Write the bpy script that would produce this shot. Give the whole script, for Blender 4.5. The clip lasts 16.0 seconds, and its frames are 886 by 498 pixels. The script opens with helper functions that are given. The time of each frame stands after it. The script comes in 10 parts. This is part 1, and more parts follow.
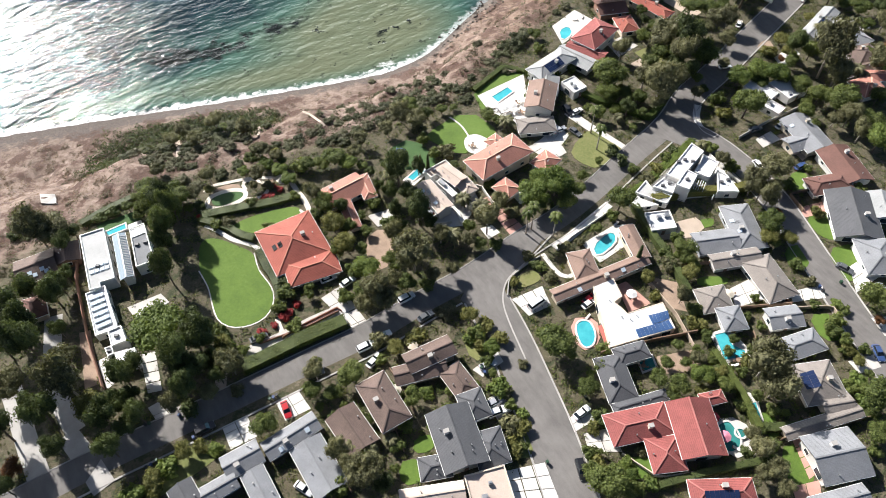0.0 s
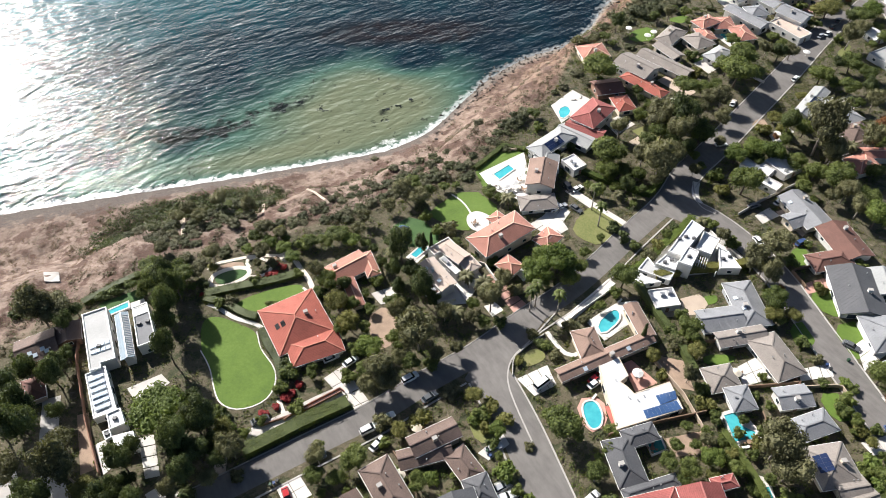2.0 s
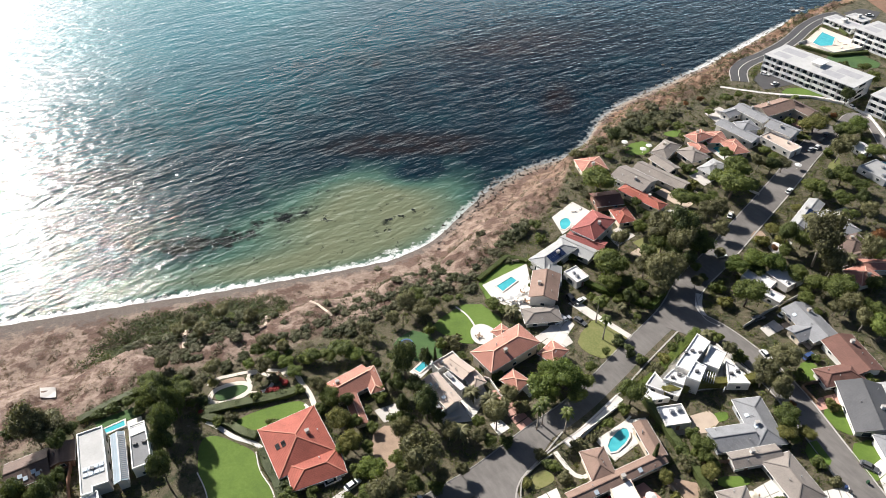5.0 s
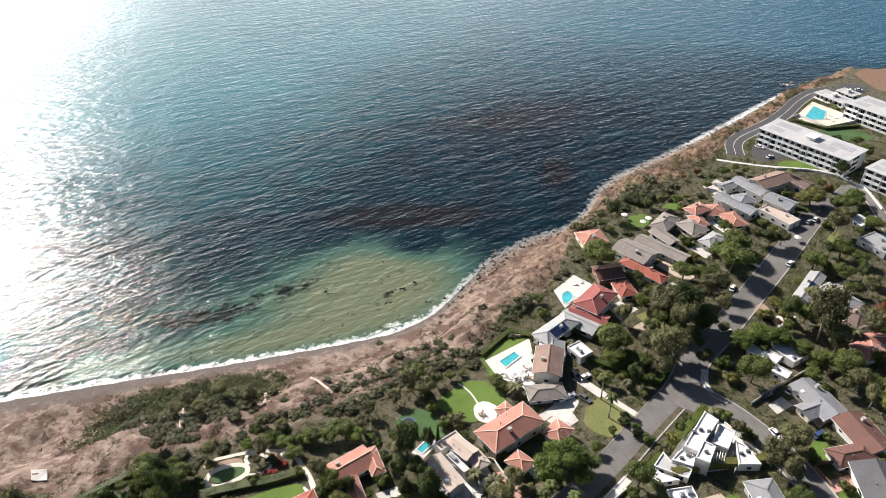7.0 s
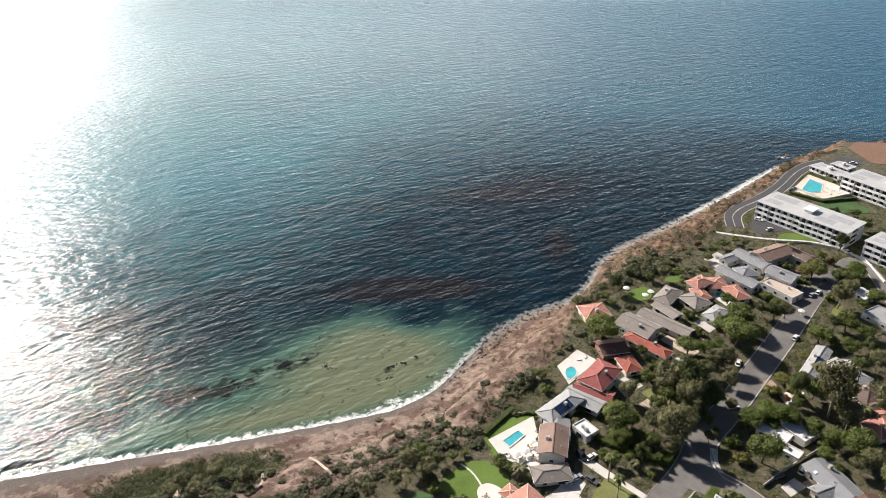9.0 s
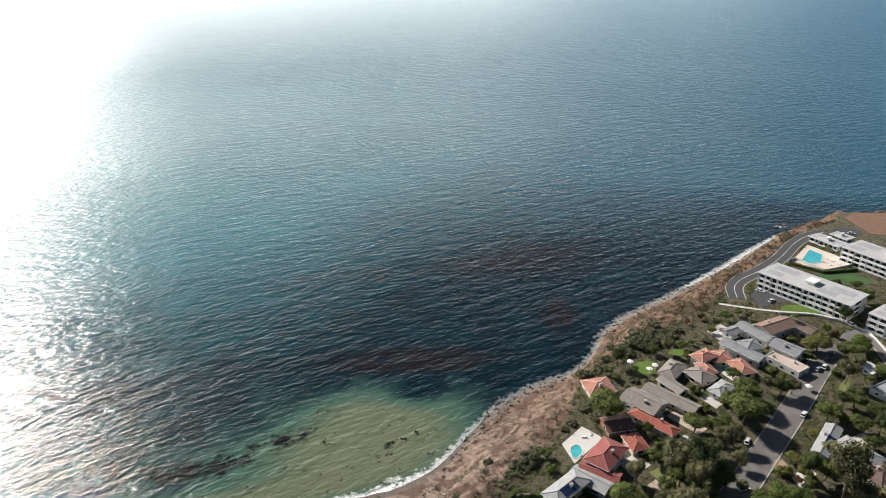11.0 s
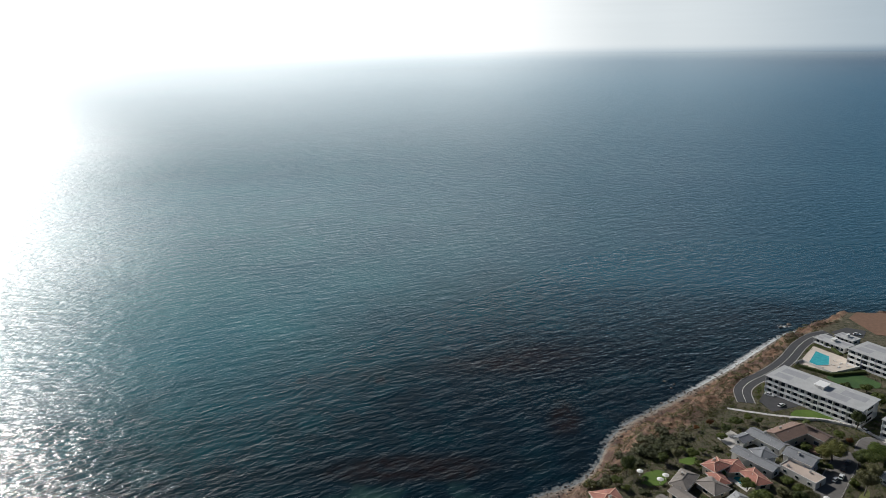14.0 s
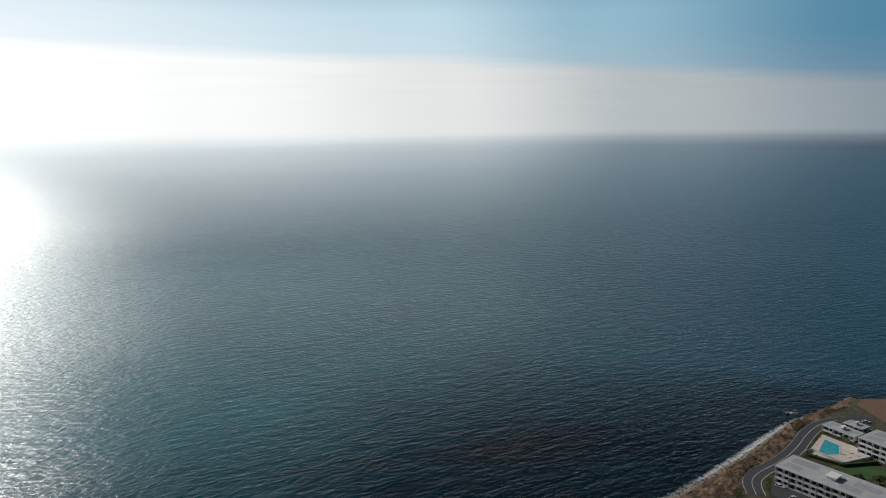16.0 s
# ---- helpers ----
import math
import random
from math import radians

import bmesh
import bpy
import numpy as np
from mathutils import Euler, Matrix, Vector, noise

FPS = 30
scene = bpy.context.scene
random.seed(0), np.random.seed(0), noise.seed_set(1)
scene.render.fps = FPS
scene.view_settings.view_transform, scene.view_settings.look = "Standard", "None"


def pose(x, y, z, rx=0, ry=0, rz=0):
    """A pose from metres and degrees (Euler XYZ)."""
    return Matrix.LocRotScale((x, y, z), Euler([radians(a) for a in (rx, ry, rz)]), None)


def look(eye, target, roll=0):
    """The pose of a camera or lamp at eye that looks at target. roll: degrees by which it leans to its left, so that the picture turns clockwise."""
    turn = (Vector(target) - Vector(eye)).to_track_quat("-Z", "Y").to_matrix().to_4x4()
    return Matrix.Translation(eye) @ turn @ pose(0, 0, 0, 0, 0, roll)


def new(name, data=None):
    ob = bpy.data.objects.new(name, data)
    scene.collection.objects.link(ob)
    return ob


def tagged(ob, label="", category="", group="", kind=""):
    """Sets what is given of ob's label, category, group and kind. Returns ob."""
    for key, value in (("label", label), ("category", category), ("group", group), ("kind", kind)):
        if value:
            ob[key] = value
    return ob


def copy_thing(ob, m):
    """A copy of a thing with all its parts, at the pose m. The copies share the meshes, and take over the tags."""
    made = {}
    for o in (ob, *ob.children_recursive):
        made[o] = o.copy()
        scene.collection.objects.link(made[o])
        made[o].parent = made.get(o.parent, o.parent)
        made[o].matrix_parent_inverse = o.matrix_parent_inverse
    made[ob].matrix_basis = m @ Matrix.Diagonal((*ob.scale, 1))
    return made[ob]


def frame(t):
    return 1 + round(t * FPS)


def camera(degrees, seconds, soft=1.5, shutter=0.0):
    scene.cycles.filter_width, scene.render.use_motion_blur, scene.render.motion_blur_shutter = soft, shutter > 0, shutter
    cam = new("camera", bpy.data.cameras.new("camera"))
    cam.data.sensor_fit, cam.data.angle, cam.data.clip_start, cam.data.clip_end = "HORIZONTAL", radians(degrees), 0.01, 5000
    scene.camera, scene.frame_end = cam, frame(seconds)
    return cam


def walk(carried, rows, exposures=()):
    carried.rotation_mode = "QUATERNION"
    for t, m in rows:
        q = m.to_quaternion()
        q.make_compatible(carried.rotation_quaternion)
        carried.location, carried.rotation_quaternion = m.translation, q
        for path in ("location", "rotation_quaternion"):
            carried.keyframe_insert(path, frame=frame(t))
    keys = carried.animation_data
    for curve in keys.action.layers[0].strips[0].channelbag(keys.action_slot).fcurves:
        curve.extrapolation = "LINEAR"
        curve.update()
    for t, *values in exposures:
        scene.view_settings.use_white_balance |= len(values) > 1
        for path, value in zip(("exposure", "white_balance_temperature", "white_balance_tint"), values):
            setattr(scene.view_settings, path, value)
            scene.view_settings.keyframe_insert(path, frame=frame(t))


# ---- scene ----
cam = camera(65.3, 16.0, soft=0.6)
PATH = [
    (0, (4.391, 1.747, 184.92), (4.398, 2.933, 183.31), -1.4),
    (0.5, (4.163, 2.344, 185.436), (4.172, 3.569, 183.855), -1.4),
    (1, (3.718, 3.158, 186.081), (3.73, 4.418, 184.528), -1.3),
    (1.5, (3.395, 3.633, 186.629), (3.409, 4.931, 185.108), -1.3),
    (2, (3.184, 4.251, 187.058), (3.2, 5.586, 185.569), -1.3),
    (2.5, (2.962, 4.92, 187.783), (2.98, 6.289, 186.325), -1.3),
    (3, (2.856, 5.474, 188.242), (2.874, 6.878, 186.817), -1.3),
    (3.5, (2.597, 6.08, 188.928), (2.617, 7.517, 187.537), -1.3),
    (4, (2.187, 6.611, 189.502), (2.211, 8.08, 188.145), -1.2),
    (6.5, (0.548, 10.107, 192.473), (0.587, 11.723, 191.295), -1.0),
    (7, (0.343, 10.656, 193.073), (0.384, 12.299, 191.934), -1.0),
    (7.5, (0.029, 11.38, 193.59), (0.072, 13.05, 192.49), -0.9),
    (8, (0.024, 11.793, 194.221), (0.068, 13.488, 193.162), -0.9),
    (8.5, (-0.319, 12.578, 194.794), (-0.272, 14.298, 193.775), -0.9),
    (9, (-0.261, 12.835, 195.136), (-0.214, 14.581, 194.161), -1.0),
    (11.5, (-2.586, 17.063, 199.216), (-2.523, 18.907, 198.442), -0.6),
    (12, (-2.894, 17.538, 199.677), (-2.829, 19.399, 198.947), -0.6),
    (12.5, (-2.825, 17.742, 200.504), (-2.761, 19.618, 199.815), -0.6),
    (13, (-3.173, 18.003, 201.292), (-3.108, 19.894, 200.644), -0.5),
    (13.5, (-3.077, 18.616, 201.834), (-3.011, 20.521, 201.23), -0.6),
    (14, (-3.333, 18.803, 202.594), (-3.266, 20.721, 202.031), -0.6),
    (14.5, (-3.405, 19.084, 203.594), (-3.337, 21.013, 203.071), -0.5),
    (15, (-3.759, 20.02, 204.527), (-3.69, 21.96, 204.042), -0.4),
    (15.5, (-4.037, 20.567, 205.022), (-3.967, 22.517, 204.583), -0.1),
    (16, (-3.495, 20.127, 205.083), (-3.423, 22.097, 204.742), -0.4),
]
walk(cam, [(t, look(eye, target, roll)) for t, eye, target, roll in PATH],
     exposures=[(0, 1.02, 6400, 10), (4, 0.9, 6600, 10), (7, 0.78, 6650, 12), (9, 0.65, 6800, 12), (12.5, 0.05, 6450, 8), (14, -0.4, 6300, 8), (16, -1.02, 6300, 8)])

# ---------------------------------------------------------------- daylight
SUN_AZ, SUN_EL = -40.0, 35.0          # degrees from +y towards +x, degrees above the sea
to_sun = Vector((math.sin(radians(SUN_AZ)) * math.cos(radians(SUN_EL)), math.cos(radians(SUN_AZ)) * math.cos(radians(SUN_EL)), math.sin(radians(SUN_EL))))
world = bpy.data.worlds.new("sky")
scene.world = world
world.use_nodes = True
wn = world.node_tree
sky = wn.nodes.new("ShaderNodeTexSky")
sky.sky_type, sky.sun_disc = "NISHITA", False
sky.sun_elevation, sky.sun_rotation = radians(SUN_EL), radians(SUN_AZ)
sky.air_density, sky.dust_density, sky.ozone_density = 0.65, 1.0, 2.0
wn.links.new(sky.outputs[0], wn.nodes["Background"].inputs[0])
wn.nodes["Background"].inputs[1].default_value = 0.05
sun = new("sun", bpy.data.lights.new("sun", "SUN"))
sun.data.energy, sun.data.angle, sun.data.color = 5.0, radians(0.53), (1.0, 0.96, 0.915)
sun.matrix_world = look(to_sun * 400, (0, 0, 0))

# ---------------------------------------------------------------- materials
def material(name):
    m = bpy.data.materials.new(name)
    m.use_nodes = True
    nt = m.node_tree
    return m, nt, nt.nodes["Principled BSDF"]


def nd(nt, kind, **kw):
    n = nt.nodes.new(kind)
    for k, v in kw.items():
        n.inputs[k.replace("_", " ")].default_value = v
    return n


def coords(nt, scale=(1, 1, 1), turn=0.0, own=False):
    """World metres (or the thing's own), stretched and turned."""
    c = nt.nodes.new("ShaderNodeTexCoord") if own else nt.nodes.new("ShaderNodeNewGeometry")
    mp = nt.nodes.new("ShaderNodeMapping")
    mp.vector_type = "TEXTURE"
    mp.inputs["Scale"].default_value, mp.inputs["Rotation"].default_value = tuple(1 / k for k in scale), (0, 0, radians(turn))
    nt.links.new(c.outputs["Object" if own else "Position"], mp.inputs["Vector"])
    return mp.outputs[0]


def noise_of(nt, vec, scale, detail=4.0, roughness=0.55):
    n = nd(nt, "ShaderNodeTexNoise", Scale=scale, Detail=detail, Roughness=roughness)
    nt.links.new(vec, n.inputs["Vector"])
    return n.outputs["Fac"]


def ramp(nt, fac, stops, ease=False):
    r = nt.nodes.new("ShaderNodeValToRGB")
    el = r.color_ramp.elements
    if ease:
        r.color_ramp.interpolation = "EASE"
    while len(el) < len(stops):
        el.new(0.5)
    for e, (p, c) in zip(el, stops):
        e.position, e.color = p, (*c, 1) if len(c) == 3 else c
    nt.links.new(fac, r.inputs[0])
    return r.outputs["Color"]


def mixed(nt, fac, a, b, how="MIX"):
    m = nt.nodes.new("ShaderNodeMix")
    m.data_type, m.blend_type = "RGBA", how
    for sock, v in ((m.inputs["Factor"], fac), (m.inputs["A"], a), (m.inputs["B"], b)):
        if isinstance(v, (int, float)):
            sock.default_value = v
        elif isinstance(v, tuple):
            sock.default_value = (*v, 1)
        else:
            nt.links.new(v, sock)
    return m.outputs["Result"]


def maths(nt, op, a, b=0.0):
    m = nt.nodes.new("ShaderNodeMath")
    m.operation = op
    for sock, v in zip(m.inputs, (a, b)):
        if isinstance(v, (int, float)):
            sock.default_value = v
        else:
            nt.links.new(v, sock)
    return m.outputs[0]


def bumped(nt, bsdf, height, distance, strength=1.0, under=None):
    b = nt.nodes.new("ShaderNodeBump")
    b.inputs["Strength"].default_value, b.inputs["Distance"].default_value = strength, distance
    nt.links.new(height, b.inputs["Height"])
    if under:
        nt.links.new(under, b.inputs["Normal"])
    if bsdf:
        nt.links.new(b.outputs[0], bsdf.inputs["Normal"])
    return b.outputs[0]


def attribute(nt, name):
    a = nt.nodes.new("ShaderNodeAttribute")
    a.attribute_name = name
    return a.outputs["Fac"]


def plain(name, colour, rough_=0.7, metal=0.0, grain=1.2, amount=0.18, bump=0.0, tint=0.0):
    """A surface with stains at two scales; tint: how far single objects differ."""
    m, nt, b = material(name)
    v = coords(nt)
    big, fine = noise_of(nt, v, 0.35, 3), noise_of(nt, v, grain * 4, 4)
    dark, light = tuple(c * (1 - amount) for c in colour), tuple(min(1, c * (1 + amount)) for c in colour)
    col = ramp(nt, maths(nt, "ADD", maths(nt, "MULTIPLY", big, 0.55), maths(nt, "MULTIPLY", fine, 0.45)), [(0.32, dark), (0.68, light)])
    if tint:
        info = nt.nodes.new("ShaderNodeObjectInfo")
        col = mixed(nt, 1.0, col, ramp(nt, info.outputs["Random"], [(0.0, (1 - tint,) * 3), (1.0, (1.0, 1.0, 1.0))]), "MULTIPLY")
    nt.links.new(col, b.inputs["Base Color"])
    b.inputs["Roughness"].default_value, b.inputs["Metallic"].default_value = rough_, metal
    if bump:
        bumped(nt, b, fine, bump)
    return m


def mat_land():
    """Dry soil and dead grass on the bluff, sand by the water, dark garden soil on the shelf."""
    m, nt, b = material("land")
    v = coords(nt)
    u = attribute(nt, "u")
    n1, n2, n3 = noise_of(nt, v, 0.10, 7, 0.66), noise_of(nt, v, 0.30, 6, 0.74), noise_of(nt, v, 1.6, 4, 0.7)
    sep = nt.nodes.new("ShaderNodeSeparateXYZ")
    nt.links.new(v, sep.inputs[0])
    east = ramp(nt, maths(nt, "DIVIDE", sep.outputs["X"], 200.0), [(0.02, (0, 0, 0)), (0.40, (1, 1, 1))])       # paler stones and redder earth towards the point
    sand = mixed(nt, east, ramp(nt, n3, [(0.3, (0.074, 0.059, 0.050)), (0.7, (0.141, 0.115, 0.096))]), ramp(nt, n3, [(0.3, (0.13, 0.108, 0.086)), (0.7, (0.30, 0.26, 0.215))]))
    dirt = ramp(nt, n2, [(0.34, (0.095, 0.062, 0.046)), (0.46, (0.180, 0.126, 0.096)), (0.58, (0.245, 0.180, 0.142)), (0.78, (0.29, 0.222, 0.18))])
    tawny = ramp(nt, n3, [(0.3, (0.050, 0.027, 0.019)), (0.7, (0.125, 0.070, 0.048))])
    scorched = ramp(nt, n2, [(0.36, (0.070, 0.040, 0.022)), (0.5, (0.15, 0.082, 0.048)), (0.62, (0.21, 0.14, 0.088)), (0.78, (0.26, 0.20, 0.14))])
    bluff = mixed(nt, ramp(nt, n1, [(0.49, (0, 0, 0)), (0.55, (1, 1, 1))]), mixed(nt, east, dirt, scorched), tawny)
    soil = ramp(nt, n2, [(0.32, (0.030, 0.038, 0.014)), (0.44, (0.055, 0.058, 0.024)), (0.50, (0.115, 0.092, 0.060)), (0.57, (0.085, 0.080, 0.040)), (0.66, (0.19, 0.15, 0.11)), (0.82, (0.28, 0.225, 0.18))])
    wob = maths(nt, "ADD", u, maths(nt, "MULTIPLY", maths(nt, "SUBTRACT", n2, 0.5), 0.25))
    col = mixed(nt, ramp(nt, wob, [(0.04, (0, 0, 0)), (0.10, (1, 1, 1))]), sand, bluff)
    half = maths(nt, "MULTIPLY", wob, 0.5)
    col = mixed(nt, ramp(nt, half, [(0.46, (0, 0, 0)), (0.52, (1, 1, 1))]), col, soil)
    nt.links.new(col, b.inputs["Base Color"])
    b.inputs["Roughness"].default_value = 0.95
    bumped(nt, b, maths(nt, "ADD", n2, maths(nt, "MULTIPLY", n3, 0.35)), 0.9)
    return m


def mat_sea():
    m, nt, b = material("sea_water")
    v = coords(nt)
    off = attribute(nt, "off")            # metres from the waterline
    sandy, kelp, wrack = attribute(nt, "sandy"), attribute(nt, "kelp"), attribute(nt, "wrack")
    n_big, n_mid, n_fine = noise_of(nt, v, 0.011, 3), noise_of(nt, v, 0.045, 5, 0.65), noise_of(nt, v, 0.35, 4, 0.6)
    n_clump = noise_of(nt, v, 0.12, 5, 0.68)
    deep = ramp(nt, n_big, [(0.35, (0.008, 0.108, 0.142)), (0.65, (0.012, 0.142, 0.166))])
    # off-sun darkness painted into the water colour, by bearing from the camera's spot
    deep = mixed(nt, attribute(nt, "off_sun"), deep, mixed(nt, 0.8, deep, (0.006, 0.034, 0.066)))
    weed = ramp(nt, n_mid, [(0.36, (0.004, 0.008, 0.011)), (0.48, (0.002, 0.007, 0.012)), (0.66, (0.003, 0.016, 0.022))])
    near = maths(nt, "ADD", attribute(nt, "reach"), maths(nt, "MULTIPLY", maths(nt, "SUBTRACT", n_mid, 0.5), 0.45))
    belt = ramp(nt, maths(nt, "DIVIDE", near, 2.0), [(0.02, (0.95,) * 3), (0.26, (0.92,) * 3), (0.42, (0.62,) * 3), (0.72, (0, 0, 0))])
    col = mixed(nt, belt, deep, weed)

    def broken(level, n, amount, lo, hi):
        """A soft patch with a ragged rim."""
        return ramp(nt, maths(nt, "ADD", level, maths(nt, "MULTIPLY", maths(nt, "SUBTRACT", n, 0.5), amount)), [(lo, (0, 0, 0)), (hi, (1, 1, 1))])
    # red-brown kelp in the dark water
    col = mixed(nt, mixed(nt, 1.0, broken(kelp, n_mid, 1.3, 0.34, 0.72), ramp(nt, n_clump, [(0.3, (0.25,) * 3), (0.56, (0.95,) * 3)]), "MULTIPLY"), col, (0.012, 0.0085, 0.008))
    # the sandy floor of the bay: green where deeper, tan where it is shallow
    bed = mixed(nt, ramp(nt, n_mid, [(0.3, (0, 0, 0)), (0.7, (0.35,) * 3)]), ramp(nt, sandy, [(0.25, (0.012, 0.050, 0.050)), (0.55, (0.046, 0.104, 0.082)), (0.95, (0.135, 0.148, 0.090))]), (0.085, 0.125, 0.078))
    col = mixed(nt, broken(sandy, n_mid, 0.7, 0.12, 0.5), col, bed)
    # wrack and low rocks on the bright floor
    col = mixed(nt, broken(wrack, n_clump, 2.2, 0.42, 0.74), col, (0.007, 0.010, 0.008))
    fleck = ramp(nt, noise_of(nt, v, 0.2, 4, 0.65), [(0.60, (0, 0, 0)), (0.635, (1, 1, 1))])
    fleck = mixed(nt, 1.0, fleck, ramp(nt, n_mid, [(0.42, (1, 1, 1)), (0.58, (0, 0, 0))]), "MULTIPLY")
    col = mixed(nt, mixed(nt, 1.0, fleck, sandy, "MULTIPLY"), col, (0.012, 0.015, 0.011))
    # foam
    edge = maths(nt, "ADD", off, maths(nt, "MULTIPLY", maths(nt, "SUBTRACT", n_fine, 0.5), 11.0))
    foam = ramp(nt, maths(nt, "DIVIDE", edge, 10.0), [(0.0, (1, 1, 1)), (0.18, (0.9, 0.9, 0.9)), (0.38, (0, 0, 0))])
    foam = mixed(nt, 1.0, foam, attribute(nt, "surf"), "MULTIPLY")
    lace = ramp(nt, noise_of(nt, v, 0.55, 6, 0.75), [(0.38, (0.35,) * 3), (0.52, (1, 1, 1))])
    foam = mixed(nt, 1.0, foam, lace, "MULTIPLY")
    burst = ramp(nt, maths(nt, "MULTIPLY", attribute(nt, "burst"), noise_of(nt, v, 0.6, 6, 0.75)), [(0.30, (0, 0, 0)), (0.46, (1, 1, 1))])
    foam = mixed(nt, 1.0, foam, burst, "LIGHTEN")
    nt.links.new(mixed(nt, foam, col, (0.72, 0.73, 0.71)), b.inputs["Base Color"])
    # unresolved waves widen the gloss far out; sunward and off-sun bearings are tuned apart
    calm = mixed(nt, attribute(nt, "off_sun"), ramp(nt, maths(nt, "DIVIDE", off, 4600.0), [(0.0, (0.11,) * 3), (0.009, (0.12,) * 3), (0.022, (0.18,) * 3), (0.045, (0.30,) * 3), (0.11, (0.42,) * 3), (0.3, (0.46,) * 3), (0.6, (0.40,) * 3), (1.0, (0.36,) * 3)]),
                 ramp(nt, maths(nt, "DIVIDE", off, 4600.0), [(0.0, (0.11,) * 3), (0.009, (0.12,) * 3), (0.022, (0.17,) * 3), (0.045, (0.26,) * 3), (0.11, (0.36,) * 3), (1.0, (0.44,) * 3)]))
    b.inputs["Roughness"].default_value, b.inputs["Specular IOR Level"].default_value = 1.0, 0.0
    open_ = ramp(nt, maths(nt, "DIVIDE", off, 4600.0), [(0.0, (1, 1, 1)), (0.009, (1, 1, 1)), (0.03, (0.62,) * 3), (0.2, (0.55,) * 3), (0.5, (0.35,) * 3), (1.0, (0.1,) * 3)])      # steeper close to the beach
    swell = noise_of(nt, coords(nt, (0.4, 1, 1), 24), 0.13, 2, 0.5)
    chop = noise_of(nt, coords(nt, (0.5, 1, 1), 31), 0.34, 3, 0.58)
    open_ = maths(nt, "MULTIPLY", open_, ramp(nt, maths(nt, "MULTIPLY", belt, attribute(nt, "lee")), [(0.2, (1, 1, 1)), (0.95, (0.55,) * 3)]))      # kelp calms the water
    gust = ramp(nt, noise_of(nt, v, 0.02, 3), [(0.38, (0.35,) * 3), (0.6, (1, 1, 1))])
    low = bumped(nt, None, maths(nt, "MULTIPLY", swell, open_), 1.5)
    mid = bumped(nt, None, maths(nt, "MULTIPLY", chop, open_), 1.2, under=low)
    skin = bumped(nt, b, maths(nt, "MULTIPLY", noise_of(nt, v, 1.0, 3, 0.6), maths(nt, "MULTIPLY", gust, open_)), 0.16, under=mid)
    gloss, fres, mx = nt.nodes.new("ShaderNodeBsdfGlossy"), nt.nodes.new("ShaderNodeFresnel"), nt.nodes.new("ShaderNodeMixShader")
    gloss.distribution = "BECKMANN"
    fres.inputs["IOR"].default_value = 1.33
    nt.links.new(mixed(nt, foam, calm, (0.7, 0.7, 0.7)), gloss.inputs["Roughness"])
    nt.links.new(skin, gloss.inputs["Normal"])
    nt.links.new(skin, fres.inputs["Normal"])
    nt.links.new(fres.outputs[0], mx.inputs[0])
    nt.links.new(b.outputs[0], mx.inputs[1])
    nt.links.new(gloss.outputs[0], mx.inputs[2])
    nt.links.new(mx.outputs[0], nt.nodes["Material Output"].inputs["Surface"])
    return m

# ---------------------------------------------------------------- the lie of the land
SHORE = [(-3000, 60), (-400, 150), (-220, 186), (-163, 197), (-123, 205), (-82, 212.5), (-38, 222), (-15, 228), (2, 239),
         (21, 266), (33, 281), (51, 295), (70, 302), (84, 317), (95, 340), (112, 358), (146, 381), (198, 420),
         (250, 464), (275, 478), (300, 479), (340, 470), (450, 450), (3000, 300)]
EDGE = [(-3000, -40), (-400, 40), (-220, 80), (-150, 98), (-118, 116), (-102, 133), (-91, 142), (-81, 149), (-56, 154), (-37, 163),
        (-21, 169), (0, 178), (15, 190), (30, 207), (52, 233), (63, 262), (87, 281), (97, 293), (127, 314), (156, 337),
        (175, 360), (199, 378), (222, 402), (242, 419), (271, 436), (292, 455), (320, 450), (450, 430), (3000, 270)]
PROFILE_U = (-4.0, -0.6, 0.0, 0.09, 0.2, 0.36, 0.5, 0.6, 0.8, 1.0, 1.4)
PROFILE_H = (-1.2, -0.14, 0.0, 0.045, 0.10, 0.22, 0.52, 0.78, 0.92, 1.0, 1.0)


def line_at(line, x):
    """The line's y at x, with its corners rounded off."""
    xs, ys = np.array([p[0] for p in line], float), np.array([p[1] for p in line], float)
    x = np.asarray(x, float)
    return sum(w * np.interp(x + d, xs, ys) for d, w in ((-5, 0.15), (-2.5, 0.2), (0, 0.3), (2.5, 0.2), (5, 0.15)))


def mesa(x, y):
    """The height of the built-up shelf above the sea."""
    q = (175.0 - np.asarray(y, float)) / 12.0
    return 23.0 + 0.06 * 12.0 * (np.log1p(np.exp(-np.abs(q))) + np.maximum(q, 0)) + 0 * np.asarray(x, float)


def slope_u(x, y):
    s, e = line_at(SHORE, x), line_at(EDGE, x)
    return (s - np.asarray(y, float)) / np.maximum(s - e, 8.0)


def rough(x, y):
    """Gullies and humps of the bluff."""
    return (np.sin(0.19 * x + 0.07 * y) * np.sin(0.11 * y - 0.05 * x + 1.3) + 0.6 * np.sin(0.41 * x - 0.23 * y + 0.7) * np.sin(0.33 * y + 0.5)
            + 0.35 * np.sin(0.83 * x + 0.31 * y) * np.sin(0.71 * y - 0.4 * x))


def land(x, y):
    u = slope_u(x, y)
    h = mesa(x, y) * np.interp(u, PROFILE_U, PROFILE_H)
    bump = np.clip(np.minimum(u - 0.06, 1.0 - u) * 4.0, 0, 1)
    x, y = np.asarray(x, float), np.asarray(y, float)
    return h + (1.3 + 1.3 * np.clip((x - 60) / 60, 0, 1)) * bump * rough(x, y)


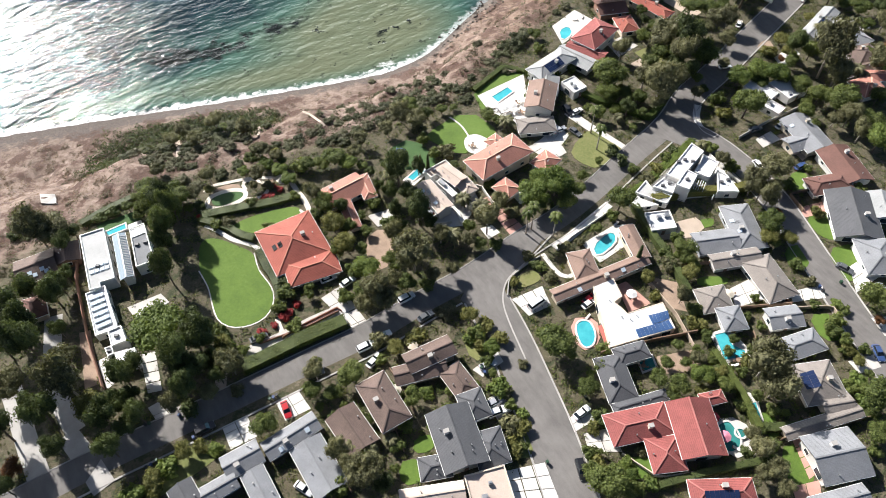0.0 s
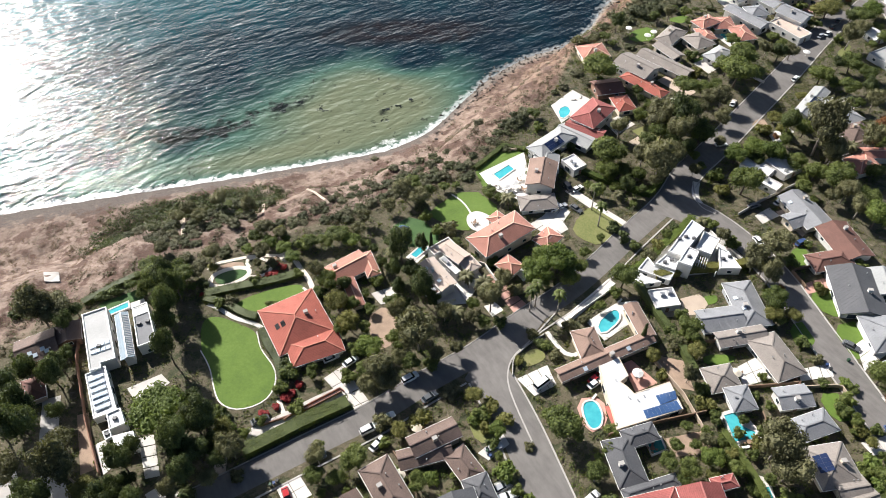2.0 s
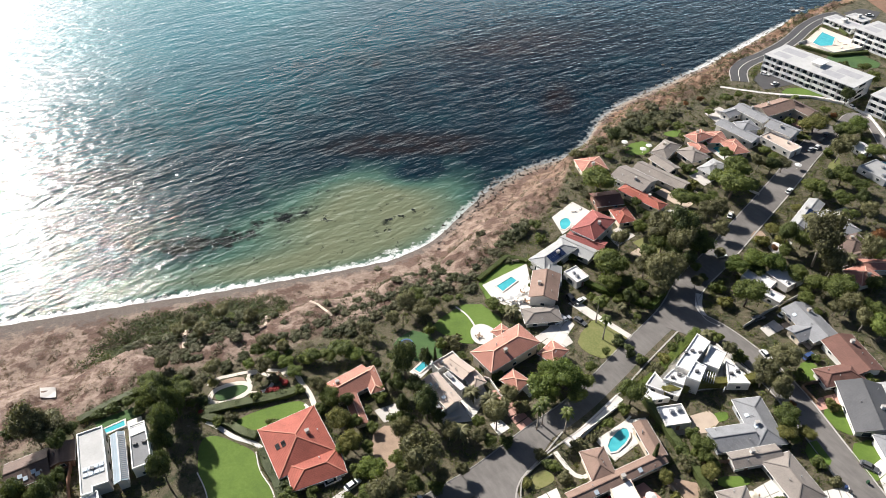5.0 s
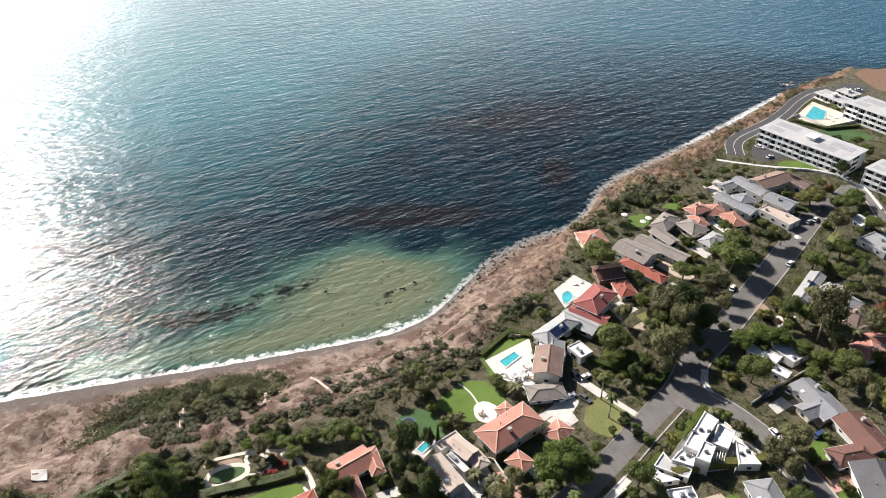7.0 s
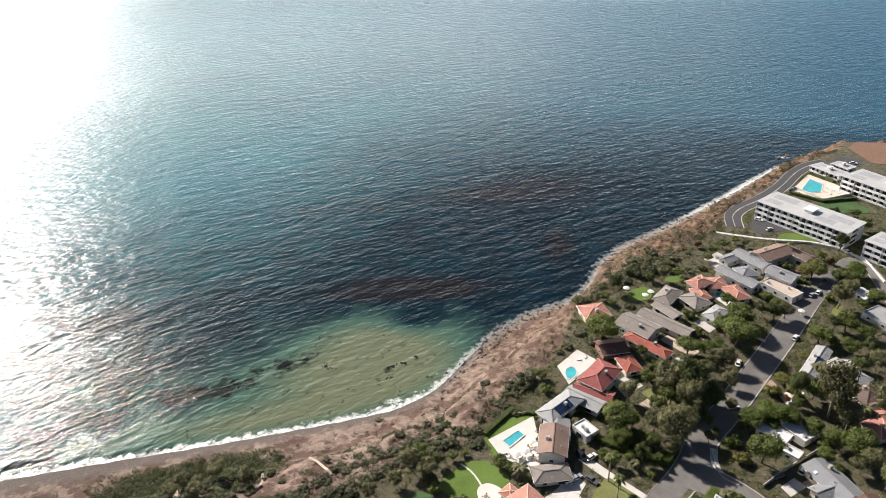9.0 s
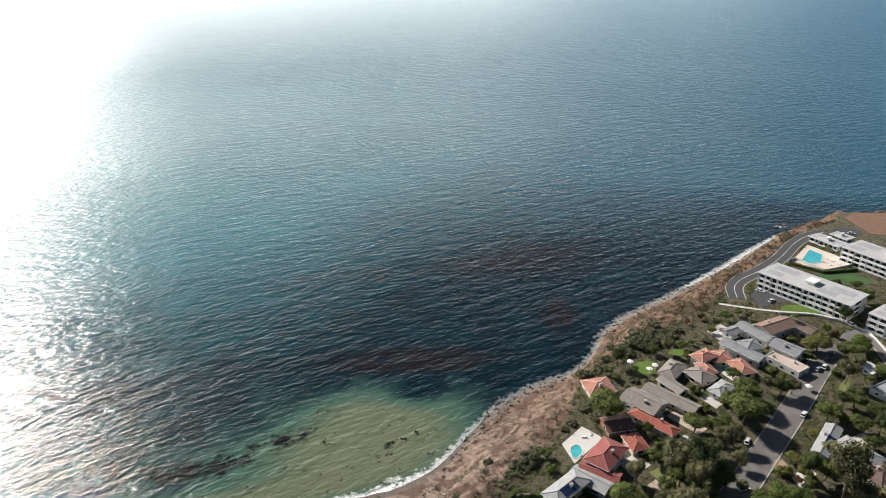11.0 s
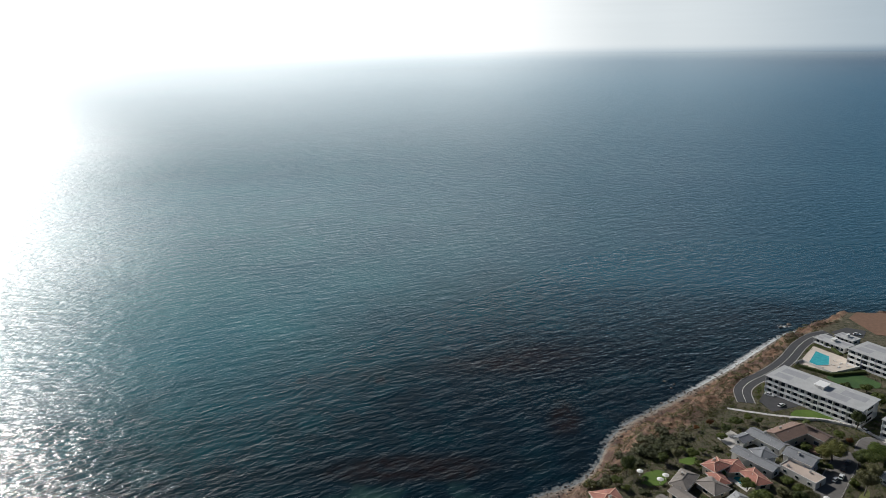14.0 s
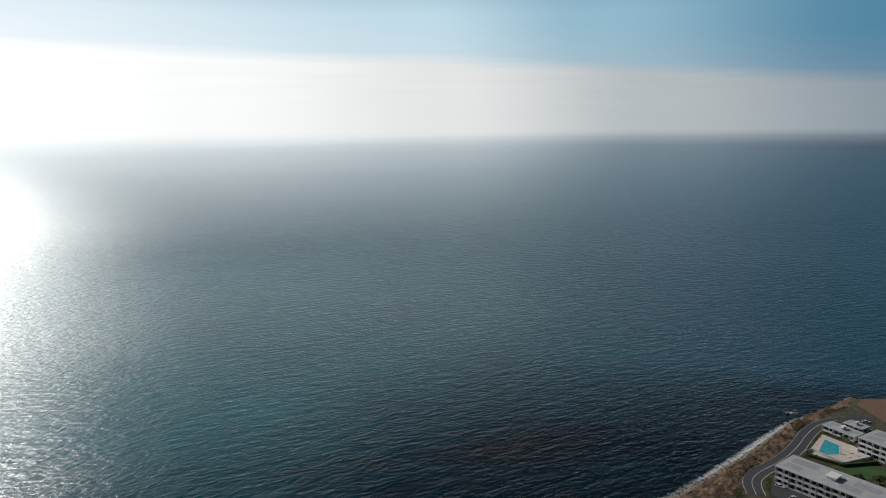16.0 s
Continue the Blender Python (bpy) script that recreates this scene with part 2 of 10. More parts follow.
def ground_z(x, y):
    return float(land(x, y))

# ---------------------------------------------------------------- ground and sea
def sheet(name, xs, ys, height, mat, attrs):
    """One grid mesh over xs and ys."""
    gx, gy = np.meshgrid(xs, ys)
    gz = height(gx, gy)
    nx, ny = len(xs), len(ys)
    me = bpy.data.meshes.new(name)
    i = np.arange(nx * ny).reshape(ny, nx)
    quads = np.stack([i[:-1, :-1], i[:-1, 1:], i[1:, 1:], i[1:, :-1]], -1).reshape(-1, 4)
    me.from_pydata(np.stack([gx, gy, gz], -1).reshape(-1, 3).tolist(), [], quads.tolist())
    for key, fn in attrs.items():
        me.attributes.new(key, "FLOAT", "POINT").data.foreach_set("value", np.asarray(fn(gx, gy), np.float32).ravel())
    me.polygons.foreach_set("use_smooth", np.ones(len(quads), bool))
    me.materials.append(mat)
    return new(name, me)


def steps(inner0, inner1, step, outer0, outer1, growth=1.35):
    """Even steps inside, widening ones outside."""
    mid = np.arange(inner0, inner1 + 0.1, step)
    g = np.cumsum(step * growth ** np.arange(1, 50))
    return np.concatenate([[outer0], (inner0 - g[inner0 - g > outer0 + 50])[::-1], mid, inner1 + g[inner1 + g < outer1 - 50], [outer1]])


def off_shore(x, y):
    """Distance seawards of the waterline (minus: landwards)."""
    sx = np.concatenate([np.arange(-2900, -420, 60.0), np.arange(-420, 470, 3.0), np.arange(480, 2900, 60.0)])
    sy = line_at(SHORE, sx)
    px, py = np.asarray(x, float).ravel(), np.asarray(y, float).ravel()
    d = np.concatenate([np.sqrt(np.min((px[k:k + 4000, None] - sx) ** 2 + (py[k:k + 4000, None] - sy) ** 2, axis=1)) for k in range(0, len(px), 4000)])
    return (d * np.sign(py - line_at(SHORE, px))).reshape(np.shape(x))


def soft_spot(x, y, cx, cy, rx, ry, turn=0.0):
    c, s = math.cos(radians(turn)), math.sin(radians(turn))
    dx, dy = np.asarray(x) - cx, np.asarray(y) - cy
    return np.exp(-((dx * c + dy * s) / rx) ** 2 - ((dy * c - dx * s) / ry) ** 2)


ground = tagged(sheet("ground", steps(-230, 340, 2.5, -4900, 4900), steps(-20, 500, 2.5, -4900, 900), land, mat_land(), {"u": lambda x, y: np.clip(slope_u(x, y), -1, 3)}),
                "dry brown coastal bluff with sandy beach and a flat garden shelf", "ground", kind="structure")
def sea_level(x, y):
    """Flat near the shore; the far water lifts gently, so that its rim stands at the true horizon."""
    d = np.hypot(x, y)
    side = np.clip((np.asarray(y) / np.maximum(d, 1.0) - 0.25) / 0.4, 0, 1)
    return 160.0 * np.clip((d - 1300.0) / 3350.0, 0, 1) ** 1.4 * side * side * (3 - 2 * side)


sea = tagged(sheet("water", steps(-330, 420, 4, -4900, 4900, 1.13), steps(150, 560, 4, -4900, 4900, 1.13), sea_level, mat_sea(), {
    "off": off_shore,
    "lee": lambda x, y: np.interp(x - 0.2 * (y - 230), (-130, -50), (0, 1)),
    "reach": lambda x, y: np.clip(off_shore(x, y) / np.interp(x, (-200, -60, 60, 130, 220, 300), (185, 205, 205, 150, 95, 60)), -1, 3),
    "off_sun": lambda x, y: np.clip((x / np.maximum(np.hypot(x, y), 1.0) + 0.35) / 0.7, 0, 1),
    "sandy": lambda x, y: np.clip(1.1 * soft_spot(x, y, -22, 255, 48, 26, 10) + 0.55 * soft_spot(x, y, -28, 284, 42, 17, 4) + 0.75 * soft_spot(x, y, -80, 222, 60, 12, 10) + 0.3 * soft_spot(x, y, -85, 250, 45, 20, 10) - 0.5 * soft_spot(x, y, -8, 292, 14, 10), 0, 1) * np.clip((y - line_at(SHORE, x) + 6) / 10, 0, 1),
    "kelp": lambda x, y: np.clip(0.95 * soft_spot(x, y, -12, 321, 62, 15, 0) + 0.85 * soft_spot(x, y, 76, 362, 13, 24, -15) + 0.5 * soft_spot(x, y, -30, 425, 110, 22, 12) + 0.5 * soft_spot(x, y, 80, 440, 60, 40, 20), 0, 1),
    "wrack": lambda x, y: np.clip(0.8 * soft_spot(x, y, -96, 244, 24, 8, 14) + 0.8 * soft_spot(x, y, -64, 261, 17, 6, 18) + 0.55 * soft_spot(x, y, -140, 246, 30, 9, -8) + 0.34 * soft_spot(x, y, -12, 256, 26, 5, 4) + 0.3 * soft_spot(x, y, -45, 282, 30, 6, 5), 0, 1),
    "surf": lambda x, y: np.interp(x, (-160, -60, 0, 12, 40, 90, 120, 150, 175, 230, 260, 300), (0.75, 0.95, 1, 0.5, 0.3, 0.35, 0.3, 0.4, 0.9, 1, 0.8, 0.3)),
    "burst": lambda x, y: np.clip(0.9 * soft_spot(x, y, -16, 234, 7, 4, 20) + 0.75 * soft_spot(x, y, 4, 249, 5, 4) + np.exp(-(off_shore(x, y) / 7.0) ** 2) * np.interp(x, (120, 150, 172, 222, 262, 285), (0, 0.35, 0.85, 1.0, 0.55, 0)) + 0.85 * soft_spot(x, y, 266, 487, 9, 5) + 0.6 * soft_spot(x, y, 149, 401, 6, 10), 0, 1.2)}),
    "blue-green sea with ripples, kelp beds and white surf", "sea", kind="structure")


FAR, HAZE = 4640.0, 1200.0       # radii of the glowing mist-bank backdrop, and of the haze sheet before it
# glow colours from left to right; the sun's side is painted brighter
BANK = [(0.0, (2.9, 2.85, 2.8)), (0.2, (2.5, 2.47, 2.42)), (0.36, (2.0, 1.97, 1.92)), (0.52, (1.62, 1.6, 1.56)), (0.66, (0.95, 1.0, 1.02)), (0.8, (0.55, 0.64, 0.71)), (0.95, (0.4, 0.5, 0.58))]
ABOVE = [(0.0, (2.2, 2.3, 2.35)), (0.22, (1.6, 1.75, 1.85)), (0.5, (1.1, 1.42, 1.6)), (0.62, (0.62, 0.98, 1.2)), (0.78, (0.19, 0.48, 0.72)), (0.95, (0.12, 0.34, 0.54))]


def mat_bank_glow():
    """Emissive backdrop: white mist bank, painted brighter sunwards, water-toned at its foot, and the blue sky over it,
    open to the sky on top.
    """
    m = bpy.data.materials.new("mist_bank_glow")
    m.use_nodes = True
    nt = m.node_tree
    nt.nodes.clear()
    g = nt.nodes.new("ShaderNodeNewGeometry")
    sep = nt.nodes.new("ShaderNodeSeparateXYZ")
    nt.links.new(g.outputs["Position"], sep.inputs[0])
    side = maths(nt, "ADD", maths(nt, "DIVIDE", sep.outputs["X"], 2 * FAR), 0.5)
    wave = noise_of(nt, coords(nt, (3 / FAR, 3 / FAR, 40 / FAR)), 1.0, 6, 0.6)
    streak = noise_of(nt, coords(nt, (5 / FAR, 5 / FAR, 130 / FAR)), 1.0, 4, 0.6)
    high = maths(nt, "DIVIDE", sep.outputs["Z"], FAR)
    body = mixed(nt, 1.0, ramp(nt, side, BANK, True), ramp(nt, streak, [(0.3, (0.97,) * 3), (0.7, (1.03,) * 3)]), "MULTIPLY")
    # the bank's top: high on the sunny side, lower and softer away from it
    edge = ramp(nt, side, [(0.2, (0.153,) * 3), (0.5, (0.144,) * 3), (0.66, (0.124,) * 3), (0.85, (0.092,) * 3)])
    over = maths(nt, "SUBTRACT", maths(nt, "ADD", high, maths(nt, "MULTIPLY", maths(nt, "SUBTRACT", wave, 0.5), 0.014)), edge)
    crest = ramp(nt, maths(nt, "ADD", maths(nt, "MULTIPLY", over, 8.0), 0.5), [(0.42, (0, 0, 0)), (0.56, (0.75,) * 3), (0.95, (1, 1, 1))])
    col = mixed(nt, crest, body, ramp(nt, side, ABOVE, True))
    # the foot is painted in the far water's tone, to soften the horizon
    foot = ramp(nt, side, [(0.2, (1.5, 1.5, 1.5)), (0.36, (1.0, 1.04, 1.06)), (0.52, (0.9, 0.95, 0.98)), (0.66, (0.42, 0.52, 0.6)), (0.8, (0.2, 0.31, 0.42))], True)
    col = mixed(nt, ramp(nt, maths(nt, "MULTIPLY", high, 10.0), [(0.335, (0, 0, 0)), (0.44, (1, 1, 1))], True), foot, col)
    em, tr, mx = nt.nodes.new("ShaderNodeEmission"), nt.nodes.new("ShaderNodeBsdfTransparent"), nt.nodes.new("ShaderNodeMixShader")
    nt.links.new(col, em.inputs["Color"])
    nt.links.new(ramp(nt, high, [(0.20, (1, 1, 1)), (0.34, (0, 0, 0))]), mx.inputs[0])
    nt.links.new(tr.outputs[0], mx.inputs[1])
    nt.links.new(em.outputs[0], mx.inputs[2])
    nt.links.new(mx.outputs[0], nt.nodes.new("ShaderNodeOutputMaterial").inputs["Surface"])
    return m


def mat_haze_glow():
    """Far-water haze as an emissive sheet, whiter towards the sun; gone above the horizon."""
    m = bpy.data.materials.new("haze_glow_sheet")
    m.use_nodes = True
    nt = m.node_tree
    nt.nodes.clear()
    g = nt.nodes.new("ShaderNodeNewGeometry")
    sep = nt.nodes.new("ShaderNodeSeparateXYZ")
    nt.links.new(g.outputs["Position"], sep.inputs[0])
    side = maths(nt, "ADD", maths(nt, "DIVIDE", sep.outputs["X"], 2 * HAZE), 0.5)
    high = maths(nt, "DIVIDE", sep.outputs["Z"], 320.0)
    # haze painted as glow: white towards the sun, dark blue away from it
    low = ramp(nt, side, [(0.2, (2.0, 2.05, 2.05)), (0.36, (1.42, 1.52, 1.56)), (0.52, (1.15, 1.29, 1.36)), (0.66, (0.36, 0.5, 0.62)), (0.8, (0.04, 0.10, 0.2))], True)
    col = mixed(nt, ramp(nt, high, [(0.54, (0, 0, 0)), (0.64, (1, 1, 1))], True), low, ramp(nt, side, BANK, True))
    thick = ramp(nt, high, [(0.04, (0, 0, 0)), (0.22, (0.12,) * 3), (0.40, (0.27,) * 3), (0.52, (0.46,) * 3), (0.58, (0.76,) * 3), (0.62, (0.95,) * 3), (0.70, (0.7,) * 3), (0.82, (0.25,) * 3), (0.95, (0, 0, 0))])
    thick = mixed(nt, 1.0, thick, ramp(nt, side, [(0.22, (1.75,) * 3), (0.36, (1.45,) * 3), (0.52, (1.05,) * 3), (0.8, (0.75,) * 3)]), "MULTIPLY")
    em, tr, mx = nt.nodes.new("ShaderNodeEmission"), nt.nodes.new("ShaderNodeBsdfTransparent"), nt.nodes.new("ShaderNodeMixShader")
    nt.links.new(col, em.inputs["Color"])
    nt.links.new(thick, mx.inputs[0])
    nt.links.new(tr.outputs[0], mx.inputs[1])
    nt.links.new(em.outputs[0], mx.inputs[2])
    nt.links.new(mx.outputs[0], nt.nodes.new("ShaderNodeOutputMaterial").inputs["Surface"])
    return m


def ring_sheet(name, radius, z0, z1, reach, mat, label):
    bm = bmesh.new()
    n = 60
    ring = [(bm.verts.new((radius * math.sin(a), radius * math.cos(a), z0)), bm.verts.new((radius * math.sin(a), radius * math.cos(a), z1))) for a in [radians(-reach + 2 * reach * k / n) for k in range(n + 1)]]
    for (a, b), (c, d) in zip(ring, ring[1:]):
        bm.faces.new((a, c, d, b))
    me = bpy.data.meshes.new(name)
    bm.to_mesh(me)
    bm.free()
    me.materials.append(mat)
    ob = tagged(new(name, me), label, "mist", kind="structure")
    ob.visible_shadow = False
    return ob


ring_sheet("backdrop", FAR, 60, 0.36 * FAR, 110, mat_bank_glow(), "glowing backdrop of a white sea mist bank on the horizon under blue sky")
ring_sheet("backdrop", HAZE, 4, 312, 75, mat_haze_glow(), "see-through glowing haze sheet over the far water")

# ---------------------------------------------------------------- building kit
class Geo:
    """Corners and faces of one mesh, with the run up a roof's slope."""

    def __init__(self):
        self.v, self.f, self.run = [], [], []

    def face(self, pts, run=None):
        i = len(self.v)
        self.v += [tuple(p) for p in pts]
        self.f.append(tuple(range(i, i + len(pts))))
        self.run += list(run) if run else [0.0] * len(pts)

    def box(self, x0, y0, z0, x1, y1, z1, m=None, taper=0.0):
        t = taper
        p = [Vector(c) for c in ((x0, y0, z0), (x1, y0, z0), (x1, y1, z0), (x0, y1, z0), (x0 + t, y0 + t, z1), (x1 - t, y0 + t, z1), (x1 - t, y1 - t, z1), (x0 + t, y1 - t, z1))]
        if m:
            p = [m @ c for c in p]
        i = len(self.v)
        self.v += [tuple(c) for c in p]
        self.run += [0.0] * 8
        self.f += [(i, i + 3, i + 2, i + 1), (i + 4, i + 5, i + 6, i + 7), (i, i + 1, i + 5, i + 4), (i + 1, i + 2, i + 6, i + 5), (i + 2, i + 3, i + 7, i + 6), (i + 3, i, i + 4, i + 7)]
        return self

    def tube(self, a, b, r0, r1, n=8):
        a, b = Vector(a), Vector(b)
        q = (b - a).to_track_quat("Z", "Y")
        i = len(self.v)
        for c, r in ((a, r0), (b, r1)):
            self.v += [tuple(c + q @ Vector((r * math.cos(k * 2 * math.pi / n), r * math.sin(k * 2 * math.pi / n), 0))) for k in range(n)]
        self.run += [0.0] * (2 * n)
        self.f += [(i + k, i + (k + 1) % n, i + n + (k + 1) % n, i + n + k) for k in range(n)]
        self.f += [tuple(i + k for k in reversed(range(n))), tuple(i + n + k for k in range(n))]
        return self

    def moved(self, m):
        self.v = [tuple(m @ Vector(p)) for p in self.v]
        return self

    def mesh(self, name, mat, smooth=False):
        me = bpy.data.meshes.new(name)
        me.from_pydata(self.v, [], self.f)
        if any(self.run):
            me.attributes.new("run", "FLOAT", "POINT").data.foreach_set("value", self.run)
        if smooth:
            me.polygons.foreach_set("use_smooth", [True] * len(self.f))
        me.materials.append(mat)
        return me


def part(name, geo, mat, parent=None, label="", m=None, smooth=False):
    """One mesh object under a thing or a part; geo may be a mesh that is shared."""
    ob = new(name, geo.mesh(name, mat, smooth) if isinstance(geo, Geo) else geo)
    ob.parent = parent
    if m is not None:
        ob.matrix_basis = m
    return tagged(ob, label) if label else ob


def thing(name, at, label, category, group="", kind="", turn=0.0):
    ob = new(name)
    ob.empty_display_size = 0.5
    ob.matrix_basis = pose(*at, 0, 0, turn)
    return tagged(ob, label, category, group, kind)


def arr(me):
    v = np.empty(len(me.vertices) * 3, np.float32)
    me.vertices.foreach_get("co", v)
    return v.reshape(-1, 3)


def inset(poly, d):
    """The outline moved inwards by d (outwards: minus)."""
    p = [Vector((x, y)) for x, y in poly]
    area = sum(a.x * b.y - b.x * a.y for a, b in zip(p, p[1:] + p[:1]))
    s = 1 if area > 0 else -1
    out = []
    for a, b, c in zip(p[-1:] + p[:-1], p, p[1:] + p[:1]):
        n1, n2 = Vector((-(b - a).y, (b - a).x)).normalized() * s, Vector((-(c - b).y, (c - b).x)).normalized() * s
        n = n1 + n2
        n = n1 if n.length < 0.2 else n * (2 / max(n.length_squared, 1.0))
        out.append((b.x + n.x * d, b.y + n.y * d))
    return out


def rounded(poly, times=2):
    """Corners cut and cut again, for soft outlines."""
    for _ in range(times):
        poly = [q for a, b in zip(poly, poly[1:] + poly[:1]) for q in ((a[0] * 0.75 + b[0] * 0.25, a[1] * 0.75 + b[1] * 0.25), (a[0] * 0.25 + b[0] * 0.75, a[1] * 0.25 + b[1] * 0.75))]
    return poly


def drape(poly, lift, step=4.0, flat=None):
    """A filled outline that lies on the land, with a small skirt: a bmesh."""
    bm = bmesh.new()
    f = bm.faces.new([bm.verts.new((x, y, 0)) for x, y in poly])
    bmesh.ops.triangulate(bm, faces=[f])
    if flat is None:
        for axis in (0, 1):
            lo, hi = min(p[axis] for p in poly), max(p[axis] for p in poly)
            for k in range(1, int((hi - lo) / step) + 1):
                co, no = Vector((0, 0, 0)), Vector((0, 0, 0))
                co[axis], no[axis] = lo + k * step, 1
                bmesh.ops.bisect_plane(bm, geom=bm.verts[:] + bm.edges[:] + bm.faces[:], plane_co=co, plane_no=no)
    bmesh.ops.recalc_face_normals(bm, faces=bm.faces[:])
    if bm.faces and sum(x.normal.z for x in bm.faces) < 0:
        bmesh.ops.reverse_faces(bm, faces=bm.faces[:])
    rim = [e for e in bm.edges if e.is_boundary]
    low = bmesh.ops.extrude_edge_only(bm, edges=rim)["geom"]
    low = {v for v in low if isinstance(v, bmesh.types.BMVert)}
    vs = list(bm.verts)
    z = land([v.co.x for v in vs], [v.co.y for v in vs]) if flat is None else np.full(len(vs), flat)
    for v, h in zip(vs, z):
        v.co.z = h + lift - (lift + 0.3 if v in low else 0)
    return bm


def patch(name, poly, lift, mat, label, category, soft=0, parent=None, kind="structure"):
    bm = drape(rounded(poly, soft) if soft else poly, lift)
    TAKEN.append(("poly", poly))
    me = bpy.data.meshes.new(name)
    bm.to_mesh(me)
    bm.free()
    me.materials.append(mat)
    ob = new(name, me)
    if parent:
        ob.parent = parent
        ob.matrix_basis = parent.matrix_basis.inverted()
        return ob
    return tagged(ob, label, category, kind=kind)


def smooth_line(pts, times=3):
    for _ in range(times):
        pts = [pts[0]] + [q for a, b in zip(pts, pts[1:]) for q in ((a[0] * 0.75 + b[0] * 0.25, a[1] * 0.75 + b[1] * 0.25), (a[0] * 0.25 + b[0] * 0.75, a[1] * 0.25 + b[1] * 0.75))] + [pts[-1]]
    return pts


def resample(pts, step):
    p = np.array(pts, float)
    s = np.concatenate([[0], np.cumsum(np.hypot(*np.diff(p, axis=0).T))])
    n = max(2, int(s[-1] / step) + 1)
    t = np.linspace(0, s[-1], n)
    return np.stack([np.interp(t, s, p[:, 0]), np.interp(t, s, p[:, 1])], 1)


def strip(name, pts, offs, heights, mat, step=3.0, base=None):
    """A swept band: offs and heights give its cross-section, left to right."""
    p = resample(pts, step)
    d = np.gradient(p, axis=0)
    d /= np.maximum(np.hypot(d[:, 0], d[:, 1]), 1e-6)[:, None]
    n = np.stack([d[:, 1], -d[:, 0]], 1)
    k = len(offs)
    zc = land(p[:, 0], p[:, 1])
    v = []
    for i in range(len(p)):
        for o, h in zip(offs, heights):
            q = p[i] + n[i] * o
            v.append((q[0], q[1], zc[i] + h))
    f = [(i * k + j, i * k + j + 1, (i + 1) * k + j + 1, (i + 1) * k + j) for i in range(len(p) - 1) for j in range(k - 1)]
    f += [tuple(range(k)), tuple(reversed(range((len(p) - 1) * k, len(p) * k)))] if k > 2 else []
    me = bpy.data.meshes.new(name)
    me.from_pydata(v, [], f)
    me.materials.append(mat)
    return new(name, me)


# ---------------------------------------------------------------- surface materials
def mat_roof(name, colour, course=0.42, amount=0.25, rough_=0.85, relief=0.05, tone=0.5):
    """Tiles or shingles in courses up the slope, with patches of wear."""
    m, nt, b = material(name)
    v = coords(nt)
    run = attribute(nt, "run")
    big, fine = noise_of(nt, v, 0.25, 4), noise_of(nt, v, 3.0, 3, 0.7)
    row = maths(nt, "FRACT", maths(nt, "DIVIDE", run, course))
    mix_ = maths(nt, "ADD", maths(nt, "MULTIPLY", big, 0.5), maths(nt, "MULTIPLY", fine, 0.5))
    lo, hi = tuple(c * (1 - amount) for c in colour), tuple(min(1, c * (1 + amount)) for c in colour)
    col = ramp(nt, mix_, [(0.35, lo), (0.65, hi)])
    col = mixed(nt, 1.0, col, ramp(nt, row, [(0.0, (tone,) * 3), (0.22, (1, 1, 1)), (1.0, (0.92, 0.92, 0.92))]), "MULTIPLY")
    nt.links.new(col, b.inputs["Base Color"])
    b.inputs["Roughness"].default_value = rough_
    bumped(nt, b, maths(nt, "ADD", row, fine), relief)
    return m


def mat_leaf(name, dark, light, glow=0.35):
    """Leaves, each its own tone, thin enough to let some sun through."""
    m, nt, b = material(name)
    g, info = nt.nodes.new("ShaderNodeNewGeometry"), nt.nodes.new("ShaderNodeObjectInfo")
    clump = noise_of(nt, coords(nt), 0.55, 2)
    fac = maths(nt, "ADD", maths(nt, "MULTIPLY", g.outputs["Random Per Island"], 0.45), maths(nt, "ADD", maths(nt, "MULTIPLY", info.outputs["Random"], 0.3), maths(nt, "MULTIPLY", clump, 0.4)))
    col = ramp(nt, fac, [(0.2, dark), (0.85, light)])
    nt.links.new(col, b.inputs["Base Color"])
    b.inputs["Roughness"].default_value = 0.6
    b.inputs["Specular IOR Level"].default_value = 0.25
    tr = nt.nodes.new("ShaderNodeBsdfTranslucent")
    nt.links.new(mixed(nt, 1.0, col, (1.0, 1.0, 0.55), "MULTIPLY"), tr.inputs["Color"])
    mx = nt.nodes.new("ShaderNodeMixShader")
    mx.inputs[0].default_value = glow
    nt.links.new(b.outputs[0], mx.inputs[1])
    nt.links.new(tr.outputs[0], mx.inputs[2])
    nt.links.new(mx.outputs[0], nt.nodes["Material Output"].inputs["Surface"])
    return m


def mat_lawn(name, a, b_, c):
    m, nt, b = material(name)
    v = coords(nt)
    mix_ = maths(nt, "ADD", maths(nt, "MULTIPLY", noise_of(nt, v, 0.09, 4), 0.55), maths(nt, "MULTIPLY", noise_of(nt, v, 1.3, 5, 0.7), 0.45))
    nt.links.new(ramp(nt, mix_, [(0.34, a), (0.5, b_), (0.68, c)]), b.inputs["Base Color"])
    b.inputs["Roughness"].default_value = 0.9
    bumped(nt, b, noise_of(nt, v, 5.0, 3, 0.7), 0.12)
    return m


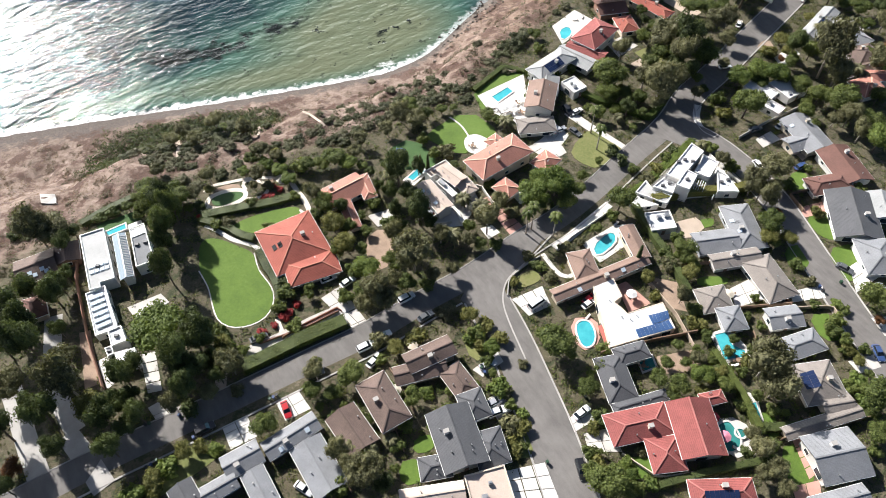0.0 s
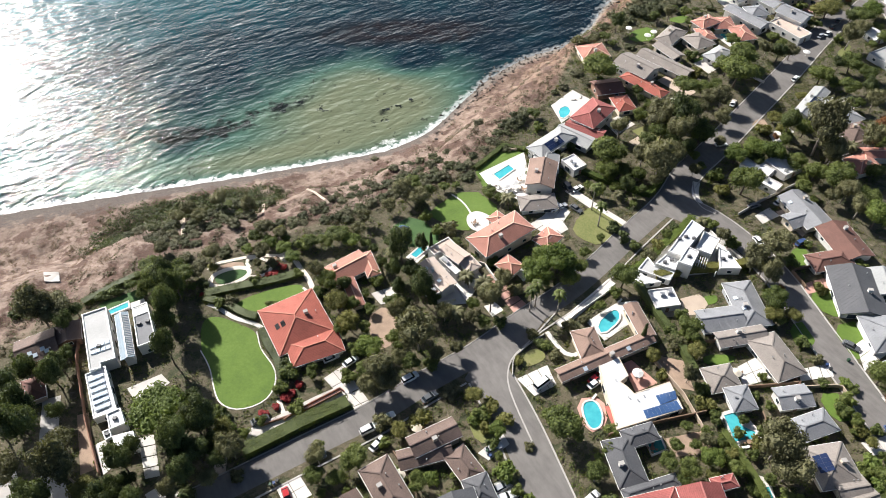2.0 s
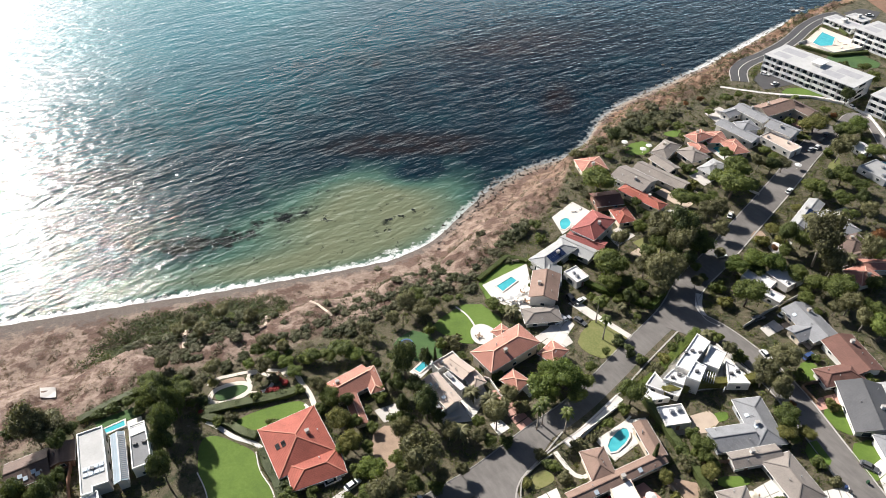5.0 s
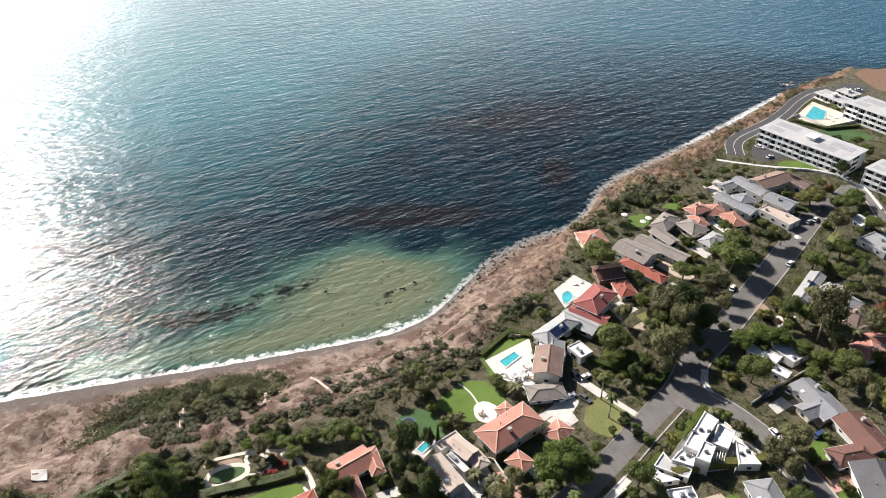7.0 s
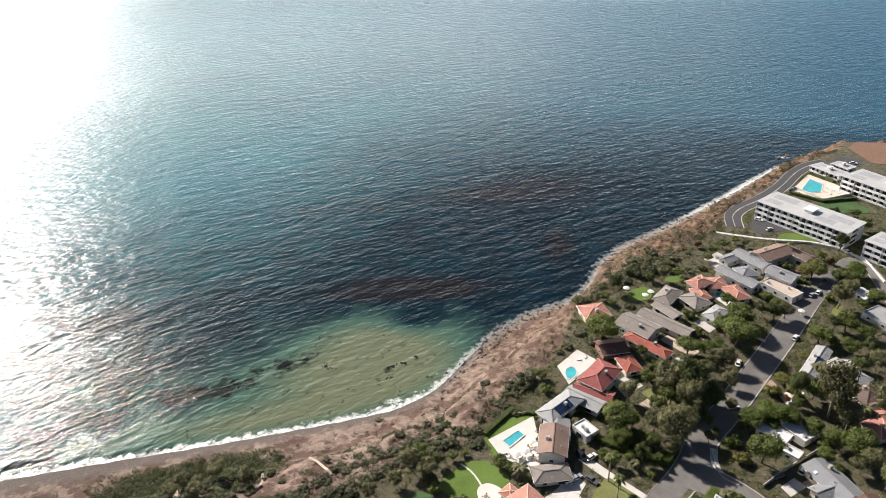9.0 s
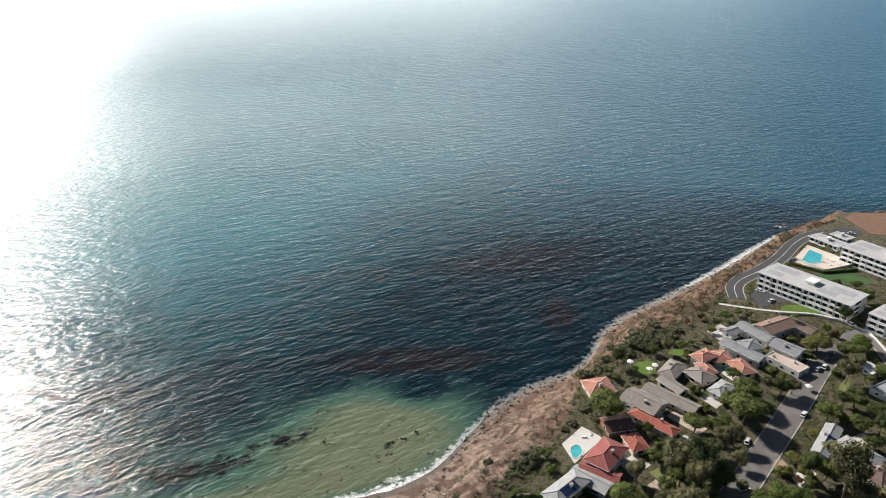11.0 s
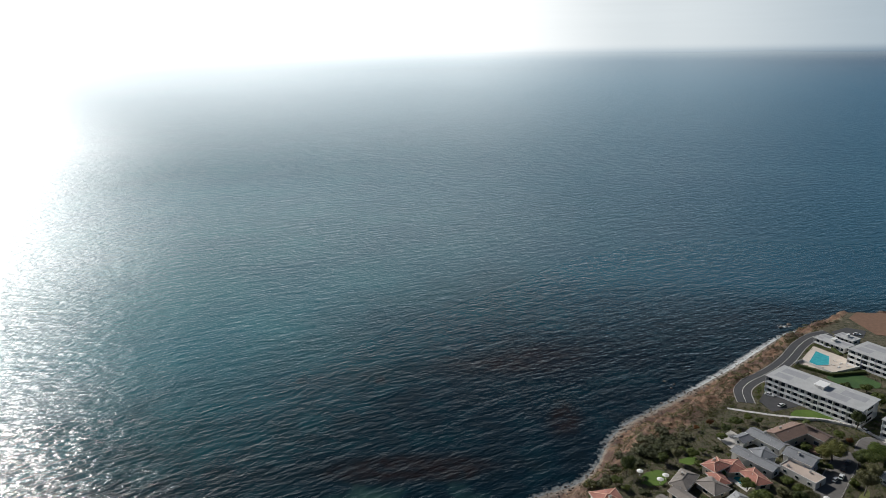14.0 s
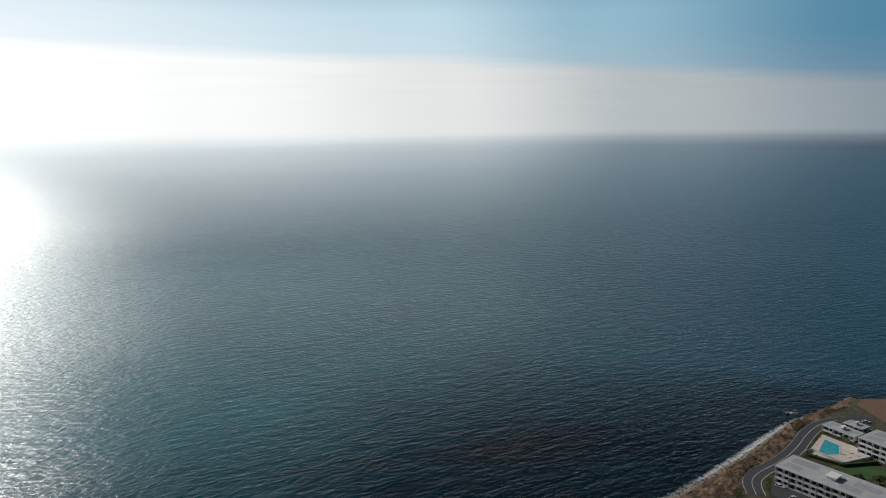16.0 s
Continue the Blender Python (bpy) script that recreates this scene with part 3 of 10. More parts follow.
def mat_asphalt():
    m, nt, b = material("asphalt")
    v = coords(nt)
    big, fine, mid = noise_of(nt, v, 0.12, 5, 0.65), noise_of(nt, v, 7.0, 3), noise_of(nt, coords(nt, (1, 0.25, 1), 30), 0.9, 3)
    mix_ = maths(nt, "ADD", maths(nt, "MULTIPLY", big, 0.5), maths(nt, "ADD", maths(nt, "MULTIPLY", fine, 0.2), maths(nt, "MULTIPLY", mid, 0.3)))
    col = ramp(nt, mix_, [(0.36, (0.108, 0.100, 0.092)), (0.5, (0.145, 0.134, 0.124)), (0.66, (0.185, 0.172, 0.160))])
    nt.links.new(col, b.inputs["Base Color"])
    b.inputs["Roughness"].default_value = 0.85
    bumped(nt, b, fine, 0.03)
    return m


def mat_pool(name, a, b_):
    m, nt, b = material(name)
    v = coords(nt)
    nt.links.new(ramp(nt, noise_of(nt, v, 0.5, 3), [(0.3, a), (0.7, b_)]), b.inputs["Base Color"])
    b.inputs["Roughness"].default_value, b.inputs["IOR"].default_value = 0.06, 1.33
    bumped(nt, b, noise_of(nt, v, 1.6, 2), 0.03)
    return m


ROOF = {
    "orange": mat_roof("orange_clay_tile", (0.335, 0.090, 0.062)),
    "salmon": mat_roof("salmon_clay_tile", (0.41, 0.18, 0.133)),
    "red": mat_roof("red_tile", (0.27, 0.075, 0.066)),
    "charcoal": mat_roof("charcoal_shingle", (0.095, 0.096, 0.102), 0.3, 0.2, relief=0.03, tone=0.75),
    "grey": mat_roof("grey_shingle", (0.235, 0.24, 0.25), 0.3, 0.18, relief=0.03, tone=0.8),
    "pale": mat_roof("pale_grey_shingle", (0.34, 0.345, 0.34), 0.3, 0.15, relief=0.03, tone=0.85),
    "brown": mat_roof("brown_shake", (0.145, 0.10, 0.082), 0.35, 0.3, relief=0.05, tone=0.7),
    "russet": mat_roof("russet_shake", (0.155, 0.075, 0.058), 0.35, 0.22, relief=0.04, tone=0.75),
    "tan": mat_roof("tan_shingle", (0.25, 0.165, 0.128), 0.32, 0.18, relief=0.03, tone=0.8),
    "taupe": mat_roof("taupe_shingle", (0.245, 0.215, 0.19), 0.32, 0.2, relief=0.03, tone=0.8),
    "sand": mat_roof("sand_gravel_roof", (0.52, 0.42, 0.35), 6.0, 0.12, relief=0.02, tone=0.95),
    "white": mat_roof("white_membrane_roof", (0.64, 0.64, 0.635), 9.0, 0.06, relief=0.01, tone=0.97),
    "silver": mat_roof("silver_grey_roof", (0.47, 0.47, 0.46), 7.0, 0.14, relief=0.01, tone=0.9),
    "glassy": mat_roof("blue_grey_metal_roof", (0.30, 0.37, 0.42), 0.6, 0.1, 0.35, 0.03, tone=0.7),
}
WALL = {
    "white": plain("white_stucco", (0.62, 0.60, 0.565), 0.9, amount=0.07),
    "cream": plain("cream_stucco", (0.62, 0.53, 0.42), 0.9, amount=0.1),
    "tan": plain("tan_stucco", (0.42, 0.33, 0.25), 0.9, amount=0.12),
    "grey": plain("grey_siding", (0.36, 0.37, 0.38), 0.85, amount=0.1),
    "brick": plain("brown_brick", (0.24, 0.13, 0.09), 0.9, amount=0.25),
}
M_TRIM = plain("white_trim_paint", (0.78, 0.77, 0.74), 0.6, amount=0.05)
M_DARKTRIM = plain("dark_trim", (0.06, 0.055, 0.05), 0.6)
M_GLASS = plain("dark_window_glass", (0.03, 0.04, 0.05), 0.06, amount=0.1)
M_SKYLIGHT = plain("skylight_glass", (0.55, 0.62, 0.68), 0.12, amount=0.08)
M_DARKLIGHT = plain("dark_skylight_glass", (0.05, 0.05, 0.05), 0.1)
M_SOLAR = plain("solar_cells", (0.018, 0.03, 0.075), 0.18, amount=0.2)
# the sky's reflection is painted into these cells as a lighter blue
M_SOLARSKY = plain("sky_tinted_solar_cells", (0.07, 0.14, 0.30), 0.35, amount=0.2)
M_ROOFUNIT = plain("dark_roof_unit", (0.10, 0.10, 0.105), 0.6)
M_METAL = plain("galvanised_metal", (0.5, 0.5, 0.5), 0.4, 0.8)
M_CONCRETE = plain("pale_concrete", (0.54, 0.51, 0.47), 0.9, grain=2, amount=0.13, bump=0.02, tint=0.14)
M_WHITECON = plain("white_paving", (0.60, 0.575, 0.535), 0.85, grain=2, amount=0.08, bump=0.01, tint=0.08)
M_PINK = plain("pink_paving", (0.48, 0.27, 0.22), 0.9, grain=3, amount=0.15, tint=0.12)
M_TANPAV = plain("tan_paving", (0.46, 0.37, 0.29), 0.9, grain=3, amount=0.15, tint=0.12)
M_DIRT = plain("bare_soil", (0.30, 0.215, 0.155), 0.95, grain=1.5, amount=0.3, bump=0.05)
M_PATH = plain("gravel_path", (0.62, 0.56, 0.48), 0.95, grain=2, amount=0.12)
M_KERB = plain("concrete_kerb", (0.36, 0.34, 0.315), 0.9, grain=2, amount=0.15)
M_ASPHALT = mat_asphalt()
M_DARKASPHALT = plain("dark_new_asphalt", (0.055, 0.054, 0.056), 0.85, grain=3, amount=0.2)
M_FIELD = plain("red_brown_field", (0.185, 0.105, 0.066), 0.95, grain=0.6, amount=0.25, bump=0.05)
M_LANE = plain("road_paint", (0.72, 0.70, 0.62), 0.7, amount=0.15)
M_LAWN = mat_lawn("lawn_grass", (0.062, 0.112, 0.012), (0.088, 0.150, 0.016), (0.118, 0.185, 0.028))
M_DRYLAWN = mat_lawn("dry_lawn_grass", (0.10, 0.12, 0.03), (0.155, 0.165, 0.05), (0.22, 0.20, 0.085))
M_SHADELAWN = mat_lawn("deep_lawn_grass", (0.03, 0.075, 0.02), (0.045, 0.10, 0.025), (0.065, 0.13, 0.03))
M_POOL = mat_pool("pool_water", (0.045, 0.33, 0.38), (0.08, 0.43, 0.47))
M_DARKPOOL = mat_pool("green_pool_water", (0.03, 0.16, 0.15), (0.05, 0.24, 0.22))
M_BARK = plain("bark", (0.11, 0.085, 0.065), 0.95, grain=3, amount=0.35)
M_PALEBARK = plain("pale_bark", (0.30, 0.26, 0.22), 0.95, grain=3, amount=0.3)

# ---------------------------------------------------------------- houses
OVER = 0.7
TAKEN = []          # ground that is built on or paved


def roof_geo(w, d, kind, pitch, z, thick=0.22):
    """A roof over w by d (eave to eave), eave at z: hip or gable; the ridge along the longer side."""
    g = Geo()
    swap = d > w
    a, b = (d / 2, w / 2) if swap else (w / 2, d / 2)
    rise, slope = b * pitch, b * math.hypot(1, pitch)
    r = a - b if kind == "hip" else a
    P = (lambda x, y, h: (y, -x, h)) if swap else (lambda x, y, h: (x, y, h))
    e = [P(-a, -b, z), P(a, -b, z), P(a, b, z), P(-a, b, z)]
    k = [P(-r, 0, z + rise), P(r, 0, z + rise)]
    g.face([e[0], e[1], k[1], k[0]], (0, 0, slope, slope))
    g.face([e[2], e[3], k[0], k[1]], (0, 0, slope, slope))
    low = [(x, y, h - thick) for x, y, h in e]
    if kind == "hip":
        g.face([e[1], e[2], k[1]], (0, 0, slope))
        g.face([e[3], e[0], k[0]], (0, 0, slope))
        for i in range(4):
            j = (i + 1) % 4
            g.face([low[i], low[j], e[j], e[i]])
        g.face(low[::-1])
    else:
        kl = [(x, y, h - thick) for x, y, h in k]
        for i, j in ((0, 1), (2, 3)):
            g.face([low[i], low[j], e[j], e[i]])
        for i, j, q in ((1, 2, 1), (3, 0, 0)):
            g.face([low[i], kl[q], k[q], e[i]])
            g.face([kl[q], low[j], e[j], k[q]])
        g.face([low[1], low[0], kl[0], kl[1]])
        g.face([low[3], low[2], kl[1], kl[0]])
    ridge = [(k[0], k[1])] + ([(e[0], k[0]), (e[3], k[0]), (e[1], k[1]), (e[2], k[1])] if kind == "hip" else [])
    return g, ridge, rise


def bar(g, a, b, wide, high):
    """A low capping bar from a to b."""
    a, b = Vector(a), Vector(b)
    q = (b - a).to_track_quat("X", "Z").to_matrix().to_4x4()
    g.box(0, -wide / 2, -0.03, (b - a).length, wide / 2, high, Matrix.Translation(a) @ q)


def window_meshes(w, h):
    """A frame and the dark pane that sits in it."""
    frame_ = Geo().box(-w / 2, -0.06, -h / 2, w / 2, 0.05, h / 2)
    pane_ = Geo().box(-w / 2 + 0.1, -0.085, -h / 2 + 0.1, w / 2 - 0.1, 0.0, h / 2 - 0.1)
    return frame_.mesh("window", M_TRIM), pane_.mesh("pane", M_GLASS)


def ring_geo(hw, hd, t, z0, z1):
    """A rectangular upstand, hw by hd, t thick."""
    g = Geo()
    o, n = [(-hw, -hd), (hw, -hd), (hw, hd), (-hw, hd)], [(-hw + t, -hd + t), (hw - t, -hd + t), (hw - t, hd - t), (-hw + t, hd - t)]
    g.v = [(x, y, z) for ring_, z in ((o, z0), (o, z1), (n, z1), (n, z0)) for x, y in ring_]
    g.run = [0.0] * 16
    for k in range(4):
        for a in range(3):
            g.f.append((4 * a + k, 4 * a + (k + 1) % 4, 4 * a + 4 + (k + 1) % 4, 4 * a + 4 + k))
    return g


WIN = {"small": window_meshes(1.5, 1.25), "wide": window_meshes(2.6, 1.9)}
_door = Geo().box(-0.5, -0.06, 0, 0.5, 0.05, 2.05)
DOOR = _door.mesh("door", plain("painted_door", (0.20, 0.11, 0.07), 0.5))
_gar = Geo()
for _k in range(4):
    _gar.box(-2.4, -0.05, 0.02 + _k * 0.54, 2.4, 0.05, 0.53 + _k * 0.54)
GARAGE = _gar.mesh("garage_door", plain("garage_door_paint", (0.70, 0.68, 0.64), 0.55, amount=0.06))
SKY = Geo().box(-0.6, -0.6, 0, 0.6, 0.6, 0.16, taper=0.06).mesh("skylight", M_SKYLIGHT)
DARKSKY = Geo().box(-0.75, -0.6, 0, 0.75, 0.6, 0.14, taper=0.05).mesh("skylight", M_DARKLIGHT)
_vent = Geo().tube((0, 0, -0.4), (0, 0, 0.45), 0.11, 0.11, 6).tube((0, 0, 0.45), (0, 0, 0.6), 0.2, 0.14, 6)
VENT = _vent.mesh("roof_vent", M_METAL)
PANEL = Geo().box(-0.5, -0.82, 0.08, 0.5, 0.82, 0.13).mesh("solar_panel", M_SOLAR)
RIDGE = {"orange": plain("orange_ridge_tile", (0.42, 0.16, 0.11), 0.85), "salmon": plain("salmon_ridge_tile", (0.66, 0.40, 0.30), 0.85), "red": plain("red_ridge_tile", (0.38, 0.14, 0.12), 0.85)}
ROOFWORD = {"orange": "orange clay tile", "salmon": "salmon clay tile", "red": "red tile", "charcoal": "charcoal shingle", "grey": "grey shingle", "pale": "pale grey shingle",
            "brown": "dark brown shake", "russet": "russet brown shake", "tan": "tan shingle", "taupe": "taupe shingle", "sand": "sandy gravel", "white": "white flat", "silver": "silver-grey flat", "glassy": "blue-grey metal"}
WALLWORD = {"white": "white stucco", "cream": "cream stucco", "tan": "tan stucco", "grey": "grey siding", "brick": "brown brick"}


def house(roof, wall, wings, skylights=0, vents=2, chimney=True, panels=0, note="", trim=M_TRIM, category="house", pitch=0.33):
    """A house of wings (kind, x, y, width, depth, turn, eave): outlines of the roofs, eave heights over the ground."""
    rnd = random.Random(int(1000 * abs(wings[0][1]) + 77 * abs(wings[0][2])))
    cx, cy = wings[0][1], wings[0][2]
    base = ground_z(cx, cy)
    label = f"{WALLWORD[wall]} {'house' if category == 'house' else category} with {ROOFWORD[roof]} {'roofs' if len(wings) > 1 else 'roof'}{' ' + note if note else ''}"
    h = thing("house", (cx, cy, base), label, category, "houses on the coastal shelf")
    for n, (kind, x, y, w, d, turn, eave, *own) in enumerate(wings):
        mine = own[0] if own else roof
        m = pose(x - cx, y - cy, 0, 0, 0, turn)
        TAKEN.append(("rect", x, y, w / 2, d / 2, turn))
        over = OVER if kind != "flat" else 0.0
        hw, hd = max(w / 2 - over, 1), max(d / 2 - over, 1)
        z = eave + 0.03 * n
        walls = Geo()
        if kind == "flat":
            walls.box(-hw, -hd, -2.2, hw, hd, z)
            part("wall", walls.moved(m), WALL[wall], h)
            part("parapet", ring_geo(hw + 0.01, hd + 0.01, 0.26, z - 0.3, z + 0.42).moved(m), WALL[wall], h)
            top = Geo().box(-hw + 0.25, -hd + 0.25, z - 0.05, hw - 0.25, hd - 0.25, z + 0.06)
            part("roof", top.moved(m), ROOF[mine], h)
            rise, slope_len = 0.0, 0.0
            for _ in range(rnd.choice((1, 2, 2))):
                ux, uy, s = rnd.uniform(-hw + 1.5, hw - 1.5) if hw > 2 else 0, rnd.uniform(-hd + 1.5, hd - 1.5) if hd > 2 else 0, rnd.uniform(0.4, 0.75)
                part("roof_unit", Geo().box(-s, -s * 0.8, z, s, s * 0.8, z + 0.9).box(-s * 0.7, -s * 0.5, z + 0.9, s * 0.7, s * 0.5, z + 1.0).moved(m @ pose(ux, uy, 0)), M_METAL, h, "grey metal roof unit")
        else:
            walls.box(-hw, -hd, -2.2, hw, hd, z - 0.12)
            g, ridge, rise = roof_geo(w, d, kind, pitch, z)
            if kind == "gable":
                for s in (-1, 1):
                    if w >= d:
                        walls.face([(s * hw, -hd, z - 0.12), (s * hw, hd, z - 0.12), (s * hw, 0, z + rise - 0.25)])
                    else:
                        walls.face([(-hd * 0 - hw, s * hd, z - 0.12), (hw, s * hd, z - 0.12), (0, s * hd, z + rise - 0.25)])
            part("wall", walls.moved(m), WALL[wall], h)
            part("roof", g.moved(m), ROOF[mine], h)
            for a, b in ridge:
                if (Vector(a) - Vector(b)).length > 0.3:
                    caps = Geo()
                    bar(caps, m @ Vector(a), m @ Vector(b), 0.34, 0.10)
                    part("ridge_cap", caps, RIDGE.get(mine, ROOF[mine]), h)
            a, b = w / 2, d / 2
            for x0, y0, x1, y1 in ((-a, -b - 0.1, a, -b), (-a, b, a, b + 0.1), (-a - 0.1, -b, -a, b), (a, -b, a + 0.1, b)):
                if kind == "gable" and ((x1 - x0 > y1 - y0) != (w >= d)):
                    continue
                part("gutter", Geo().box(x0, y0, z - 0.24, x1, y1, z - 0.06).moved(m), trim, h)
        # windows, doors
        for side, (length, reach) in enumerate(((2 * hw, hd), (2 * hd, hw), (2 * hw, hd), (2 * hd, hw))):
            mm = m @ pose(0, 0, 0, 0, 0, 90 * side) @ pose(0, -reach - 0.02, 0)
            cnt = int(length / 5.0)
            for s in range(max(1, round((eave - 1.2) / 2.7))):
                for k in range(cnt):
                    fx = (k + 0.5) / cnt * length - length / 2
                    if n == 0 and side == 0 and k == 0 and s == 0:
                        part("door", DOOR, M_TRIM, h, "", mm @ pose(fx, 0, 0.1))
                        continue
                    if n == len(wings) - 1 and side == 1 and k == 0 and s == 0 and length > 6:
                        part("garage_door", GARAGE, M_TRIM, h, "", mm @ pose(max(fx, -length / 2 + 2.8), 0, 0.0))
                        continue
                    fm, pm = WIN[rnd.choice(("small", "small", "wide"))]
                    wob = part("window", fm, M_TRIM, h, "", mm @ pose(fx, 0, 1.6 + 2.7 * s))
                    part("pane", pm, M_GLASS, wob)
        # on the roof
        def on_roof(u, v):
            """A place on the slope, u along, v from eave (0) to ridge (1); side picked by the sign of v."""
            long_, short = (w / 2, d / 2) if w >= d else (d / 2, w / 2)
            reach = long_ - short if kind == "hip" else long_ * 0.85
            px, py = u * reach, (1 - abs(v)) * short * (1 if v > 0 else -1)
            tilt = math.degrees(math.atan(pitch)) * (-1 if v > 0 else 1)
            q = pose(px, py, z + abs(v) * rise + 0.02, tilt)
            return m @ (q if w >= d else pose(0, 0, 0, 0, 0, -90) @ q)
        if kind != "flat":
            for k in range(vents):
                v = rnd.choice((-1, 1)) * rnd.uniform(0.25, 0.75)
                q = on_roof(rnd.uniform(-0.9, 0.9), v)
                part("roof_vent", VENT, M_METAL, h, "", Matrix.Translation(q.translation))
            if n == 0 and skylights:
                for k in range(skylights):
                    part("skylight", DARKSKY if roof == "orange" else SKY, M_SKYLIGHT, h, "dark skylight" if roof == "orange" else "pale skylight dome", on_roof(-0.6 + 1.2 * k / max(1, skylights - 1) + rnd.uniform(-0.1, 0.1), -0.35 - 0.2 * (k % 2)))
            if n == 0 and chimney:
                q = on_roof(rnd.uniform(-0.6, 0.6), rnd.choice((-1, 1)) * 0.62).translation
                c = part("chimney", Geo().box(-0.55, -0.42, -1.0, 0.55, 0.42, 1.1), WALL[wall], h, "", Matrix.Translation(q) @ pose(0, 0, 0, 0, 0, turn))
                part("chimney_cap", Geo().box(-0.63, -0.5, 1.1, 0.63, 0.5, 1.22), M_KERB, c)
            if n == 0 and panels:
                cols = max(2, panels // 2)
                for k in range(panels):
                    part("solar_panel", PANEL, M_SOLAR, h, "", on_roof(0, -0.55) @ pose((k % cols - cols / 2) * 1.06, (k // cols - 0.5) * 1.7, 0))
    return h

def block(h, poly, eave, roof="white", wall="white", lip=0.4, units=0):
    """A flat-roofed block over any outline: walls, parapet, roof and windows, as parts of the house h."""
    o = h.matrix_basis.translation
    TAKEN.append(("poly", poly))
    if sum(a[0] * b[1] - b[0] * a[1] for a, b in zip(poly, poly[1:] + poly[:1])) < 0:
        poly = poly[::-1]
    z = ground_z(sum(p[0] for p in poly) / len(poly), sum(p[1] for p in poly) / len(poly)) - o.z + eave
    out, inn = [(x - o.x, y - o.y) for x, y in poly], [(x - o.x, y - o.y) for x, y in inset(poly, 0.28)]
    wall_, rim, top = Geo(), Geo(), Geo()
    for a, b, c, d in zip(out, out[1:] + out[:1], inn[1:] + inn[:1], inn):
        wall_.face([(*a, z - eave - 2.2), (*b, z - eave - 2.2), (*b, z - 0.25), (*a, z - 0.25)])
        rim.face([(*a, z - 0.25), (*b, z - 0.25), (*b, z + lip), (*a, z + lip)])
        rim.face([(*a, z + lip), (*b, z + lip), (*c, z + lip), (*d, z + lip)])
        rim.face([(*d, z + lip), (*c, z + lip), (*c, z - 0.1), (*d, z - 0.1)])
        v = Vector(b) - Vector(a)
        for k in range(int(v.length / 4.5)):
            q = Vector(a) + v * ((k + 0.5) / int(v.length / 4.5))
            fm, pm = WIN["wide" if k % 2 else "small"]
            wob = part("window", fm, M_TRIM, h, "", pose(q.x, q.y, z - eave + 1.5, 0, 0, math.degrees(math.atan2(v.y, v.x))))
            part("pane", pm, M_GLASS, wob)
    top.face([(x, y, z + 0.04) for x, y in inn])
    part("wall", wall_, WALL[wall], h)
    part("parapet", rim, M_TRIM if wall == "white" else WALL[wall], h, "white roof edge")
    part("roof", top, ROOF[roof], h, ROOFWORD[roof] + " roof")
    cx, cy = sum(p[0] for p in out) / len(out), sum(p[1] for p in out) / len(out)
    for k in range(units):
        part("roof_unit", Geo().box(-0.55, -0.4, z, 0.55, 0.4, z + 0.7, taper=0.05), M_ROOFUNIT, h, "dark roof unit", pose(cx + 2.2 * (k - (units - 1) / 2), cy + 0.8 * (k % 2), 0))
    return z


def panel_strip(h, quad, n, z, mat):
    """A tilted row of n panels within four corners."""
    o = h.matrix_basis.translation
    a, b, c, d = [Vector((p[0] - o.x, p[1] - o.y, z + up)) for p, up in zip(quad, (0.75, 0.75, 0.2, 0.2))]
    for k in range(n):
        u, w = (k + 0.03) / n, (k + 0.97) / n
        cs = [a.lerp(b, u), a.lerp(b, w), d.lerp(c, w), d.lerp(c, u)]
        g = Geo()
        g.face(cs[::-1])
        lo = [p - Vector((0, 0, 0.08)) for p in cs]
        for i in range(4):
            g.face([lo[i], lo[(i + 1) % 4], cs[(i + 1) % 4], cs[i]])
        part("solar_panel", g, mat, h, "solar panel tinted by sky reflection")

# ---------------------------------------------------------------- trees and shrubs
LEAF = {
    "mid": mat_leaf("mid_green_leaves", (0.038, 0.058, 0.015), (0.167, 0.196, 0.053)),
    "dark": mat_leaf("dark_green_leaves", (0.024, 0.035, 0.013), (0.115, 0.141, 0.046), 0.25),
    "olive": mat_leaf("olive_grey_leaves", (0.056, 0.056, 0.027), (0.185, 0.178, 0.085), 0.25),
    "light": mat_leaf("light_green_leaves", (0.043, 0.073, 0.013), (0.167, 0.211, 0.048)),
    "yellow": mat_leaf("yellow_green_leaves", (0.059, 0.067, 0.015), (0.215, 0.207, 0.063)),
    "red": mat_leaf("crimson_flowers", (0.140, 0.020, 0.022), (0.420, 0.060, 0.060)),
    "rust": mat_leaf("rust_brown_leaves", (0.074, 0.030, 0.011), (0.207, 0.096, 0.037)),
    "scrub": mat_leaf("grey_brown_scrub", (0.076, 0.063, 0.041), (0.214, 0.179, 0.120), 0.15),
    "sage": mat_leaf("sage_scrub", (0.061, 0.061, 0.031), (0.161, 0.155, 0.086), 0.15),
    "bush": mat_leaf("coastal_bush_leaves", (0.031, 0.037, 0.016), (0.111, 0.119, 0.053), 0.2),
    "coast": mat_leaf("coastal_scrub_leaves", (0.075, 0.078, 0.030), (0.215, 0.205, 0.085), 0.2),
    "dry": mat_leaf("dry_bracken", (0.096, 0.063, 0.037), (0.237, 0.159, 0.100), 0.15),
}
rng = np.random.default_rng(11)


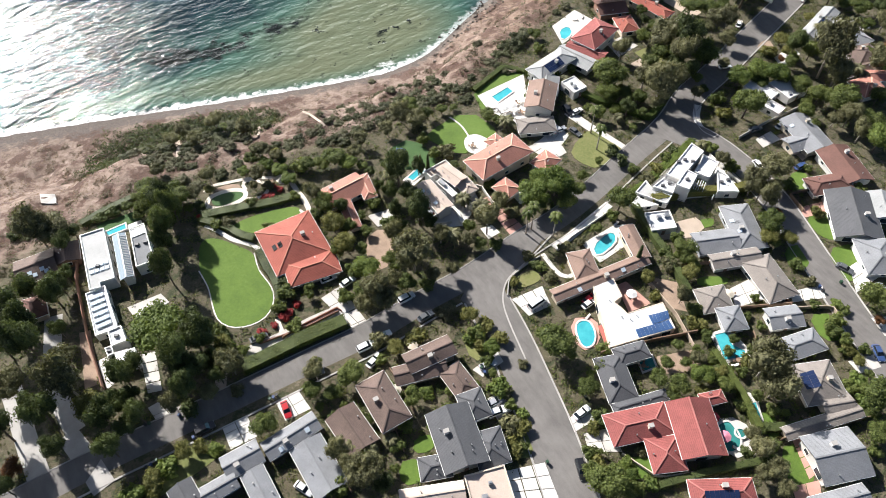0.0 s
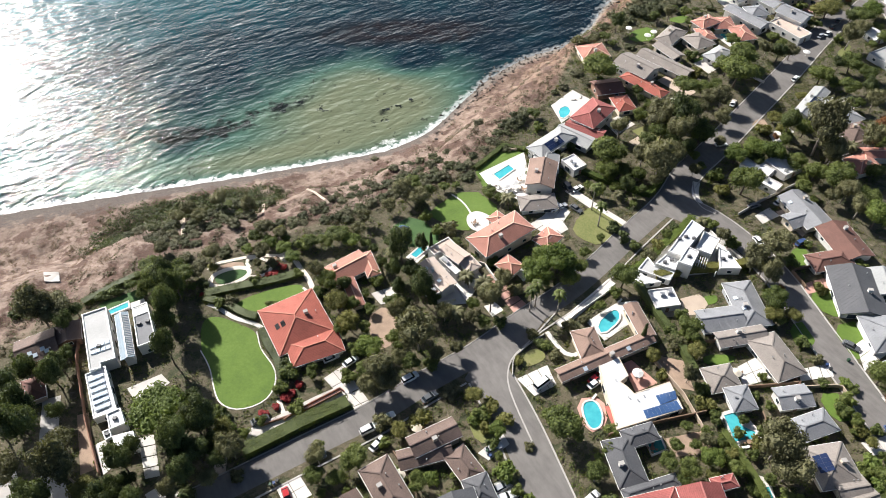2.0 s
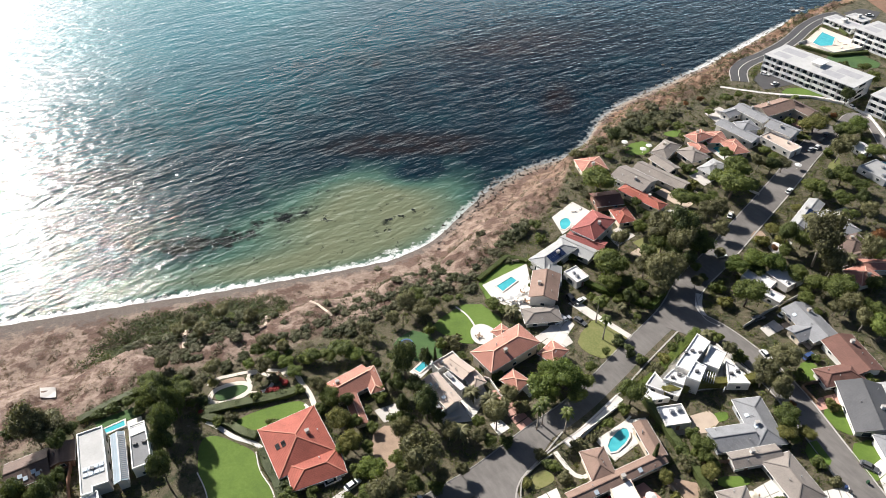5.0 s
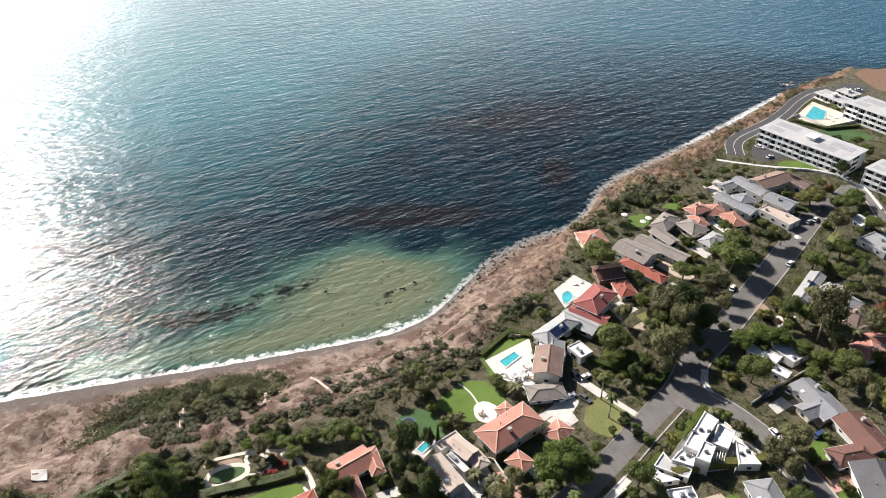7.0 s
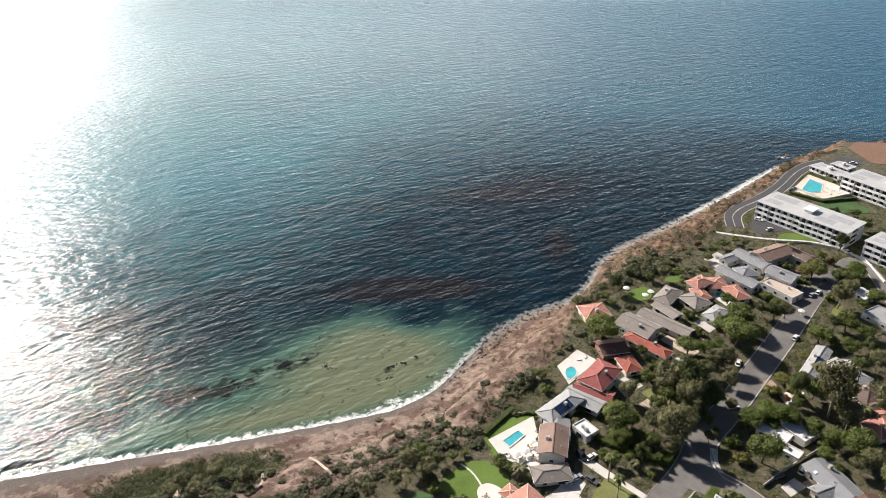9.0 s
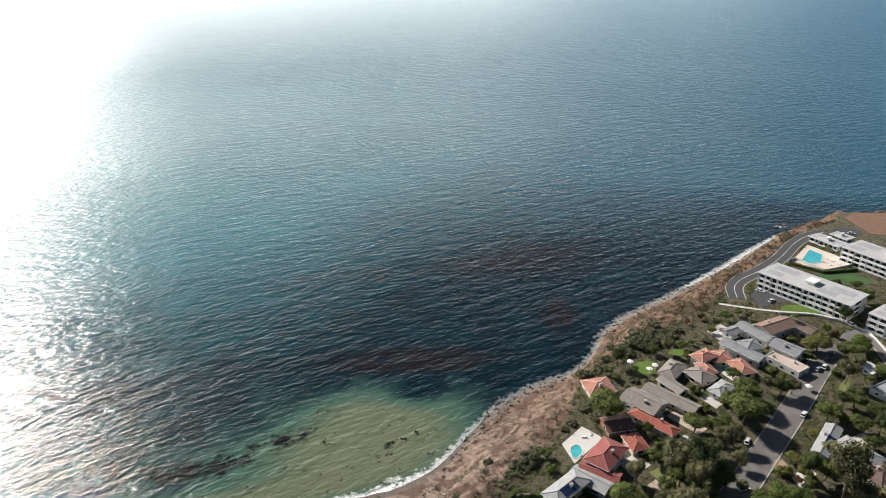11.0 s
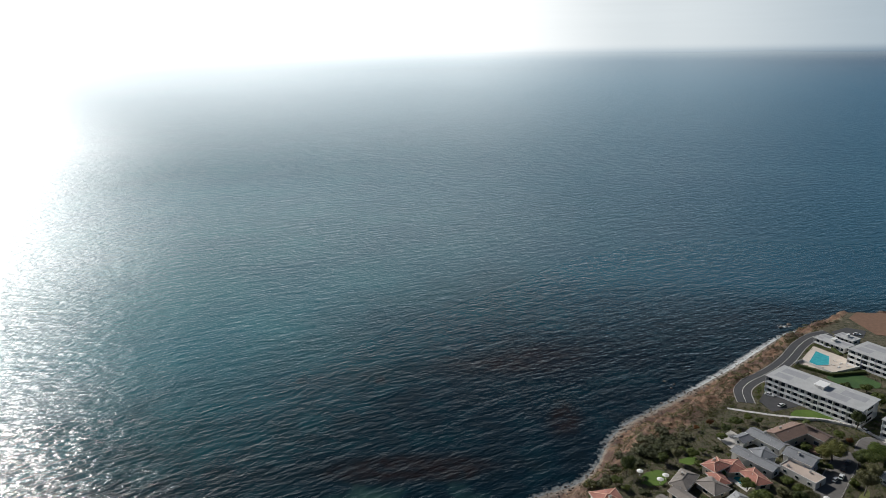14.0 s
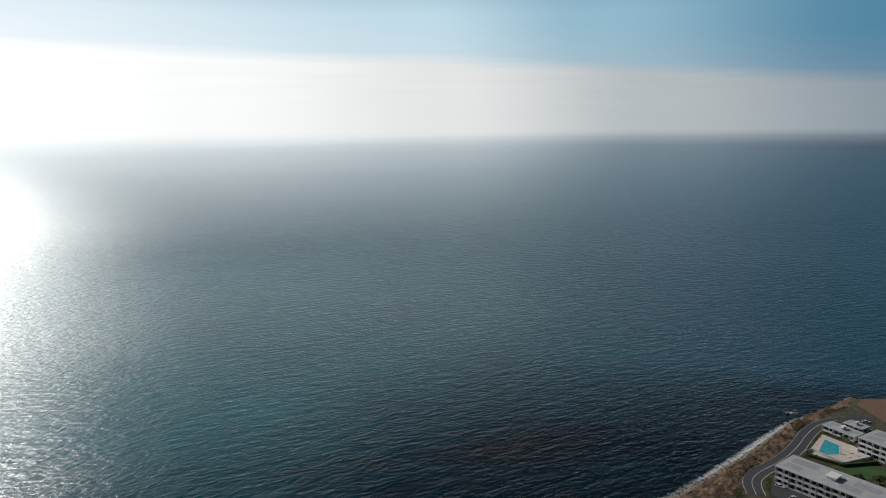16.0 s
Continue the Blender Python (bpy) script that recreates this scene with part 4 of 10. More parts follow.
def quads_mesh(name, centres, normals, size, mat, extra=None):
    """A cloud of small leaves, each a quad that faces its normal."""
    n = len(centres)
    normals = normals / np.maximum(np.linalg.norm(normals, axis=1), 1e-6)[:, None]
    t = np.cross(normals, rng.normal(size=(n, 3)))
    t /= np.maximum(np.linalg.norm(t, axis=1), 1e-6)[:, None]
    b = np.cross(normals, t)
    s = size * rng.uniform(0.6, 1.3, (n, 1))
    fold = normals * s * 0.25
    v = np.stack([centres - t * s, centres - b * s * 0.7 - fold, centres + t * s, centres + b * s * 0.7 - fold], 1).reshape(-1, 3)
    f = np.arange(4 * n).reshape(n, 4)
    verts, faces = v.tolist(), f.tolist()
    if extra:
        k = len(verts)
        verts += extra[0]
        faces += [[i + k for i in q] for q in extra[1]]
    me = bpy.data.meshes.new(name)
    me.from_pydata(verts, [], faces)
    me.materials.append(mat)
    return me


def core_of(lobes, shrink=0.74):
    """The dense inside of a crown: lumpy hulls within its lobes."""
    verts, faces = [], []
    bm = bmesh.new()
    bmesh.ops.create_icosphere(bm, subdivisions=1, radius=1)
    bm.verts.ensure_lookup_table()
    unit = [v.co.copy() for v in bm.verts]
    tris = [[v.index for v in f.verts] for f in bm.faces]
    bm.free()
    for c, r in lobes:
        k = len(verts)
        for u in unit:
            q = 1 + 0.16 * noise.noise(Vector(c) * 1.7 + u * 2.1)
            verts.append((c[0] + u.x * r[0] * shrink * q, c[1] + u.y * r[1] * shrink * q, c[2] + u.z * r[2] * shrink * q))
        faces += [[i + k for i in t] for t in tris]
    return verts, faces


def crown_mesh(lobes, count, size, mat, name="crown", shell=(0.72, 1.08)):
    vol = np.array([r[0] * r[1] + r[0] * r[2] for _, r in lobes])
    pick = rng.choice(len(lobes), count, p=vol / vol.sum())
    c, r = np.array([l[0] for l in lobes])[pick], np.array([l[1] for l in lobes])[pick]
    d = rng.normal(size=(count, 3))
    d /= np.linalg.norm(d, axis=1)[:, None]
    d[:, 2] = np.where((d[:, 2] < -0.25) & (rng.random(count) < 0.6), -d[:, 2], d[:, 2])
    p = c + d * r * rng.uniform(*shell, (count, 1))
    return quads_mesh(name, p, d / r + rng.normal(0, 0.45, (count, 3)) / r.mean(), size, mat, core_of(lobes))


def trunk_mesh(height, r, spread, limbs, mat):
    g = Geo().tube((0, 0, -0.6), (0.05 * height, 0.02 * height, height * 0.55), r, r * 0.7)
    top = Vector((0.05 * height, 0.02 * height, height * 0.55))
    for k in range(limbs):
        a = k * 2 * math.pi / limbs + 0.4
        g.tube(top - Vector((0, 0, 0.3)), top + Vector((math.cos(a) * spread, math.sin(a) * spread, height * (0.22 + 0.06 * (k % 3)))), r * 0.55, r * 0.2, 6)
    return g.mesh("trunk", mat, True)


def random_lobes(seed, r, z, n, flat=0.8, spread=0.6, small=0.5):
    q = random.Random(seed)
    lobes = [((0, 0, z), (r * 0.72, r * 0.72, r * 0.72 * flat))]
    for k in range(n):
        a = k * 2.4 + q.uniform(-0.4, 0.4)
        e = spread * r * q.uniform(0.75, 1.1)
        s = small * r * q.uniform(0.75, 1.15)
        lobes.append(((e * math.cos(a), e * math.sin(a), z + q.uniform(-0.25, 0.4) * r * flat), (s, s, s * flat)))
    return lobes


def make_tree(name, trunk, crown, label, category, group=""):
    ob = thing(name, (0, 0, 0), label, category, group)
    if trunk:
        part("trunk", trunk, None, ob)
    part("crown", crown, None, ob)
    return ob


def palm_crown(fronds, length, droop, mat, width=0.45, at=(0, 0, 0)):
    """Feathered fronds that arch from one point; each frond a row of leaflets on its rib."""
    g = Geo()
    q = random.Random(fronds)
    for k in range(fronds):
        a, up = k * 2.399, q.uniform(-0.35, 0.95)
        d = Vector((math.cos(a), math.sin(a), 0))
        prev, side = Vector((0, 0, 0)), Vector((-d.y, d.x, 0))
        for s in range(1, 7):
            u = s / 6
            p = d * length * u * (1 - 0.18 * up) + Vector((0, 0, length * (up * u * 0.75 - droop * u * u)))
            w = width * math.sin(math.pi * (0.12 + 0.83 * u))
            for sg in (-1, 1):
                g.face([prev, p, p + side * sg * w - Vector((0, 0, 0.35 * w)), prev + side * sg * w * 0.9 - Vector((0, 0, 0.35 * w))])
            prev = p
    return g.moved(Matrix.Translation(at)).mesh("crown", mat)


R0 = 4.0
PROTO = {}
for _key, _leaf, _words, _n, _flat, _count, _size in (
        ("broad_a", "mid", "leafy green garden tree with a rounded crown", 8, 0.8, 2300, 0.26), ("broad_b", "mid", "leafy green garden tree with an uneven crown", 6, 0.95, 2300, 0.26),
        ("dark_a", "dark", "dense dark green tree with a broad crown", 8, 0.85, 2400, 0.24), ("dark_b", "dark", "dense dark green tree with a lumpy crown", 6, 1.1, 2400, 0.24),
        ("olive_a", "olive", "grey-green tree with a loose crown", 9, 0.85, 1700, 0.26), ("olive_b", "olive", "tall grey-green tree with an open crown", 7, 1.15, 1600, 0.26),
        ("light_a", "light", "bright green tree with a full crown", 8, 0.75, 2300, 0.26), ("yellow_a", "yellow", "yellow-green tree with a loose crown", 8, 0.85, 1900, 0.24),
        ("umbrella", "light", "large umbrella pine with a dense domed crown", 11, 0.55, 2900, 0.23), ("rust_a", "rust", "tree with rust-coloured leaves", 7, 0.9, 1900, 0.24)):
    _z = {"dark_b": 6.2, "olive_b": 6.8}.get(_key, 5.2)
    PROTO[_key] = [make_tree({"dark": "evergreen_tree", "olive": "olive_tree"}.get(_leaf, "tree"), trunk_mesh(_z + 1, 0.28, 1.9, 5, M_PALEBARK if "olive" in _key else M_BARK),
                             crown_mesh(random_lobes(len(_key) * 7 + ord(_key[0]) + ord(_key[-1]), R0, _z, _n, _flat), _count, _size, LEAF[_leaf]), _words, "tree", "garden trees"), R0, 0]
PROTO["cypress"] = [make_tree("cypress", trunk_mesh(3, 0.2, 0.2, 2, M_BARK), crown_mesh([((0, 0, 2 + 1.1 * k), (1.0 - 0.08 * k, 1.0 - 0.08 * k, 1.3)) for k in range(8)], 1300, 0.22, LEAF["dark"]), "slim dark cypress beside a lawn", "cypress", "garden trees"), 1.0, 0]
PROTO["palm_tall"] = [make_tree("palm_tree", Geo().tube((0, 0, -0.5), (0.15, 0, 5), 0.24, 0.2).tube((0.15, 0, 5), (0.1, 0.1, 10.5), 0.2, 0.15).mesh("trunk", M_PALEBARK, True), palm_crown(26, 2.3, 0.75, LEAF["mid"], 0.42, (0.1, 0.1, 10.4)), "tall slender palm with a small crown", "palm", "palms"), 2.0, 0]
PROTO["palm"] = [make_tree("palm_tree", Geo().tube((0, 0, -0.5), (0.1, 0, 4.6), 0.33, 0.28).mesh("trunk", M_BARK, True), palm_crown(34, 3.6, 0.6, LEAF["olive"], 0.6, (0.1, 0, 4.6)), "feathery palm with long arching fronds", "palm", "palms"), 3.4, 0]
for _key, _leaf, _words in (("shrub", "mid", "rounded green shrub in a garden bed"), ("shrub_dark", "dark", "dark green shrub in a garden bed"), ("shrub_light", "light", "bright green shrub in a garden bed"),
                            ("shrub_yellow", "yellow", "yellow-green shrub in a garden bed"), ("shrub_red", "red", "crimson bougainvillea bush in flower"), ("shrub_olive", "olive", "grey-green shrub in a garden bed")):
    _l = random_lobes(len(_key) * 3 + 5, 1.3, 0.7, 4, 0.8)
    PROTO[_key] = [make_tree("shrub", None, crown_mesh(_l, 330, 0.20, LEAF[_leaf], "foliage"), _words, "shrub", "garden shrubs"), 1.3, 0]
for _key, _leaf, _words in (("bush_dark", "bush", "low dark green coastal bush on the bluff"), ("bush_sage", "sage", "low grey-green coastal bush on the bluff")):
    PROTO[_key] = [make_tree("coastal_bush", None, crown_mesh(random_lobes(len(_key) + 3, 3.0, 0.8, 7, 0.6, 0.7, 0.45), 1000, 0.26, LEAF[_leaf], "foliage"), _words, "bush", "coastal bushes"), 3.0, 0]


def plant(key, x, y, r, tall=1.0, turn=None):
    """A tree or shrub of that kind, crown radius r, standing on the land."""
    ob, r0, used = PROTO[key]
    PROTO[key][2] += 1
    s = r / r0
    a = turn if turn is not None else (37 * PROTO[key][2] + 11 * x) % 360
    m = pose(x, y, ground_z(x, y) - 0.05, 0, 0, a) @ Matrix.Diagonal((s, s, s * tall, 1))
    if used == 0:
        ob.matrix_basis = m
        return ob
    return copy_thing(ob, m)


def hedge(pts, wide, high, leaf="mid", label="clipped green hedge", soft=0):
    """A clipped hedge along a line: a dense core under a skin of leaves."""
    p = resample(smooth_line(pts, soft) if soft else pts, 1.0)
    d = np.gradient(p, axis=0)
    d /= np.maximum(np.hypot(d[:, 0], d[:, 1]), 1e-6)[:, None]
    n = np.stack([d[:, 1], -d[:, 0]], 1)
    z = land(p[:, 0], p[:, 1])
    per = int(34 * (wide + 2 * high) / 3)
    i = np.repeat(np.arange(len(p)), per)
    k = len(i)
    s = rng.uniform(0, wide + 2 * high, k)
    across = np.where(s < high, -wide / 2, np.where(s > high + wide, wide / 2, s - high - wide / 2))
    up = np.where(s < high, s, np.where(s > high + wide, s - high - wide, high))
    nrm = np.where((s >= high) & (s <= high + wide), 0.0, np.sign(across))
    bulge = 0.22 * np.sin(i * 0.9) + 0.16 * np.sin(i * 0.37 + 1.0) + rng.normal(0, 0.13, k)
    q = p[i] + d[i] * rng.uniform(-0.6, 0.6, (k, 1)) + n[i] * (across + nrm * bulge)[:, None]
    cen = np.stack([q[:, 0], q[:, 1], z[i] + up + np.where(nrm == 0, bulge, 0)], 1)
    nor = np.stack([n[i][:, 0] * nrm, n[i][:, 1] * nrm, np.where(nrm == 0, 1.0, 0.25)], 1) + rng.normal(0, 0.4, (k, 3))
    verts, faces = [], []
    for j in range(len(p)):
        for o, h in ((-0.46, -0.3), (-0.46, 0.93), (0.46, 0.93), (0.46, -0.3)):
            verts.append((p[j, 0] + n[j, 0] * o * wide, p[j, 1] + n[j, 1] * o * wide, z[j] + h * high))
    for j in range(len(p) - 1):
        for a in range(3):
            faces.append([4 * j + a, 4 * j + a + 1, 4 * j + a + 5, 4 * j + a + 4])
    faces += [[0, 1, 2, 3], [4 * len(p) - 1, 4 * len(p) - 2, 4 * len(p) - 3, 4 * len(p) - 4]]
    return tagged(new("hedge", quads_mesh("hedge", cen, nor, 0.17, LEAF[leaf], (verts, faces))), label, "hedge")


def scrub(name, pts, sizes, leaf, label, leaves=14, size=0.3):
    """Low bushes over the bluff, in one mesh."""
    k = len(pts)
    i = np.repeat(np.arange(k), leaves)
    d = rng.normal(size=(k * leaves, 3))
    d[:, 2] = np.abs(d[:, 2])
    d /= np.linalg.norm(d, axis=1)[:, None]
    r = np.asarray(sizes)[i][:, None]
    z = land(pts[:, 0], pts[:, 1])
    c = np.column_stack([pts[i], z[i]]) + d * r * np.array([1, 1, 0.6]) * rng.uniform(0.6, 1.1, (k * leaves, 1))
    s = size * np.clip(r, 0.6, 2.2)
    me = quads_mesh(name, c, d + rng.normal(0, 0.3, d.shape), s, LEAF[leaf])
    return tagged(new(name, me), label, "scrub", kind="stuff")

# ---------------------------------------------------------------- roads, paving, pools
ROADS = []
JUNCTIONS = []      # outlines of widened corners, where no kerb runs


def inside(poly, p):
    """Which of the points p lie within the outline."""
    q, res = np.array(poly), np.zeros(len(p), bool)
    for (x0, y0), (x1, y1) in zip(q, np.roll(q, -1, 0)):
        if y0 != y1:
            res ^= ((y0 > p[:, 1]) != (y1 > p[:, 1])) & (p[:, 0] < (x1 - x0) * (p[:, 1] - y0) / (y1 - y0) + x0)
    return res


def corner(poly, lift):
    JUNCTIONS.append(poly)
    return patch("road", poly, lift, M_ASPHALT, "grey asphalt where two streets meet", "road")


def road(name, pts, width, lift, label, mat=None):
    line = smooth_line(pts, 2)
    ROADS.append((resample(line, 2.0), width))
    h = width / 2
    ob = strip(name, line, (-h, -h / 2, 0, h / 2, h), (lift, lift + 0.05, lift + 0.08, lift + 0.05, lift), mat or M_ASPHALT, 2.5)
    return tagged(ob, label, "road", kind="structure")


def kerbs():
    """Gutters and kerbs beside each road, left open where roads meet."""
    for i, (p, width) in enumerate(ROADS):
        d = np.gradient(p, axis=0)
        d /= np.maximum(np.hypot(d[:, 0], d[:, 1]), 1e-6)[:, None]
        n = np.stack([d[:, 1], -d[:, 0]], 1)
        for side in (-1, 1):
            q = p + n * side * (width / 2 + 0.3)
            free = np.ones(len(q), bool)
            for j, (o, ow) in enumerate(ROADS):
                if j != i:
                    free &= np.min(np.hypot(q[:, None, 0] - o[None, :, 0], q[:, None, 1] - o[None, :, 1]), axis=1) > ow / 2 + 0.4
            for poly in JUNCTIONS:
                free &= ~inside(poly, q)
            runs, cur = [], []
            for ok, pt in zip(free, q):
                if ok:
                    cur.append(tuple(pt))
                elif cur:
                    runs.append(cur)
                    cur = []
            for run_ in runs + [cur]:
                if len(run_) > 2:
                    offs = (-0.35, -0.1, -0.05, 0.15, 0.16) if side > 0 else (-0.16, -0.15, 0.05, 0.1, 0.35)
                    hts = (0.09, 0.09, 0.22, 0.22, -0.2) if side > 0 else (-0.2, 0.22, 0.22, 0.09, 0.09)
                    tagged(strip("kerb", run_, offs, hts, M_KERB, 2.0), "pale concrete kerb and gutter beside asphalt", "kerb", kind="structure")


def slabs(name, quad, nx, ny, mat, label, category="driveway"):
    """Paving of nx by ny slabs within four corners, with open joints."""
    a, b, c, d = [Vector(p) for p in quad]
    TAKEN.append(("poly", quad))
    mid = (a + b + c + d) / 4
    base = ground_z(mid.x, mid.y)
    top = thing(name, (mid.x, mid.y, base), label, category, kind="structure")
    at = lambda u, v: (a * (1 - u) + b * u) * (1 - v) + (d * (1 - u) + c * u) * v
    for i in range(nx):
        for j in range(ny):
            g, e = Geo(), 0.012
            cs = [at((i + p) / nx + (e if p == 0 else -e) , (j + q) / ny + (e if q == 0 else -e)) for p, q in ((0, 0), (1, 0), (1, 1), (0, 1))]
            if (cs[1] - cs[0]).cross(cs[2] - cs[1]) < 0:
                cs.reverse()
            hi = [(p.x - mid.x, p.y - mid.y, ground_z(p.x, p.y) - base + 0.12) for p in cs]
            lo = [(x, y, z - 0.4) for x, y, z in hi]
            g.face(hi)
            for k in range(4):
                g.face([lo[k], lo[(k + 1) % 4], hi[(k + 1) % 4], hi[k]])
            part("slab", g, mat, top)
    return top


def pool(poly, water=None, soft=1, label="turquoise swimming pool with pale coping"):
    """A pool: water a little below a coping that stands on the paving."""
    o = rounded(poly, soft) if soft else poly
    TAKEN.append(("poly", poly))
    cx, cy = sum(p[0] for p in o) / len(o), sum(p[1] for p in o) / len(o)
    z = max(ground_z(*p) for p in o)
    t = thing("swimming_pool", (cx, cy, z), label, "pool", "swimming pools")
    rim = Geo()
    i0, i1 = o, inset(o, -0.45)
    n = len(o)
    for k in range(n):
        j = (k + 1) % n
        A, B, C, D = i0[k], i0[j], i1[j], i1[k]
        P = lambda p, h: (p[0] - cx, p[1] - cy, h)
        rim.face([P(A, 0.32), P(B, 0.32), P(C, 0.32), P(D, 0.32)])
        rim.face([P(D, 0.32), P(C, 0.32), P(C, -0.6), P(D, -0.6)])
        rim.face([P(B, 0.32), P(A, 0.32), P(A, 0.0), P(B, 0.0)])
    part("coping", rim, M_WHITECON, t)
    w = Geo()
    w.face([(p[0] - cx, p[1] - cy, 0.2) for p in o])
    part("water", w, water or M_POOL, t)
    return t


def garden_wall(pts, high, mat, label, wide=0.25):
    ob = strip("garden_wall", pts, (-wide / 2, -wide / 2, wide / 2, wide / 2), (-0.5, high, high, -0.5), mat, 2.0)
    return tagged(ob, label, "wall")

# ---------------------------------------------------------------- cars, bins, small things
M_TYRE = plain("tyre_rubber", (0.025, 0.025, 0.025), 0.9)
M_RIM = plain("alloy_rim", (0.45, 0.45, 0.46), 0.35, 0.7)
M_CARGLASS = plain("tinted_car_glass", (0.02, 0.025, 0.03), 0.05)
M_LAMP = plain("clear_lamp_glass", (0.75, 0.75, 0.72), 0.1)
M_TAIL = plain("red_tail_lamp", (0.35, 0.02, 0.02), 0.2)


def paint(name, colour):
    m, nt, b = material(name)
    nt.links.new(ramp(nt, noise_of(nt, coords(nt), 2.0, 3), [(0.3, tuple(c * 0.93 for c in colour)), (0.7, colour)]), b.inputs["Base Color"])
    b.inputs["Roughness"].default_value, b.inputs["Metallic"].default_value = 0.28, 0.1
    b.inputs["Coat Weight"].default_value = 0.6
    return m


def car_meshes(length, width, high, bonnet, tail, mat):
    """Body and glasshouse from cross-sections along the car."""
    hw = width / 2
    belt = high * 0.60
    body = Geo()
    prof = [(-length / 2, 0.45, belt * 0.78), (-length / 2 + 0.25, 0.25, belt * 0.95), (-length / 2 + tail, 0.22, belt), (length / 2 - bonnet, 0.22, belt), (length / 2 - 0.35, 0.24, belt * 0.84), (length / 2, 0.42, belt * 0.70)]
    rows = [[(x, -hw * k, lo), (x, -hw * k, hi - 0.12), (x, -hw * k * 0.9, hi), (x, hw * k * 0.9, hi), (x, hw * k, hi - 0.12), (x, hw * k, lo)] for (x, lo, hi), k in zip(prof, (0.88, 0.97, 1, 1, 0.97, 0.86))]
    for r, s in zip(rows, rows[1:]):
        for j in range(6):
            body.face([r[j], s[j], s[(j + 1) % 6], r[(j + 1) % 6]])
    body.face(rows[0])
    body.face(rows[-1][::-1])
    x0, x1 = -length / 2 + tail * 0.55, length / 2 - bonnet - 0.05
    x2, x3 = -length / 2 + tail + 0.25, length / 2 - bonnet - 0.85
    cab, lid = Geo(), Geo()
    base = [(x0, -hw * 0.9, belt - 0.02), (x1, -hw * 0.9, belt - 0.02), (x1, hw * 0.9, belt - 0.02), (x0, hw * 0.9, belt - 0.02)]
    top = [(x2, -hw * 0.72, high - 0.06), (x3, -hw * 0.72, high - 0.06), (x3, hw * 0.72, high - 0.06), (x2, hw * 0.72, high - 0.06)]
    for k in range(4):
        cab.face([base[k], base[(k + 1) % 4], top[(k + 1) % 4], top[k]])
    cab.face(top)
    lid.box(x2 - 0.06, -hw * 0.74, high - 0.06, x3 + 0.06, hw * 0.74, high, taper=0.05)
    return body.mesh("body", mat, False), cab.mesh("glasshouse", M_CARGLASS), lid.mesh("roof_panel", mat)


_w = Geo().tube((0, -0.11, 0), (0, 0.11, 0), 0.33, 0.33, 14)
TYRE = _w.mesh("wheel", M_TYRE)
RIMM = Geo().tube((0, -0.12, 0), (0, 0.12, 0), 0.2, 0.2, 10).mesh("rim", M_RIM)
LAMPM = Geo().box(-0.06, -0.2, -0.08, 0.06, 0.2, 0.08, taper=0.02).mesh("headlight", M_LAMP)
TAILM = Geo().box(-0.05, -0.16, -0.1, 0.05, 0.16, 0.1, taper=0.02).mesh("tail_light", M_TAIL)
CARS = {}
for _key, _col, _words, _kind in (("white", (0.78, 0.78, 0.77), "white saloon car", 0), ("white_suv", (0.80, 0.80, 0.79), "white sport utility car", 1), ("silver", (0.42, 0.43, 0.45), "silver car", 0), ("black", (0.02, 0.02, 0.022), "black sport utility car", 1),
                           ("red", (0.45, 0.02, 0.025), "red car", 0), ("blue", (0.05, 0.09, 0.22), "blue car", 0), ("grey", (0.12, 0.125, 0.13), "dark grey car", 0), ("van", (0.80, 0.79, 0.76), "white delivery van", 2)):
    _L, _W, _H, _B, _T = ((4.7, 1.82, 1.45, 1.25, 0.75), (4.9, 1.95, 1.8, 1.15, 0.12), (5.6, 2.05, 2.4, 0.75, 0.05))[_kind]
    _c = thing("car" if _kind < 2 else "van", (0, 0, 0), _words + " parked on the street", "car" if _kind < 2 else "van", "parked cars")
    _b, _g, _r = car_meshes(_L, _W, _H, _B, _T, paint(_key + "_car_paint", _col))
    part("body", _b, None, _c), part("glasshouse", _g, None, _c), part("roof_panel", _r, None, _c)
    for _x in (-_L * 0.3, _L * 0.31):
        for _y in (-_W / 2 + 0.1, _W / 2 - 0.1):
            part("rim", RIMM, None, part("wheel", TYRE, None, _c, "", pose(_x, _y, 0.33)))
    for _y in (-_W * 0.33, _W * 0.33):
        part("headlight", LAMPM, None, _c, "", pose(_L / 2 - 0.03, _y, _H * 0.38)), part("tail_light", TAILM, None, _c, "", pose(-_L / 2 + 0.02, _y, _H * 0.40))
    CARS[_key] = [_c, 0]


def car(key, x, y, turn, up=0.1):
    ob, used = CARS[key]
    CARS[key][1] += 1
    m = pose(x, y, ground_z(x, y) + up, 0, 0, turn)
    if used == 0:
        ob.matrix_basis = m
        return ob
    return copy_thing(ob, m)


BIN = {}
for _key, _col in (("black", (0.025, 0.025, 0.027)), ("green", (0.02, 0.06, 0.03)), ("blue", (0.03, 0.06, 0.16))):
    _m = plain(_key + "_bin_plastic", _col, 0.5)
    _t = thing("waste_bin", (0, 0, 0), f"{_key} wheeled waste bin put out at the kerb", "bin", "waste bins")
    part("bin_body", Geo().box(-0.24, -0.28, 0.05, 0.24, 0.28, 1.0, taper=-0.06), _m, _t), part("lid", Geo().box(-0.32, -0.37, 1.0, 0.32, 0.37, 1.08, taper=0.04), _m, _t)
    for _s in (-0.2, 0.2):
        part("bin_wheel", Geo().tube((_s - 0.03, 0.28, 0.12), (_s + 0.03, 0.28, 0.12), 0.12, 0.12, 8), M_TYRE, _t)
    BIN[_key] = [_t, 0]


